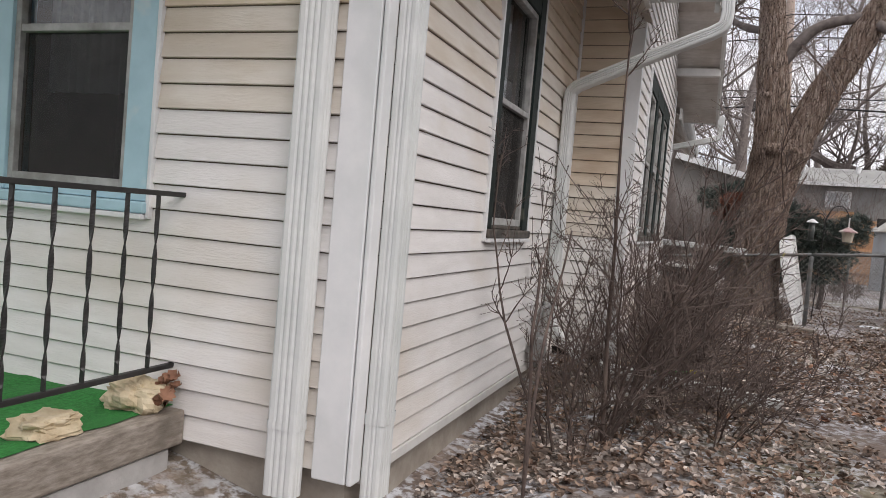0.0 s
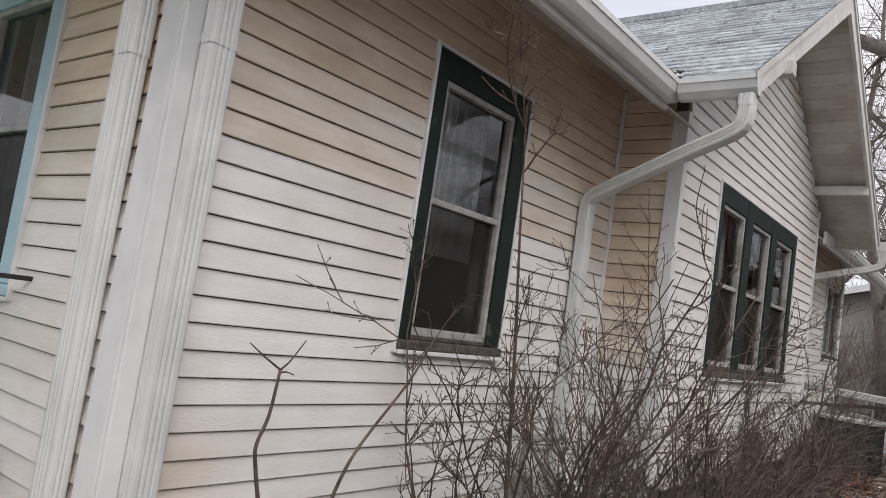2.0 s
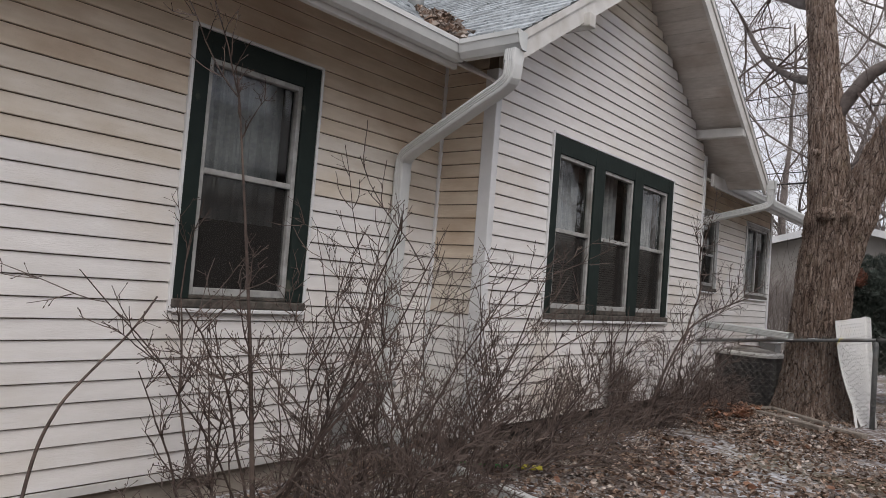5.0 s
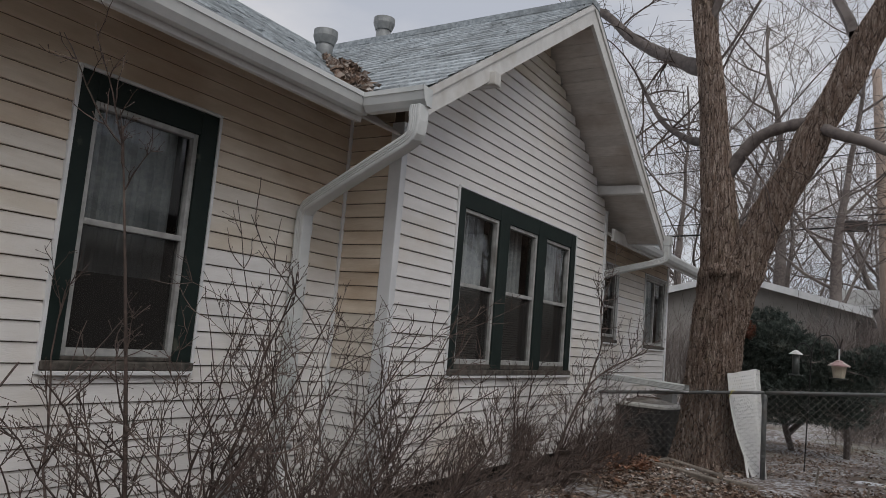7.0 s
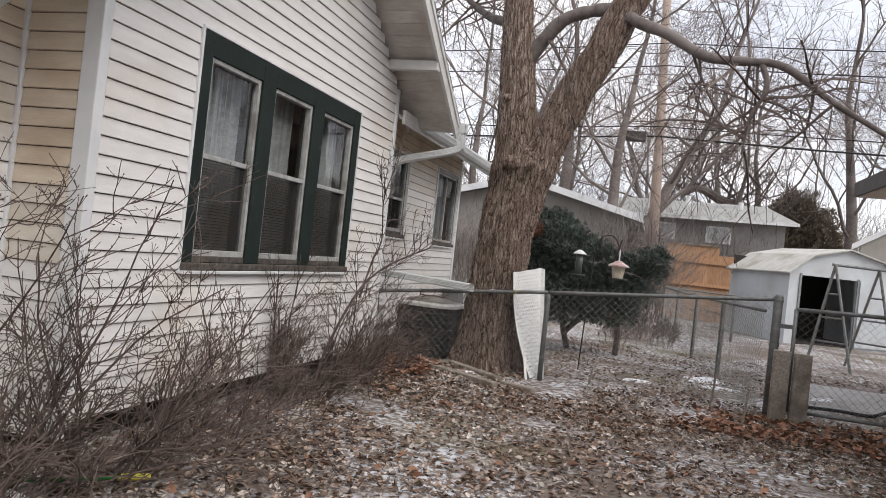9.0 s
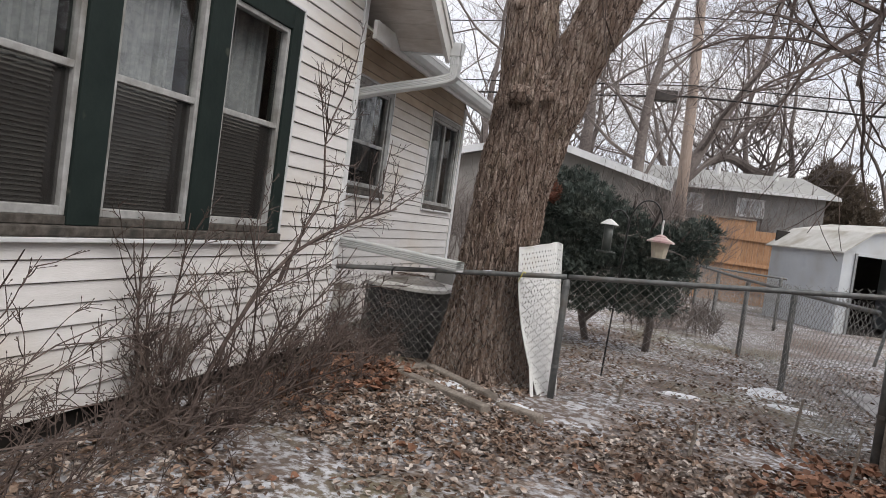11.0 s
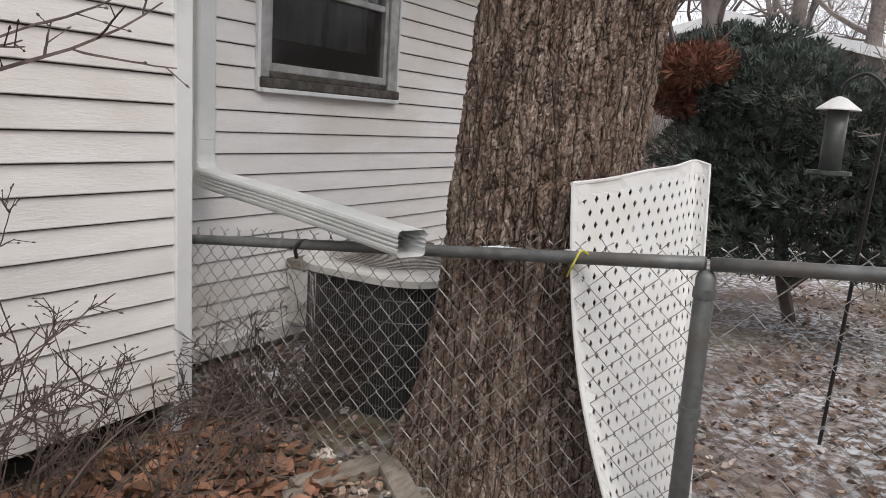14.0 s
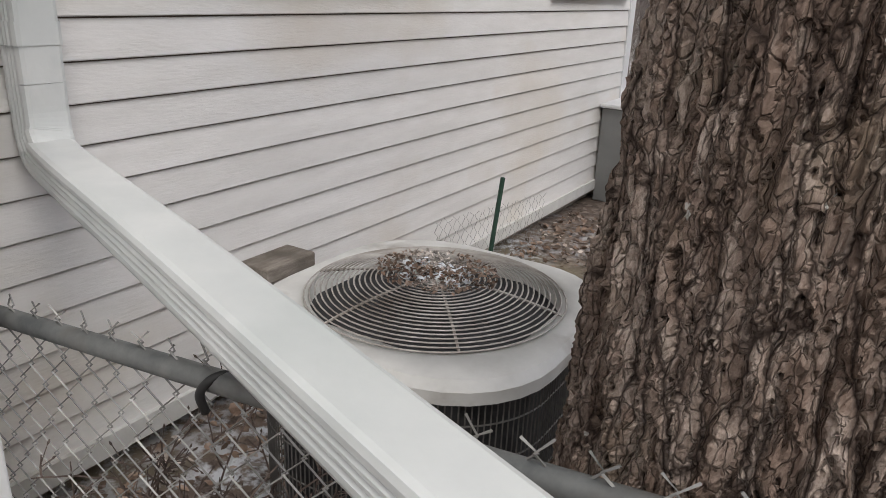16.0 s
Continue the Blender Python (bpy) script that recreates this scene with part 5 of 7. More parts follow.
part("carpet", c, M_CARPET, porch, "rumpled bright green outdoor carpet", True)
railing = thing("iron_railing", "black wrought iron porch railing with twisted pickets", "railing")
RX = -2.03
part("top_rail", Shape().bevelled(RX - 0.016, RX + 0.016, 0.3, YF + 0.0, 1.020, 1.040, 0.004), M_IRON, railing)
part("bottom_rail", Shape().bevelled(RX - 0.012, RX + 0.012, 0.3, YF + 0.0, 0.335, 0.355, 0.004), M_IRON, railing)
y = YF - 0.14
while y > 0.4:
    tw = Shape()
    i0 = len(tw.v)
    rows = 60
    for k in range(rows + 1):
        z = 0.35 + 0.675 * k / rows
        a = 2 * math.pi * 1.9 * k / rows if 4 < k < 56 else 0
        for q, rr in ((0.785, 0.0085), (2.356, 0.0085), (3.927, 0.0085), (5.498, 0.0085)):
            ux, uy = rr * 1.4 * math.cos(q) , rr * 0.55 * math.sin(q)
            tw.v.append((RX + ux * math.cos(a) - uy * math.sin(a), y + ux * math.sin(a) + uy * math.cos(a), z))
    for k in range(rows):
        for j in range(4):
            a, b = i0 + k * 4 + j, i0 + k * 4 + (j + 1) % 4
            tw.f.append((a, b, b + 4, a + 4))
    part("picket", tw, M_IRON, railing)
    y -= 0.155


def rock(x, y, z, rx, ry, rz, seed):
    s = Shape()
    n, m = 34, 22
    for i in range(m + 1):
        th = math.pi * i / m
        for j in range(n):
            a = 2 * math.pi * j / n
            d = Vector((math.sin(th) * math.cos(a), math.sin(th) * math.sin(a), math.cos(th)))
            k = 1 + 0.42 * noise.noise(d * 1.6 + Vector((seed, 0, 0))) + 0.22 * noise.noise(d * 4.2 + Vector((0, seed, 0))) + 0.08 * noise.noise(d * 11 + Vector((0, 0, seed)))
            e = [math.copysign(abs(v) ** 0.75, v) for v in d]
            s.v.append((x + rx * k * e[0], y + ry * k * e[1], z + rz * k * e[2]))
    for i in range(m):
        for j in range(n):
            a, b = i * n + j, i * n + (j + 1) % n
            s.f.append((a, b, b + n, a + n))
    return solid("limestone_rock", s, M_STONE, "rough tan limestone rock holding down the carpet", "rock", "porch rocks")


rock(-2.09, 2.70, 0.235, 0.115, 0.08, 0.065, 1.0)
rock(-2.09, 2.30, 0.215, 0.09, 0.11, 0.04, 6.0)


# curled dry leaves caught between rock and wall
rl = random.Random(17)
for k in range(9):
    x, y = -1.99 + rl.uniform(-0.05, 0.05), 2.74 + rl.uniform(-0.06, 0.04)
    L = rl.uniform(0.05, 0.09)
    m = Matrix.Translation((x, y, 0.20 + 0.012 * k)) @ Euler((rl.gauss(0, 0.5), rl.gauss(0, 0.5), rl.uniform(0, 6))).to_matrix().to_4x4()
    s = Shape()
    n = 8
    for i in range(n + 1):
        u = -1 + 2 * i / n
        w = 0.42 * math.sqrt(max(0.02, 1 - u * u)) * (1 + 0.25 * math.sin(9 * u))
        for v in (-1, 0, 1):
            s.v.append(tuple(m @ Vector((u * L / 2, v * w * L, 0.35 * L * v * v + 0.12 * L * u * u))))
    for i in range(n):
        for j in range(2):
            a = i * 3 + j
            s.f.append((a, a + 1, a + 4, a + 3))
    solid("dry_leaf", s, M_LEAF_RED, "curled russet dry leaf beside the porch rock", "leaf", "curled porch leaves", smooth=True)


# ---- shrubs along the wall ----
def cane(s, base, lean, height, r, rng, twigs=6, droop=0.15, kink=0.22, sub=2):
    """One woody shoot with alternate side twigs and small buds."""
    n = 9
    p, d = Vector(base), Vector(lean).normalized()
    pts, rad = [p.copy()], [r]
    for i in range(n):
        d = (d + Vector((rng.uniform(-1, 1), rng.uniform(-1, 1), rng.uniform(-0.7, 0.7))) * kink * 0.5 + Vector((0, 0, 0.05 - droop * i / n))).normalized()
        p = p + d * (height / n)
        if p.z < 0.02:
            p.z = 0.02
        p.x = max(p.x, (XG if p.y > YL - 0.15 else XA) + 0.05)
        pts.append(p.copy())
        rad.append(r * (1 - 0.8 * (i + 1) / n) + 0.0012)
    s.tube(pts, rad, 4 if r > 0.006 else 3, cap=False)
    for k in range(twigs):
        i = rng.randrange(2, n)
        along = (pts[i] - pts[i - 1]).normalized()
        side = along.orthogonal()
        side.rotate(Matrix.Rotation(rng.uniform(0, 6.28), 3, along))
        q = (along * 0.75 + side * rng.uniform(0.5, 0.9) + Vector((0, 0, 0.15))).normalized()
        if sub > 0:
            cane(s, pts[i], q, height * rng.uniform(0.16, 0.42), max(0.0016, rad[i] * 0.6), rng, max(2, twigs - 3), droop * 0.4, kink, sub - 1)
        else:
            e = pts[i] + q * rng.uniform(0.02, 0.06)
            s.tube([pts[i], e], [0.0016, 0.0011], 3, cap=False)
            s.tube([e, e + q * 0.006, e + q * 0.012], [0.001, 0.0032, 0.0008], 3, cap=False)


def shrub(label, cx, cy, count, height, spread, seed, lean=(0, 0, 0), twigs=6, r=0.006, droop=0.15, outward=0.45, kink=0.22, mat=None):
    rng = random.Random(seed)
    t = thing("shrub", label, "shrub", "bare shrubs along the wall")
    for part_no in range(3):
        s = Shape()
        for k in range(count // 3):
            a, q = rng.uniform(0, 6.28), rng.random() ** 0.6
            bx, by = cx + spread[0] * q * math.cos(a), cy + spread[1] * q * math.sin(a)
            bx = max(bx, (XG if by > YL - 0.1 else XA) + 0.10)
            d = Vector((math.cos(a) * outward * rng.random() + lean[0], math.sin(a) * outward * rng.random() + lean[1], 1.0 + lean[2]))
            cane(s, (bx, by, ground_height(bx, by) - 0.02), d, height * rng.uniform(0.45, 1.05), r * rng.uniform(0.5, 1.15), rng, twigs, droop, kink)
        tagged(part("stem_tangle", s, mat or M_TWIG, t), kind="stuff")
    return t


shrub("sparse leafless shrub with budded twigs before the wall", -0.55, 4.35, 15, 1.75, (0.25, 0.35), 21, (0.0, -0.08, 0), 7, 0.0085, 0.1, 0.7, 0.34)
shrub("low spreading leafless shrub out from the wall", 0.02, 4.75, 33, 0.85, (0.30, 0.55), 36, (0.1, -0.05, 0), 6, 0.005, 0.2, 1.0, 0.32)
shrub("dense leafless brown shrub before the wall", -0.52, 5.45, 33, 1.55, (0.22, 0.30), 22, (0.15, 0.0, 0), 6, 0.0065, 0.15, 1.1, 0.32)
shrub("dense leafless brown shrub beside the bump-out", -0.30, 6.15, 21, 1.35, (0.2, 0.3), 23, (0.12, 0.15, 0), 6, 0.0065, 0.2, 1.2, 0.32)
shrub("arching leafless shrub below the triple window", -0.32, 6.9, 15, 1.3, (0.22, 0.35), 24, (0.05, 0.8, -0.3), 6, 0.006, 0.25, 0.6, 0.32)
shrub("low tangled brown shrub along the bump-out", -0.42, 7.8, 24, 0.62, (0.2, 1.0), 25, (0.25, 0.3, -0.45), 4, 0.004, 0.3, 0.8)
shrub("tall leafless shrub with long slanting boughs", -0.36, 8.60, 21, 1.25, (0.16, 0.22), 26, (0.02, 0.05, 0), 7, 0.0095, 0.1, 1.5, 0.42)
shrub("dense brown thicket of thin shoots at a shrub foot", -0.34, 8.5, 60, 0.55, (0.24, 0.45), 34, (0.15, 0.1, -0.2), 4, 0.004, 0.25, 1.0, 0.34)
shrub("tangled brown brush before the chain-link fence", -0.35, 10.2, 24, 0.48, (0.30, 0.32), 35, (0.05, 0.15, -0.2), 5, 0.004, 0.3, 1.0, 0.34)
shrub("low tangled brown shrub near the corner post", -0.32, 9.65, 30, 0.62, (0.24, 0.45), 27, (0.10, 0.15, -0.3), 4, 0.004, 0.25, 0.8)
shrub("thin budded shoots beside the corner post", -0.36, 9.70, 9, 1.05, (0.14, 0.30), 37, (0.05, 0.1, 0), 7, 0.005, 0.1, 0.7, 0.36)
shrub("matted dry twigs before the condenser", -0.55, 10.95, 60, 0.5, (0.16, 0.10), 28, (0.15, -0.1, -0.5), 4, 0.003, 0.3, 0.9)
shrub("low dead stems at the foot of the wall", -0.45, 5.0, 54, 0.55, (0.45, 1.2), 29, (0.2, 0.0, -0.4), 4, 0.004, 0.35, 0.9)
shrub("flattened tangle of long bare canes on the ground", -0.25, 6.3, 21, 1.25, (0.3, 0.8), 30, (0.35, 0.75, -0.75), 5, 0.005, 0.25, 0.9, 0.3)
shrub("flattened tangle of dead canes below the wall", -0.5, 5.2, 33, 1.0, (0.3, 0.6), 32, (0.45, -0.1, -0.72), 5, 0.005, 0.25, 0.9, 0.3)
rng = random.Random(31)
t = thing("sapling", "thin dark forked sapling against the siding", "sapling")
s = Shape()
c = smoothed([(-0.60, 3.050, -0.05), (-0.60, 3.010, 0.40), (-0.60, 2.965, 0.58), (-0.60, 2.950, 0.66), (-0.60, 2.980, 0.75), (-0.60, 2.995, 0.89)], 5)
s.tube(c, [0.007 - 0.002 * k / len(c) for k in range(len(c))], 6)
part("stem", s, M_TWIG, t, smooth=True)
for q in (((-0.60, 2.995, 0.89), (-0.60, 2.930, 0.925), (-0.60, 2.865, 0.965)), ((-0.60, 2.995, 0.89), (-0.60, 3.030, 0.92), (-0.60, 3.080, 0.985)), ((-0.60, 2.993, 0.88), (-0.59, 3.010, 0.885), (-0.58, 3.035, 0.878))):
    part("twig", Shape().tube(smoothed(q, 4), [0.004 - 0.002 * k / 8 for k in range(9)], 5), M_TWIG, t)
t = thing("sapling", "thin dark leaning shoot below the window", "sapling")
s = Shape()
c = smoothed([(-0.65, 3.270, -0.05), (-0.65, 3.330, 0.35), (-0.65, 3.400, 0.54), (-0.65, 3.490, 0.66), (-0.65, 3.680, 0.86), (-0.65, 3.790, 1.02)], 5)
s.tube(c, [0.008 - 0.004 * k / len(c) for k in range(len(c))], 6)
part("stem", s, M_TWIG, t, smooth=True)
t = thing("sapling", "tall straight dark sapling stem before the window", "sapling")
s = Shape()
c = smoothed([(-0.48, 4.30, -0.1), (-0.5, 4.25, 0.44), (-0.5, 4.18, 0.95), (-0.51, 4.10, 1.5), (-0.5, 4.0, 2.05)], 6)
s.tube(c, [0.014 - 0.011 * k / len(c) for k in range(len(c))], 6)
part("stem", s, M_TWIG, t, smooth=True)
s = Shape()
for k in range(12):
    i = rng.randrange(6, len(c) - 1)
    cane(s, c[i], (rng.uniform(-0.6, 0.8), rng.uniform(-1, 1), 0.8), rng.uniform(0.2, 0.55), 0.004, rng, 5, 0.05, 0.34, 1)
tagged(part("twig_tangle", s, M_TWIG, t), kind="stuff")
t = thing("bough", "long slanting bare bough crossing before the wall", "branch")
s = Shape()
c = smoothed([(-0.22, 8.20, 0.03), (-0.18, 8.38, 0.45), (-0.12, 8.70, 0.85), (-0.04, 8.95, 1.04), (0.08, 9.22, 1.17), (0.21, 9.50, 1.275)], 6)
s.tube(c, [0.014 - 0.009 * k / len(c) for k in range(len(c))], 6)
part("stem", s, M_TWIG, t, smooth=True)
s = Shape()
for k in range(16):
    i = rng.randrange(8, len(c) - 1)
    cane(s, c[i], (rng.uniform(-0.3, 0.5), rng.uniform(0.2, 1), rng.uniform(-0.2, 1)), rng.uniform(0.2, 0.6), 0.004, rng, 4, 0.05, 0.25, 1)
tagged(part("twig_tangle", s, M_TWIG, t), kind="stuff")
t = thing("bough", "upright bare bough with side twigs below the window", "branch")
s = Shape()
c = smoothed([(-0.16, 8.85, 0.80), (-0.2, 9.15, 1.10), (-0.2, 9.32, 1.30), (-0.2, 9.27, 1.65), (-0.2, 9.45, 1.95)], 6)
s.tube(c, [0.010 - 0.006 * k / len(c) for k in range(len(c))], 6)
part("stem", s, M_TWIG, t, smooth=True)
s = Shape()
for k in range(12):
    i = rng.randrange(4, len(c) - 1)
    cane(s, c[i], (rng.uniform(-0.3, 0.5), rng.uniform(-0.8, 1), rng.uniform(-0.2, 1)), rng.uniform(0.2, 0.5), 0.0035, rng, 4, 0.05, 0.25, 1)
tagged(part("twig_tangle", s, M_TWIG, t), kind="stuff")


# ---- fallen leaves ----
def leaves(name, label, spots, mat, seed, size=(0.022, 0.05)):
    """spots: (x0, x1, y0, y1, count, lift)."""
    rng = random.Random(seed)
    s = Shape()
    for x0, x1, y0, y1, count, lift in spots:
        for k in range(count):
            x, y = rng.uniform(x0, x1), rng.uniform(y0, y1)
            if noise.noise(Vector((x * 1.1, y * 1.1, seed))) < -0.42 + 0.35 * rng.random():
                continue
            if (x < XA + 0.03 and y < YL) or (x < XG + 0.02 and YL - 0.05 < y < YR + 0.05) or (x < XC + 0.03):
                continue
            if math.hypot(x - 0.47, y - 11.15) < 0.46 or (abs(x - AX) < 0.40 and abs(y - AY) < 0.40):
                continue
            z = ground_height(x, y) + 0.004 + rng.random() * lift
            L = rng.uniform(*size)
            W = L * rng.uniform(0.45, 0.8)
            a, pitch, roll = rng.uniform(0, 6.28), rng.gauss(0, 0.35), rng.gauss(0, 0.35)
            m = Matrix.Translation((x, y, z + L * 0.12)) @ Euler((pitch, roll, a)).to_matrix().to_4x4()
            curl = L * rng.uniform(-0.25, 0.35)
            i = len(s.v)
            for q in ((-L / 2, 0, 0), (-L * 0.15, W / 2, curl), (L * 0.25, W * 0.42, curl), (L / 2, 0, curl * 0.3), (L * 0.25, -W * 0.42, curl), (-L * 0.15, -W / 2, curl * 0.8), (0, 0, -0.1 * L)):
                s.v.append(tuple(m @ Vector(q)))
            s.f += [(i, i + 6, i + 1), (i + 1, i + 6, i + 3, i + 2), (i + 3, i + 6, i + 5, i + 4), (i, i + 5, i + 6)]
    return solid(name, s, mat, label, "leaves", kind="stuff")


leaves("fallen_leaves", "dull brown fallen leaves scattered over the yard",
       [(-1.2, 4.5, 2.5, 10.7, 40000, 0.015), (0.9, 5.0, 9.0, 11.5, 4500, 0.02), (0.9, 6.5, 10.9, 16.0, 7500, 0.01), (-1.2, 0.2, 10.6, 14.5, 3200, 0.02), (-1.2, 0.6, 3.0, 10.0, 5000, 0.03), (-0.6, 1.2, 9.2, 10.9, 2600, 0.02)], M_LEAF, 3)
leaves("russet_leaves", "drifts of russet dry leaves by fence and wall",
       [(-0.65, 0.15, 9.2, 10.6, 420, 0.05), (-0.65, 0.10, 9.9, 10.72, 360, 0.06), (2.4, 5.0, 9.6, 10.7, 1300, 0.04), (0.0, 3.5, 5.0, 10.0, 260, 0.01)], M_LEAF_RED, 7, (0.045, 0.085))
rl = random.Random(5)
s = Shape()
for k in range(2200):
    t = rl.random()
    w = rl.gauss(0, 0.07) * (1.2 - 0.5 * t)
    y = 5.85 + 1.25 * t + w
    x = EAVE_X - 0.02 - (gable_z(y) - EAVE_Z) / MAIN_S if y > 5.7 else EAVE_X
    x += rl.gauss(0, 0.06)
    z = max(main_z(x), gable_z(y)) + 0.03 + rl.random() * 0.03
    L = rl.uniform(0.03, 0.06)
    m = Matrix.Translation((x, y, z)) @ Euler((rl.gauss(0, 0.6), rl.gauss(0, 0.6), rl.uniform(0, 6.28))).to_matrix().to_4x4()
    i = len(s.v)
    s.v += [tuple(m @ Vector(q)) for q in ((-L, 0, 0), (0, L * 0.6, L * 0.2), (L, 0, 0), (0, -L * 0.6, L * 0.2))]
    s.f.append((i, i + 1, i + 2, i + 3))
solid("valley_leaves", s, M_LEAF, "heap of brown leaves caught in the roof valley", "leaves", kind="stuff")

# ---- small things by the house ----
for x, y, z, name, lab in ((-2.9, 7.75, main_z(-2.9), "roof_vent", "round galvanised vent pipe with a cap on the roof"), (-3.0, 8.85, 4.28, "roof_vent", "capped galvanised vent stack behind the ridge")):
    v = thing(name, lab, "vent", "roof vents")
    hh = 0.22 if y < 8 else 0.70
    part("pipe", Shape().tube([(x, y, z - 0.1), (x, y, z + hh)], 0.09, 16), M_VENT, v, smooth=True)
    part("cap", Shape().tube([(x, y, z + hh - 0.10), (x, y, z + hh - 0.02), (x, y, z + hh), (x, y, z + hh + 0.05), (x, y, z + hh + 0.08)], [0.10, 0.13, 0.13, 0.13, 0.05], 18), M_VENT, v)
pv = thing("gas_pipe", "grey gas pipe and fitting low on the wall", "pipe")
part("pipe", Shape().tube(smoothed([(-1.12, 5.42, 0.05), (-1.12, 5.42, 0.40), (-1.10, 5.48, 0.46), (-1.10, 5.85, 0.46), (-1.12, 5.92, 0.44), (-1.18, 5.93, 0.44)], 4), 0.018, 10), M_HOUSE, pv, smooth=True)
part("fitting", Shape().bevelled(-1.16, -1.06, 5.36, 5.48, 0.10, 0.26, 0.01), M_HOUSE, pv)
ho = Shape().tube(smoothed([(-0.62, 5.78, 0.03), (-0.45, 5.86, 0.045), (-0.28, 5.95, 0.05), (-0.13, 6.08, 0.055)], 6), 0.011, 8)
hose = solid("garden_hose", ho, M_CARPET, "short green garden hose lying in the twigs", "hose", smooth=True)
part("nozzle", Shape().tube([(-0.13, 6.08, 0.055), (-0.10, 6.11, 0.055), (-0.02, 6.18, 0.055)], [0.014, 0.019, 0.014], 10), M_YELLOW, hose, "yellow hose nozzle", True)
ext = Shape().sweep(spout_section(0.055, 0.09, True), [(-0.72, 5.74, 0.05), (-0.12, 5.60, 0.04), (0.46, 5.47, 0.03)], cap=False)
solid("spout_extension", ext, M_SPOUT, "white downspout extension lying under the twigs", "downspout")

# timber frame lying before the tree
for pts in (((0.0, 10.52, 0.05), (0.14, 10.86, 0.06)), ((0.12, 10.86, 0.06), (0.80, 10.30, 0.05)), ((0.02, 10.50, 0.05), (0.83, 9.98, 0.045)), ((0.86, 10.22, 0.03), (1.18, 10.08, 0.03))):
    a, b = Vector(pts[0]), Vector(pts[1])
    d = (b - a).normalized()
    w = Vector((-d.y, d.x, 0)) * 0.045
    u = Vector((0, 0, 0.045))
    s = Shape().hexa([a - w - u, b - w - u, b + w - u, a + w - u, a - w + u, b - w + u, b + w + u, a + w + u])
    bm = bmesh.new()
    me = s.mesh("landscape_timber", M_TIMBER)
    bm.from_mesh(me)
    bmesh.ops.bevel(bm, geom=bm.edges[:], offset=0.014, segments=2, affect="EDGES", profile=0.5)
    bm.to_mesh(me)
    bm.free()
    tagged(new("landscape_timber", me), "weathered grey garden timber lying in the leaves", "timber", "garden timbers")


def snow_patch(cx, cy, rx, ry, seed, label):
    s = Shape()
    n, m = 36, 7
    s.v.append((cx, cy, ground_height(cx, cy) + 0.022))
    for i in range(1, m + 1):
        for j in range(n):
            a = 2 * math.pi * j / n
            k = i / m * (1 + 0.8 * noise.noise(Vector((math.cos(a) * 1.5, math.sin(a) * 1.5, seed))) + 0.4 * noise.noise(Vector((math.cos(a) * 5, math.sin(a) * 5, seed))))
            x, y = cx + rx * k * math.cos(a), cy + ry * k * math.sin(a)
            s.v.append((x, y, ground_height(x, y) + 0.022 * (1 - (i / m) ** 3) - (0.012 if i == m else 0)))
    for j in range(n):
        s.f.append((0, 1 + j, 1 + (j + 1) % n))
    for i in range(m - 1):
        for j in range(n):
            a, b = 1 + i * n + j, 1 + i * n + (j + 1) % n
            s.f.append((a, a + n, b + n, b))
    return solid("snow_patch", s, M_SNOW, label, "snow", "thin snow patches", smooth=True)


for k, (cx, cy, rx, ry) in enumerate(((0.45, 10.42, 0.24, 0.16), (0.95, 10.25, 0.16, 0.12), (2.9, 13.0, 0.30, 0.25), (3.0, 12.3, 0.20, 0.14), (2.1, 12.0, 0.16, 0.1), (-0.35, 5.6, 0.1, 0.07), (4.3, 12.6, 0.5, 0.3))):
    snow_patch(cx, cy, rx, ry, k * 3.1, "small patch of old thin snow on the leaves")
rl = random.Random(9)
s = Shape()
for k in range(700):
    a, r = rl.uniform(0, 6.28), 0.13 * rl.random() ** 0.6
    x, y = AX + 0.0 + r * math.cos(a) * 1.2, AY + r * math.sin(a)
    L = rl.uniform(0.004, 0.010)
    m = Matrix.Translation((x, y, 0.711 + rl.random() * 0.008)) @ Euler((rl.gauss(0, 0.5), rl.gauss(0, 0.5), rl.uniform(0, 6))).to_matrix().to_4x4()
    i = len(s.v)
    s.v += [tuple(m @ Vector(q)) for q in ((-L, 0, 0), (0, L * 0.6, 0.003), (L, 0, 0), (0, -L * 0.6, 0.003))]
    s.f.append((i, i + 1, i + 2, i + 3))
solid("leaf_crumbs", s, M_LEAF, "snowy leaf crumbs on the fan guard", "leaves", kind="stuff")

s = Shape()
for k in range(46):
    a, r = rl.uniform(0, 6.28), 0.085 * rl.random() ** 0.6
    x, y, h = AX + r * math.cos(a) * 1.2, AY + r * math.sin(a), rl.uniform(0.004, 0.010)
    s.tube([(x, y, 0.706), (x + 0.002, y, 0.706 + h * 0.6), (x, y + 0.002, 0.706 + h)], [h * 1.7, h * 1.3, h * 0.4], 6)
solid("guard_snow", s, M_SNOW, "small clots of old snow on the fan guard", "snow", kind="stuff")
s = Shape()
for x0, x1, h in ((0.47, 0.60, 0.004), (0.74, 0.79, 0.004)):
    xs_ = [x0 + (x1 - x0) * k / 12 for k in range(13)]
    s.tube([(x, 10.795, rail_z(x) + 0.015) for x in xs_], [0.002 + (h + 0.003 * noise.noise(Vector((x * 40, 0, 0)))) * math.sin(math.pi * (k + 0.3) / 12.6) for k, x in enumerate(xs_)], 8, oval=1.4)
solid("rail_snow", s, M_SNOW, "thin line of snow lying on the fence rail", "snow", kind="stuff", smooth=True)

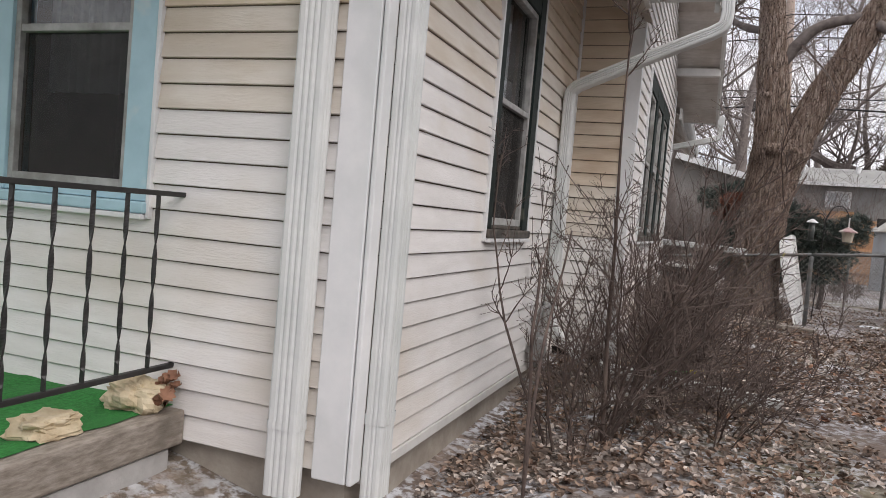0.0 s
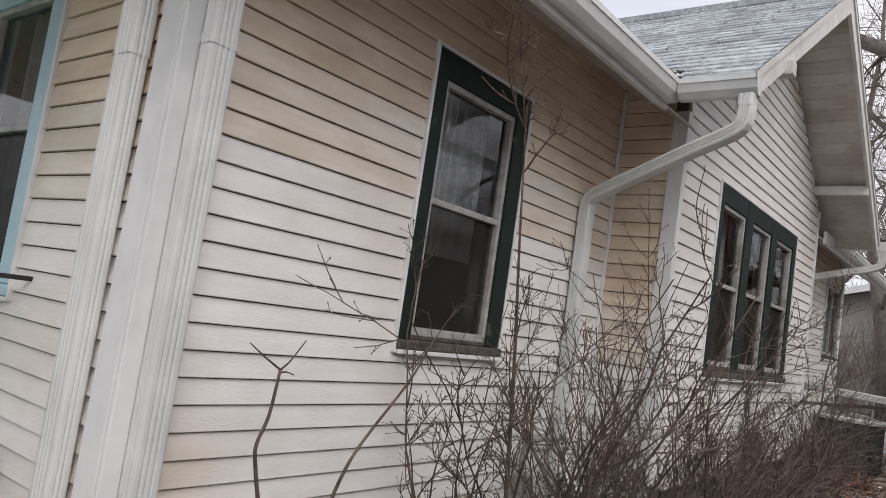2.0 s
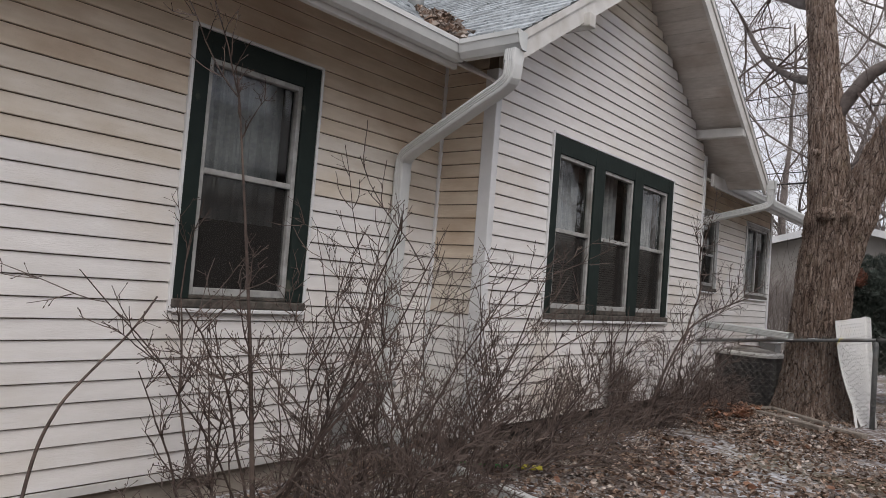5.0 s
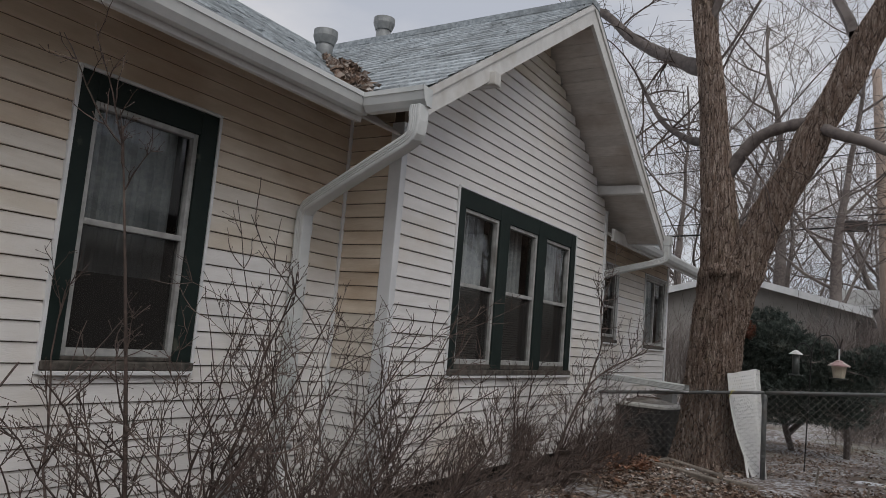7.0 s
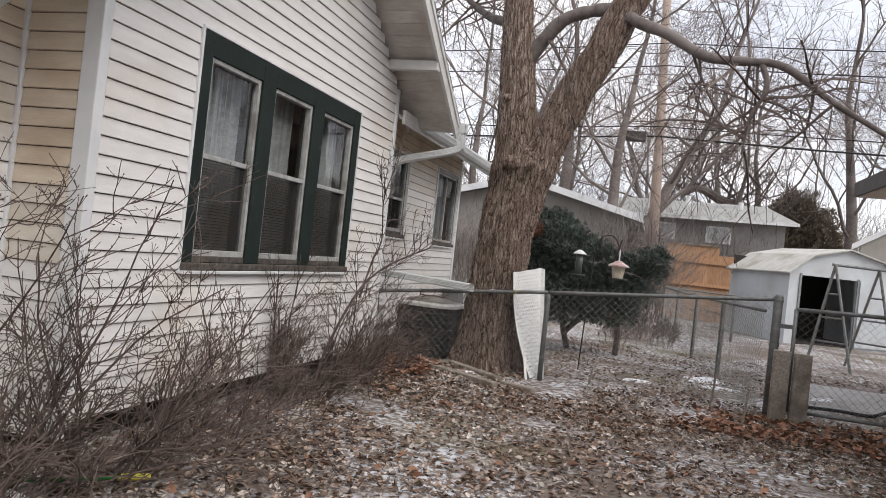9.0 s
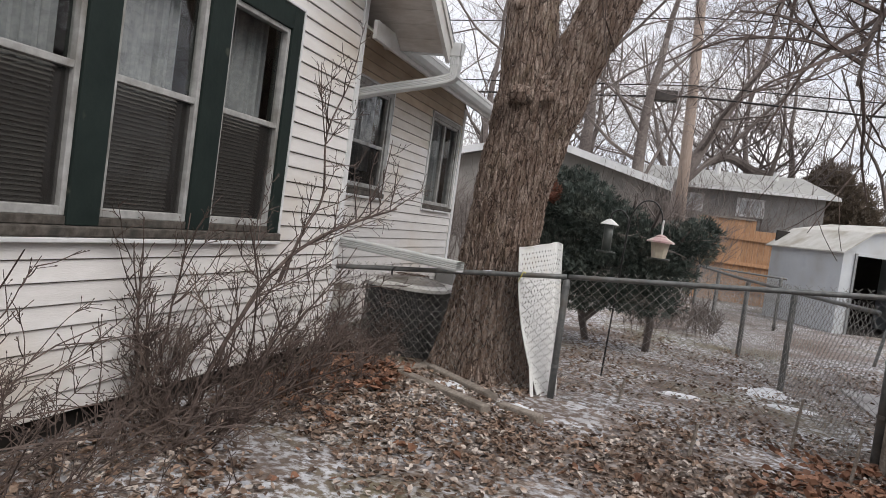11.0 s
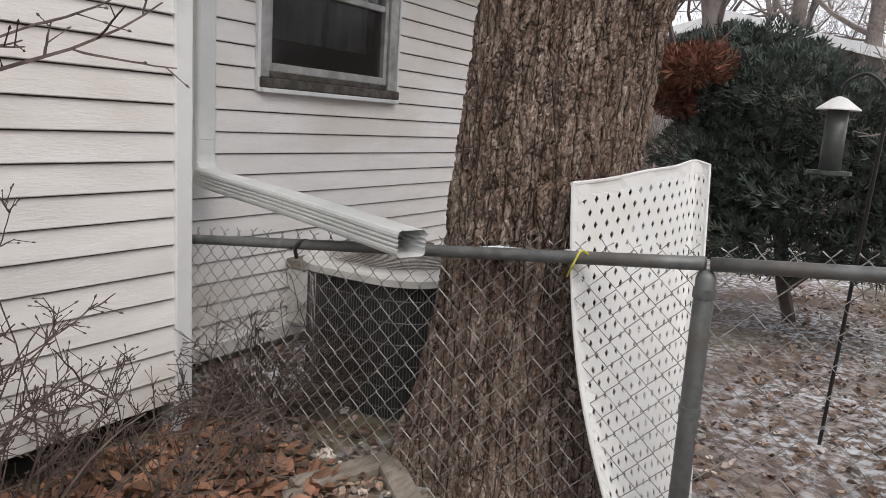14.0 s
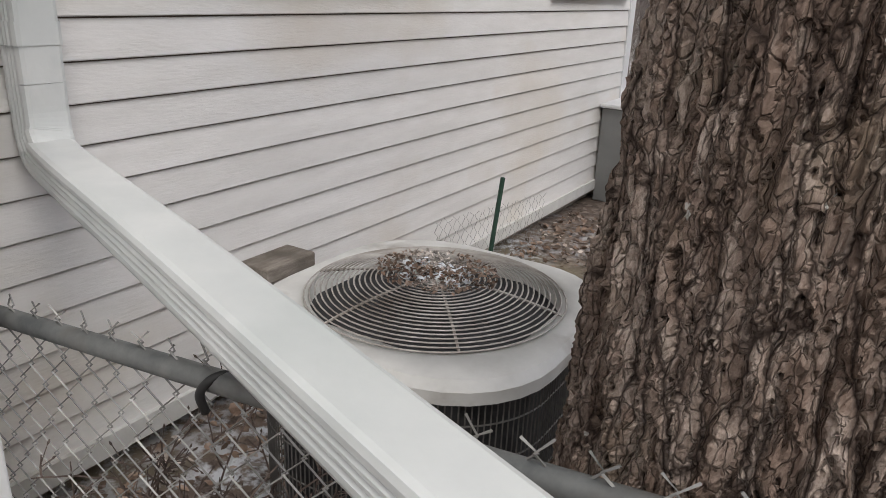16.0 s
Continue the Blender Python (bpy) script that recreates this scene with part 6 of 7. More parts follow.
# ---- bird feeders ----
hook = thing("shepherd_hook", "dark double shepherd hook pole in the yard", "hook")
FX, FY = 1.40, 12.30
part("pole", Shape().tube([(FX - 0.02, FY, -0.05), (FX + 0.03, FY, 1.35)], 0.008, 8), M_IRON, hook)
part("hook_arm", Shape().tube(smoothed([(FX + 0.03, FY, 1.34), (FX + 0.05, FY, 1.52), (FX + 0.13, FY, 1.65), (FX + 0.24, FY, 1.66), (FX + 0.31, FY, 1.57), (FX + 0.325, FY, 1.50), (FX + 0.345, FY, 1.52)], 6), 0.007, 8), M_IRON, hook, smooth=True)
part("hook_arm", Shape().tube(smoothed([(FX + 0.03, FY, 1.34), (FX + 0.02, FY, 1.48), (FX - 0.05, FY, 1.55), (FX - 0.12, FY, 1.52), (FX - 0.14, FY, 1.46)], 6), 0.007, 8), M_IRON, hook, smooth=True)
feeder = thing("bird_feeder", "hanging lantern bird feeder with faded pink roof", "bird feeder")
fx = FX + 0.335
part("hanger", Shape().tube([(fx, FY, 1.51), (fx, FY, 1.36)], 0.009, 8), M_LATT, feeder)
part("feeder_roof", Shape().tube([(fx, FY, 1.30), (fx, FY, 1.315), (fx, FY, 1.35), (fx, FY, 1.36), (fx, FY, 1.375)], [0.125, 0.122, 0.055, 0.05, 0.015], 8), M_FEEDER, feeder, "faded pink roof")
part("seed_body", Shape().tube([(fx, FY, 1.16), (fx, FY, 1.30)], [0.062, 0.085], 6), M_SEED, feeder, "cream translucent body")
part("tray", Shape().tube([(fx, FY, 1.145), (fx, FY, 1.16)], [0.10, 0.105], 12), M_TUBE, feeder)
tube_feeder = thing("tube_feeder", "hanging tube bird feeder with pale cap", "bird feeder")
tx = FX - 0.14
part("cap", Shape().tube([(tx, FY, 1.405), (tx, FY, 1.41), (tx, FY, 1.45), (tx, FY, 1.46)], [0.085, 0.083, 0.03, 0.008], 14), M_LATT, tube_feeder, "pale conical cap")
part("tube", Shape().tube([(tx, FY, 1.16), (tx, FY, 1.41)], 0.042, 14), M_TUBE, tube_feeder, smooth=True)
part("tray", Shape().tube([(tx, FY, 1.145), (tx, FY, 1.16)], 0.085, 14), M_TUBE, tube_feeder)
for x, y, h in ((2.80, 10.86, 0.36), (3.02, 10.2, 0.32), (2.1, 10.1, 0.22), (1.6, 11.2, 0.2)):
    solid("garden_stake", Shape().tube([(x, y, -0.03), (x + 0.03, y, h)], [0.012, 0.009], 6), M_TIMBER, "thin dark stake standing in the ground", "stake", "yard stakes")


# ---- juniper ----
def sprays(s, centre, radii, count, rng, size, up=0.3):
    """Small needle sprays filling an uneven lobe."""
    for k in range(count):
        d = Vector((rng.gauss(0, 1), rng.gauss(0, 1), rng.gauss(0, 1))).normalized()
        q = rng.random() ** 0.35
        wob = 1 + 0.35 * noise.noise(d * 2.1 + Vector(centre))
        p = Vector((centre[0] + d.x * radii[0] * q * wob, centre[1] + d.y * radii[1] * q * wob, centre[2] + d.z * radii[2] * q * wob))
        e = (d * 0.8 + Vector((rng.uniform(-0.6, 0.6), rng.uniform(-0.6, 0.6), rng.uniform(-0.2, 0.5) + up))).normalized()
        L = size * rng.uniform(0.6, 1.4)
        side = e.orthogonal()
        side.rotate(Matrix.Rotation(rng.uniform(0, 6.28), 3, e))
        w = side * L * 0.16
        for f in (-0.55, 0.0, 0.55):
            g = (e + side * f).normalized()
            i = len(s.v)
            s.v += [tuple(p - w * 0.4), tuple(p + g * L * 0.55 + w * 0.5), tuple(p + g * L), tuple(p + g * L * 0.55 - w * 0.5)]
            s.f.append((i, i + 1, i + 2, i + 3))


juniper = thing("juniper", "spreading dark green juniper with a dead russet side", "juniper")
rj = random.Random(41)
lobes = [((0.35, 14.6, 1.55), (0.45, 0.55, 0.28)), ((0.75, 14.4, 1.62), (0.50, 0.60, 0.25)), ((0.55, 14.3, 1.15), (0.60, 0.55, 0.28)), ((1.15, 14.3, 1.42), (0.50, 0.6, 0.26)),
         ((1.55, 14.2, 1.22), (0.50, 0.6, 0.26)), ((1.95, 14.3, 1.32), (0.40, 0.5, 0.22)), ((2.15, 14.4, 1.50), (0.22, 0.4, 0.14)), ((1.2, 14.1, 0.95), (0.65, 0.5, 0.25)),
         ((1.75, 14.1, 0.95), (0.42, 0.5, 0.2)), ((0.55, 14.3, 0.95), (0.45, 0.5, 0.22)), ((0.9, 14.0, 0.62), (0.55, 0.4, 0.2)), ((1.6, 14.0, 0.65), (0.45, 0.4, 0.2)), ((0.35, 14.2, 0.65), (0.4, 0.4, 0.22)), ((0.0, 14.9, 1.8), (0.4, 0.5, 0.22)), ((0.45, 15.0, 1.95), (0.45, 0.5, 0.18))]
for c, r in lobes:
    s = Shape()
    sprays(s, c, r, int(2100 * r[0] * r[2] / 0.13), rj, 0.062)
    tagged(part("foliage", s, M_JUNI, juniper), kind="stuff")
s = Shape()
sprays(s, (0.25, 13.95, 1.72), (0.26, 0.25, 0.12), 700, rj, 0.07)
sprays(s, (0.1, 14.1, 1.5), (0.16, 0.2, 0.10), 300, rj, 0.07)
tagged(part("dead_foliage", s, M_JUNI_DEAD, juniper, "dead russet foliage"), kind="stuff")
s = Shape()
for a, b in (((1.72, 14.4, -0.05), (1.60, 14.3, 0.9)), ((1.0, 14.6, -0.05), (0.9, 14.5, 1.2)), ((0.3, 14.5, 0.0), (0.15, 14.4, 1.5)), ((0.9, 14.6, 0.2), (1.5, 14.3, 1.1))):
    m = [(a[k] + b[k]) / 2 + rj.uniform(-0.1, 0.1) for k in range(3)]
    s.tube(smoothed([a, m, b], 5), 0.045, 8)
    branch_net(s, b, (rj.uniform(-1, 1), -0.4, 0.5), 0.03, 0.8, rj, 2, 0.3, 0, 5, 0.15, 0.004)
part("trunk", s, M_FARBARK, juniper, "twisted grey trunks")


# ---- beyond the yard ----
# metal shed with a gambrel roof and an open door
shed = thing("metal_shed", "pale grey metal garden shed with open doorway", "shed")
SH = Matrix.Translation((5.2, 21.8, 0)) @ Matrix.Rotation(radians(25), 4, "Z")


def placed(s, m):
    s.v = [tuple(m @ Vector(q)) for q in s.v]
    return s


W, D, HW = 2.9, 2.5, 1.72
door0, door1, doorh = 0.30, 1.75, 1.62
front = Shape()
front.box(0, door0, 0, 0.05, 0, HW).box(door1, W, 0, 0.05, 0, HW).box(door0, door1, 0, 0.05, doorh, HW)
front.prism([(0, HW), (W, HW), (W - 0.55, HW + 0.38), (W / 2, HW + 0.58), (0.55, HW + 0.38)], "y", 0.0, 0.05)
part("front_wall", placed(front, SH), M_SHED, shed)
part("side_wall", placed(Shape().box(0, 0.05, 0.05, D, 0, HW), SH), M_SHED, shed)
part("side_wall", placed(Shape().box(W - 0.05, W, 0.05, D, 0, HW), SH), M_SHED, shed)
# back and floor carry the shed's inner shade as near-black colour
part("back_wall", placed(Shape().box(0.05, W - 0.05, D - 0.05, D, 0, HW + 0.3), SH), M_UNLIT, shed)
part("floor_panel", placed(Shape().box(0.05, W - 0.05, 0.06, D - 0.05, 0.0, 0.03), SH), M_UNLIT, shed)
prof = [(-0.10, HW - 0.06), (0.52, HW + 0.40), (W / 2, HW + 0.62), (W - 0.52, HW + 0.40), (W + 0.10, HW - 0.06)]
for a, b in zip(prof, prof[1:]):
    r = Shape().hexa([(a[0], -0.12, a[1] - 0.03), (b[0], -0.12, b[1] - 0.03), (b[0], D + 0.1, b[1] - 0.03), (a[0], D + 0.1, a[1] - 0.03), (a[0], -0.12, a[1]), (b[0], -0.12, b[1]), (b[0], D + 0.1, b[1]), (a[0], D + 0.1, a[1])])
    part("roof_panel", placed(r, SH), M_SHEDROOF, shed)
for x in (door0 - 0.05, door1):
    part("door_jamb", placed(Shape().box(x, x + 0.05, -0.03, 0.0, 0, doorh + 0.04), SH), M_VENT, shed)
part("sliding_door", placed(Shape().box(door1 + 0.06, W - 0.04, -0.05, -0.02, 0.05, doorh), SH), M_SHED, shed)

# climbing frame beside the shed
frame_set = thing("swing_frame", "grey tubular A-frame swing set", "swing set")
for base, top in (((4.75, 16.8), (5.10, 17.0)), ((5.35, 16.4), (5.10, 17.0)), ((5.55, 17.7), (5.9, 17.5)), ((6.2, 17.2), (5.9, 17.5))):
    part("leg", Shape().tube([(*base, -0.02), (*top, 1.75)], 0.024, 8), M_GALV, frame_set)
part("top_bar", Shape().tube([(5.05, 16.98, 1.75), (6.0, 17.55, 1.75)], 0.024, 8), M_GALV, frame_set)
for z in (0.45, 0.85, 1.25):
    k = z / 1.75
    a, b = Vector((4.75, 16.8, 0)).lerp(Vector((5.10, 17.0, 0)), k), Vector((5.35, 16.4, 0)).lerp(Vector((5.10, 17.0, 0)), k)
    part("rung", Shape().tube([(a.x, a.y, z), (b.x, b.y, z)], 0.016, 6), M_GALV, frame_set)
    a, b = Vector((5.55, 17.7, 0)).lerp(Vector((5.9, 17.5, 0)), k), Vector((6.2, 17.2, 0)).lerp(Vector((5.9, 17.5, 0)), k)
    part("rung", Shape().tube([(a.x, a.y, z), (b.x, b.y, z)], 0.016, 6), M_GALV, frame_set)
solid("pavement", Shape().box(3.75, 6.5, 11.9, 14.0, -0.06, 0.03), M_CONC, "pale concrete path beyond the gate", "path", kind="structure")
solid("black_hose", Shape().tube(smoothed([(3.6, 11.6, 0.05), (4.1, 11.7, 0.05), (4.4, 11.6, 0.06), (4.6, 11.75, 0.10), (4.9, 11.9, 0.06)], 6), 0.018, 8), M_BLACK, "black hose lying across the concrete path", "hose", smooth=True)

# neighbour's house on the right, its eave over the drive
nb = thing("neighbour_house", "neighbour's house with dark eave and tan soffit", "house")
part("wall", Shape().box(5.25, 5.45, -6.0, 13.6, 0, 2.75), M_BEIGE, nb)
part("end_wall", Shape().box(5.45, 12.0, 13.4, 13.6, 0, 2.75), M_BEIGE, nb)
part("front_wall", Shape().box(5.45, 12.0, -6.0, -5.8, 0, 2.75), M_BEIGE, nb)
r = Shape().hexa([(4.62, -6.5, 2.62), (8.6, -6.5, 4.5), (8.6, 14.0, 4.5), (4.62, 14.0, 2.62), (4.62, -6.5, 2.74), (8.6, -6.5, 4.66), (8.6, 14.0, 4.66), (4.62, 14.0, 2.74)])
r.hexa([(8.6, -6.5, 4.5), (12.6, -6.5, 2.62), (12.6, 14.0, 2.62), (8.6, 14.0, 4.5), (8.6, -6.5, 4.66), (12.6, -6.5, 2.74), (12.6, 14.0, 2.74), (8.6, 14.0, 4.66)])
part("roof", r, M_ROOF, nb)
part("fascia", Shape().box(4.58, 4.618, -6.5, 14.0, 2.56, 2.75), M_DKTRIM, nb, "dark brown fascia")
part("rake_board", Shape().hexa([(4.58, 14.0, 2.56), (4.58, 14.03, 2.56), (8.6, 14.03, 4.45), (8.6, 14.0, 4.45), (4.58, 14.0, 2.75), (4.58, 14.03, 2.75), (8.6, 14.03, 4.68), (8.6, 14.0, 4.68)]), M_DKTRIM, nb)
part("soffit", Shape().box(4.62, 5.25, -6.4, 13.98, 2.555, 2.575), M_TAN, nb, "tan boarded soffit")

# house at the far end, its low roof turned to the yard
fh = thing("far_house", "grey single-storey house with pale roof and white windows", "house")
part("wall", Shape().box(0.8, 6.9, 34.0, 34.3, 0, 3.75), M_HOUSE, fh)
part("side_wall", Shape().box(6.7, 6.9, 34.3, 42.0, 0, 3.75), M_HOUSE, fh)
r = Shape().hexa([(0.3, 33.6, 3.58), (7.3, 33.6, 3.66), (6.5, 37.0, 4.55), (0.3, 37.0, 4.5), (0.3, 33.6, 3.68), (7.3, 33.6, 3.76), (6.5, 37.0, 4.65), (0.3, 37.0, 4.6)])
part("roof", r, M_ROOF, fh)
part("gutter", Shape().hexa([(0.3, 33.5, 3.56), (7.3, 33.5, 3.64), (7.3, 33.62, 3.64), (0.3, 33.62, 3.56), (0.3, 33.5, 3.68), (7.3, 33.5, 3.76), (7.3, 33.62, 3.76), (0.3, 33.62, 3.68)]), M_TRIM, fh)
for x0 in (1.9, 4.0):
    wv = part("window", Shape().box(x0, x0 + 0.95, 33.93, 33.99, 2.75, 3.42), M_TRIM, fh, "white framed window")
    for k in (0, 1):
        part("pane", Shape().box(x0 + 0.10 + 0.40 * k, x0 + 0.44 + 0.40 * k, 33.91, 33.928, 2.84, 3.33), M_SHED, wv)
for x, y, z, h in ((3.3, 36.3, 4.2, 0.6), (5.4, 36.0, 4.15, 0.5)):
    part("vent_pipe", Shape().tube([(x, y, z), (x, y, z + h)], 0.10, 10), M_TRIM, fh)

gar = thing("far_garage", "beige garage with a low gabled roof", "garage")
g = Shape().prism([(-5.6, 0), (1.3, 0), (1.3, 2.90), (-1.96, 3.74), (-5.6, 2.8)], "y", 26.0, 26.2)
part("wall", g, M_BEIGE, gar)
part("roof", Shape().hexa([(-1.96, 25.5, 3.76), (1.7, 25.5, 2.80), (1.7, 34, 2.80), (-1.96, 34, 3.76), (-1.96, 25.5, 3.88), (1.7, 25.5, 2.92), (1.7, 34, 2.92), (-1.96, 34, 3.88)]), M_ROOF, gar)
part("roof", Shape().hexa([(-5.9, 25.5, 2.74), (-1.96, 25.5, 3.76), (-1.96, 34, 3.76), (-5.9, 34, 2.74), (-5.9, 25.5, 2.86), (-1.96, 25.5, 3.88), (-1.96, 34, 3.88), (-5.9, 34, 2.86)]), M_ROOF, gar)
part("rake_board", Shape().hexa([(-1.96, 25.44, 3.70), (1.72, 25.44, 2.74), (1.72, 25.49, 2.74), (-1.96, 25.49, 3.70), (-1.96, 25.44, 3.90), (1.72, 25.44, 2.94), (1.72, 25.49, 2.94), (-1.96, 25.49, 3.90)]), M_TRIM, gar)
part("rake_board", Shape().hexa([(-5.9, 25.44, 2.68), (-1.96, 25.44, 3.70), (-1.96, 25.49, 3.70), (-5.9, 25.49, 2.68), (-5.9, 25.44, 2.88), (-1.96, 25.44, 3.90), (-1.96, 25.49, 3.90), (-5.9, 25.49, 2.88)]), M_TRIM, gar)
far_wall = thing("end_house", "pale house with a white gable behind the fence", "house")
part("wall", Shape().prism([(9.3, 0), (15, 0), (15, 3.0), (12.0, 4.9), (9.3, 3.2)], "y", 33.0, 33.2), M_BEIGE, far_wall)
part("rake_board", Shape().hexa([(9.0, 32.9, 2.95), (12.0, 32.9, 4.85), (12.0, 32.97, 4.85), (9.0, 32.97, 2.95), (9.0, 32.9, 3.15), (12.0, 32.9, 5.05), (12.0, 32.97, 5.05), (9.0, 32.97, 3.15)]), M_TRIM, far_wall)

# cedar fence, board by board
cedar = thing("cedar_fence", "new orange cedar privacy fence", "fence")
plank = Shape().bevelled(-0.068, 0.068, -0.01, 0.01, 0, 1.0, 0.004).mesh("plank", M_CEDAR)
x = 2.55
rp = random.Random(13)
while x < 12.5:
    b = new("plank", plank)
    b.parent = cedar
    h = 2.28 + 0.03 * rp.random() - (0.25 if x > 4.0 else 0.0)
    b.matrix_basis = Matrix.Translation((x, 27.0, 0)) @ Matrix.Diagonal((1, 1, h, 1))
    x += 0.142
for z in (0.35, 1.05, 1.75):
    part("rail", Shape().box(2.5, 12.5, 26.93, 26.985, z, z + 0.09), M_CEDAR, cedar)
part("cap_rail", Shape().box(2.5, 4.0, 26.93, 27.06, 2.30, 2.34), M_TIMBER, cedar)

# utility pole and lines
pole = thing("utility_pole", "tall weathered wooden utility pole", "utility pole")
part("pole", Shape().tube([(2.12, 30, -0.3), (1.9, 30, 6), (1.62, 30, 11.5)], [0.20, 0.17, 0.14], 14), M_POLE, pole, smooth=True)
part("transformer_box", Shape().bevelled(0.75, 1.45, 29.5, 29.8, 5.85, 6.2, 0.03), M_DKTRIM, pole)
for z, sag, r in ((6.1, 0.35, 0.035), (6.45, 0.3, 0.02), (8.6, 0.4, 0.02), (9.4, 0.4, 0.02)):
    for x1 in (-24, 26):
        pts = [(1.9 + (x1 - 1.9) * k / 10, 29.8 - (4 if x1 > 0 else 0) * k / 10, z - sag * math.sin(math.pi * k / 10) * 1.5) for k in range(11)]
        solid("power_line", Shape().tube(pts, r, 5), M_BLACK, "dark overhead cable sagging between poles", "cable", "overhead cables")


# ---- bare trees ----
def bare_tree(seed, height, r, depth=4, spread=0.75, lean=(0, 0), forks=2, low=0.35):
    rng = random.Random(seed)
    trunk, crown = Shape(), Shape()
    n = 10
    pts, rad = [], []
    p, d = Vector((0, 0, -0.2)), Vector((lean[0], lean[1], 1)).normalized()
    for k in range(n + 1):
        pts.append(p.copy())
        rad.append(r * (1.15 - 0.75 * k / n) if k else r * 1.35)
        d = (d + Vector((rng.uniform(-1, 1), rng.uniform(-1, 1), 0.3)) * 0.09).normalized()
        p = p + d * (height * 0.62 / n)
    trunk.tube(pts, rad, 10, cap=True)
    for k in range(forks + 4):
        i = int(n * (low + (1 - low) * (k + 0.5) / (forks + 4)))
        a = rng.uniform(0, 6.28)
        branch_net(crown, pts[i], (math.cos(a), math.sin(a), rng.uniform(0.4, 1.1)), rad[i] * rng.uniform(0.26, 0.42), height * rng.uniform(0.28, 0.45), rng, depth, 0.34, 0.05, 5, 0.5, 0.005, 3, spread)
    branch_net(crown, pts[-1], (lean[0], lean[1], 1), rad[-1], height * 0.4, rng, depth, 0.22, 0.05, 5, 0.5, 0.006, 3, spread)
    t = thing("bare_tree", "bare grey-brown deciduous tree beyond the yard", "tree", "bare background trees")
    part("trunk", trunk, M_FARBARK, t, smooth=True)
    tagged(part("crown", crown, M_FARBARK, t), kind="stuff")
    return t


kinds = [bare_tree(51, 13, 0.24), bare_tree(52, 15, 0.28, lean=(0.25, 0)), bare_tree(53, 12, 0.20, spread=0.9), bare_tree(54, 16, 0.30, lean=(-0.12, 0.05), low=0.45)]
# last six spots: unseen trees added to block sky light and fill reflections
spots = [(0.9, 29.0, 0, 0.3), (1.0, 31.5, 1, 1.2), (5.3, 42.0, 2, 0.0), (7.2, 44.0, 0, 2.0), (-1.8, 34.0, 3, 0.5), (-4.5, 30.0, 2, 1.4), (3.6, 48.0, 1, 3.0), (10.5, 40.0, 3, 2.2), (14.0, 46.0, 0, 4.0),
         (-3.0, 44.0, 0, 5.0), (-8.0, 38.0, 1, 0.9), (-1.2, 22.5, 2, 2.8), (12.5, 30.0, 1, 1.9), (18.0, 34.0, 2, 3.3), (6.0, 55.0, 3, 1.1), (1.5, 58.0, 0, 2.5), (-6.0, 54.0, 3, 4.4), (12.0, 58.0, 2, 0.6), (9.0, -9.0, 1, 3.6), (14.5, 3.0, 3, 1.0), (15.5, 12.0, 0, 4.9), (3.0, -13.0, 2, 2.4), (-4.0, -12.0, 3, 0.2), (15.0, 20.0, 2, 0.7)]
used = set()
for x, y, k, a in spots:
    m = pose(x, y, 0, 0, 0, math.degrees(a))
    if k not in used:
        used.add(k)
        kinds[k].matrix_basis = m
    else:
        copy_thing(kinds[k], m)
# the heavy low limb behind the far roof
s = Shape()
rb = random.Random(61)
c = smoothed([(7.2, 44, 4.6), (6.3, 43.5, 5.2), (5.2, 43.0, 5.4), (4.0, 42.5, 5.9), (3.1, 42, 5.5)], 5)
s.tube(c, [0.30 - 0.12 * k / len(c) for k in range(len(c))], 9)
for k in range(14):
    branch_net(s, c[rb.randrange(len(c))], (rb.uniform(-1, 1), -0.3, rb.uniform(0.2, 1)), 0.07, 2.5, rb, 3, 0.3, 0.05, 4, 0.4, 0.012)
solid("low_limb", s, M_FARBARK, "heavy low bare limb behind the far roof", "branch", smooth=False)

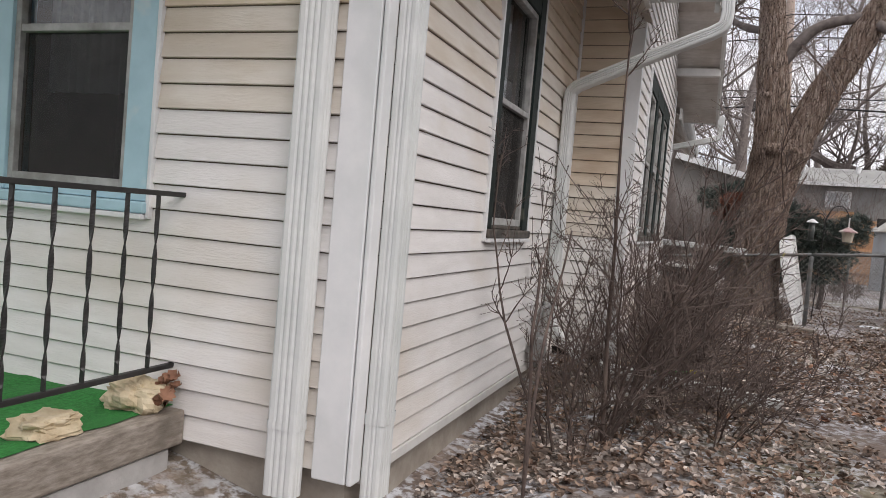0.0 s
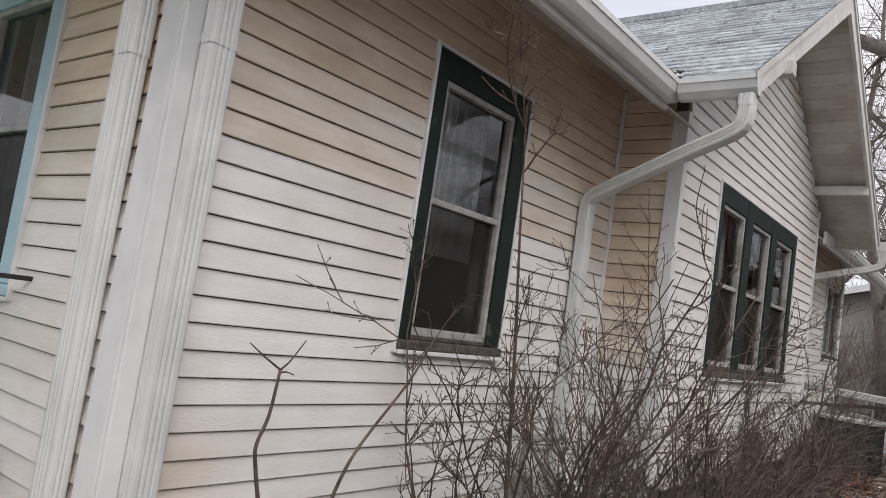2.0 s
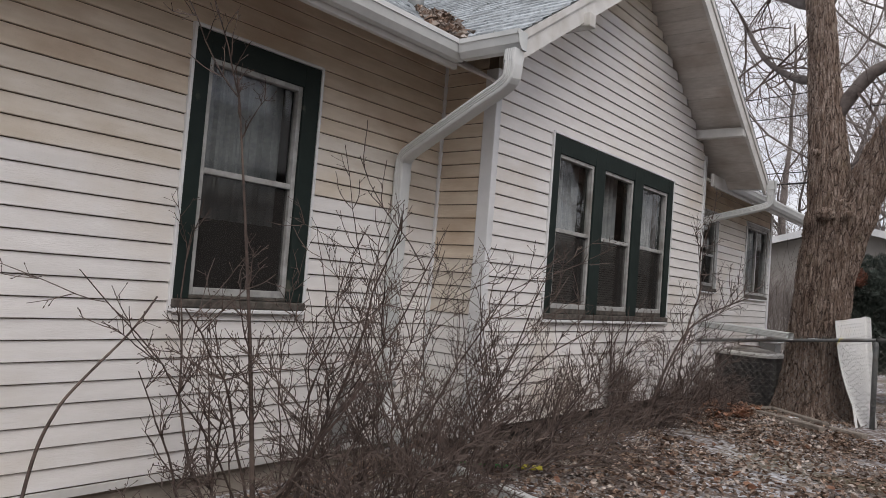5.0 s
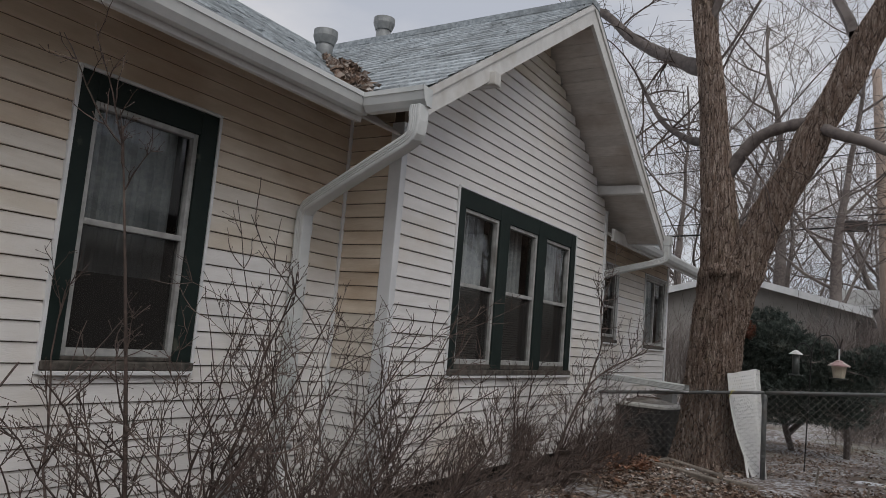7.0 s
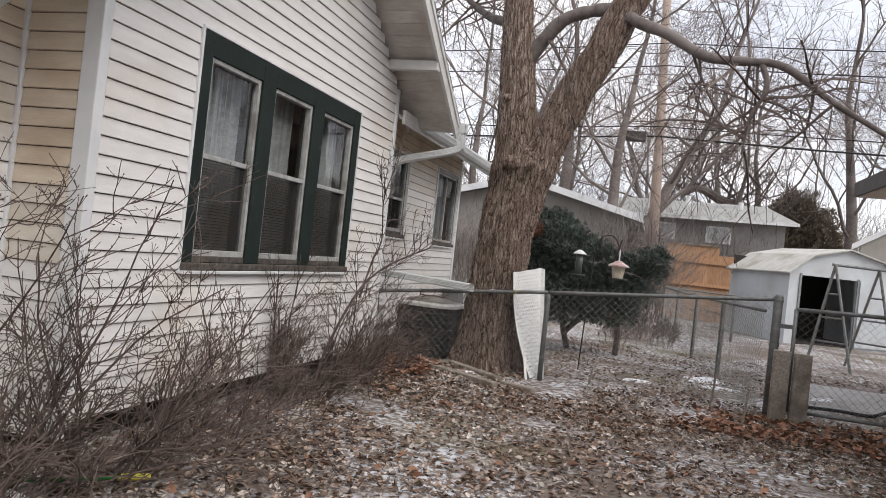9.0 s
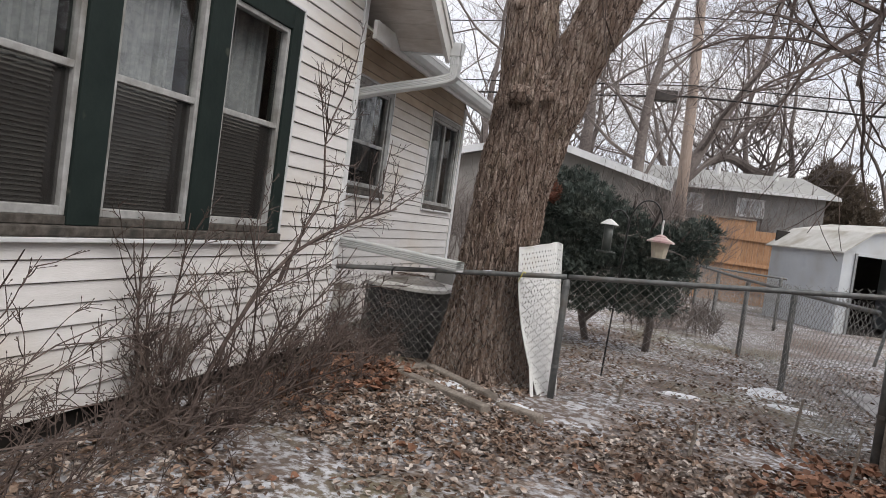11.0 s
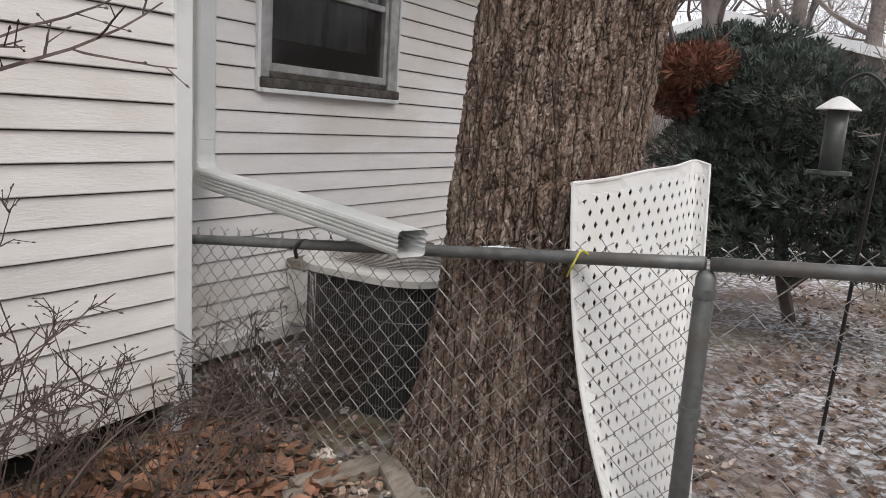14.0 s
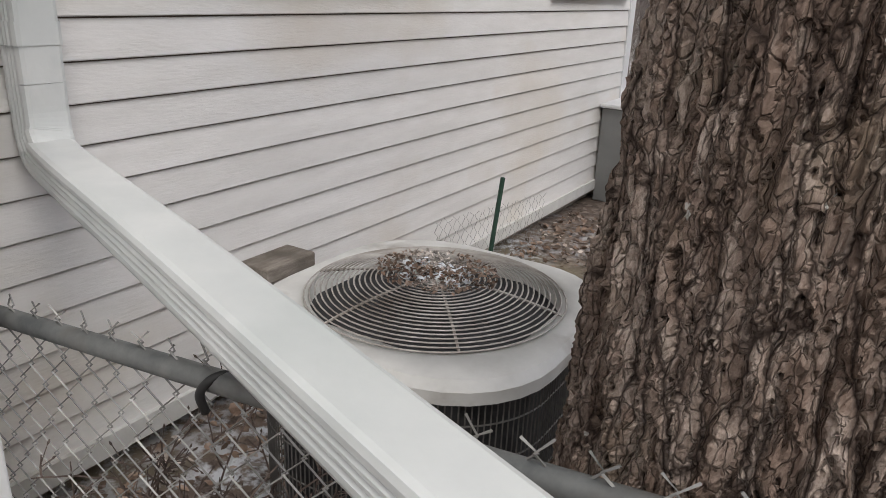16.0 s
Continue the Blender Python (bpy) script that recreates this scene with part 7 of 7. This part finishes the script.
# brush and thickets at the yard's end
rb = random.Random(71)
for cx, cy, wx, wy, count, h in ((-0.3, 22.8, 1.6, 1.0, 150, 2.6), (1.6, 24.2, 1.0, 0.8, 110, 2.8), (2.0, 17.0, 0.6, 1.2, 90, 0.6), (-2.8, 20.0, 1.2, 1.5, 110, 2.4), (1.0, 33, 5.0, 1.5, 160, 4.0), (9.5, 50, 8, 2, 170, 6.0), (-9, 48, 9, 2, 170, 7.0)):
    s = Shape()
    for k in range(count):
        b = (cx + wx * rb.uniform(-1, 1), cy + wy * rb.uniform(-1, 1), 0)
        branch_net(s, b, (rb.uniform(-0.3, 0.3), rb.uniform(-0.3, 0.3), 1), 0.006 * h, h * rb.uniform(0.5, 0.8), rb, 2, 0.3, 0.05, 4, 0.3, 0.0035 * max(1, h / 2.5), 3, 0.6)
    solid("brush_thicket", s, M_FARBARK, "tangled leafless brush behind the yard", "brush", "background brush", kind="stuff")
hedge = thing("conifer_hedge", "large rounded brown-green conifer behind the roofs", "conifer")
s = Shape()
for c, r in (((9.3, 45, 3.2), (1.9, 1.6, 3.1)), ((8.2, 45, 2.8), (1.4, 1.4, 2.8)), ((10.4, 45, 2.4), (1.2, 1.3, 2.6)), ((9.0, 45, 4.8), (1.2, 1.2, 1.5))):
    sprays(s, c, r, 2600, rb, 0.28, 0.5)
tagged(part("foliage", s, M_HEDGE, hedge), kind="stuff")
part("trunk", Shape().tube([(9.2, 45, -0.1), (9.2, 45, 4)], 0.2, 8), M_FARBARK, hedge)
# added house behind the walker, never in view
bh = thing("street_house", "plain pale house added out of view behind the walker", "house")
part("wall", Shape().box(-9, 4, -24.2, -24, 0, 3.2), M_BEIGE, bh)
part("roof", Shape().hexa([(-9.5, -23.5, 3.1), (4.5, -23.5, 3.1), (4.5, -28, 5.2), (-9.5, -28, 5.2), (-9.5, -23.5, 3.22), (4.5, -23.5, 3.22), (4.5, -28, 5.32), (-9.5, -28, 5.32)]), M_ROOF, bh)


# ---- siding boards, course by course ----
# yellow: height where yellowing and the painted eave shade set in
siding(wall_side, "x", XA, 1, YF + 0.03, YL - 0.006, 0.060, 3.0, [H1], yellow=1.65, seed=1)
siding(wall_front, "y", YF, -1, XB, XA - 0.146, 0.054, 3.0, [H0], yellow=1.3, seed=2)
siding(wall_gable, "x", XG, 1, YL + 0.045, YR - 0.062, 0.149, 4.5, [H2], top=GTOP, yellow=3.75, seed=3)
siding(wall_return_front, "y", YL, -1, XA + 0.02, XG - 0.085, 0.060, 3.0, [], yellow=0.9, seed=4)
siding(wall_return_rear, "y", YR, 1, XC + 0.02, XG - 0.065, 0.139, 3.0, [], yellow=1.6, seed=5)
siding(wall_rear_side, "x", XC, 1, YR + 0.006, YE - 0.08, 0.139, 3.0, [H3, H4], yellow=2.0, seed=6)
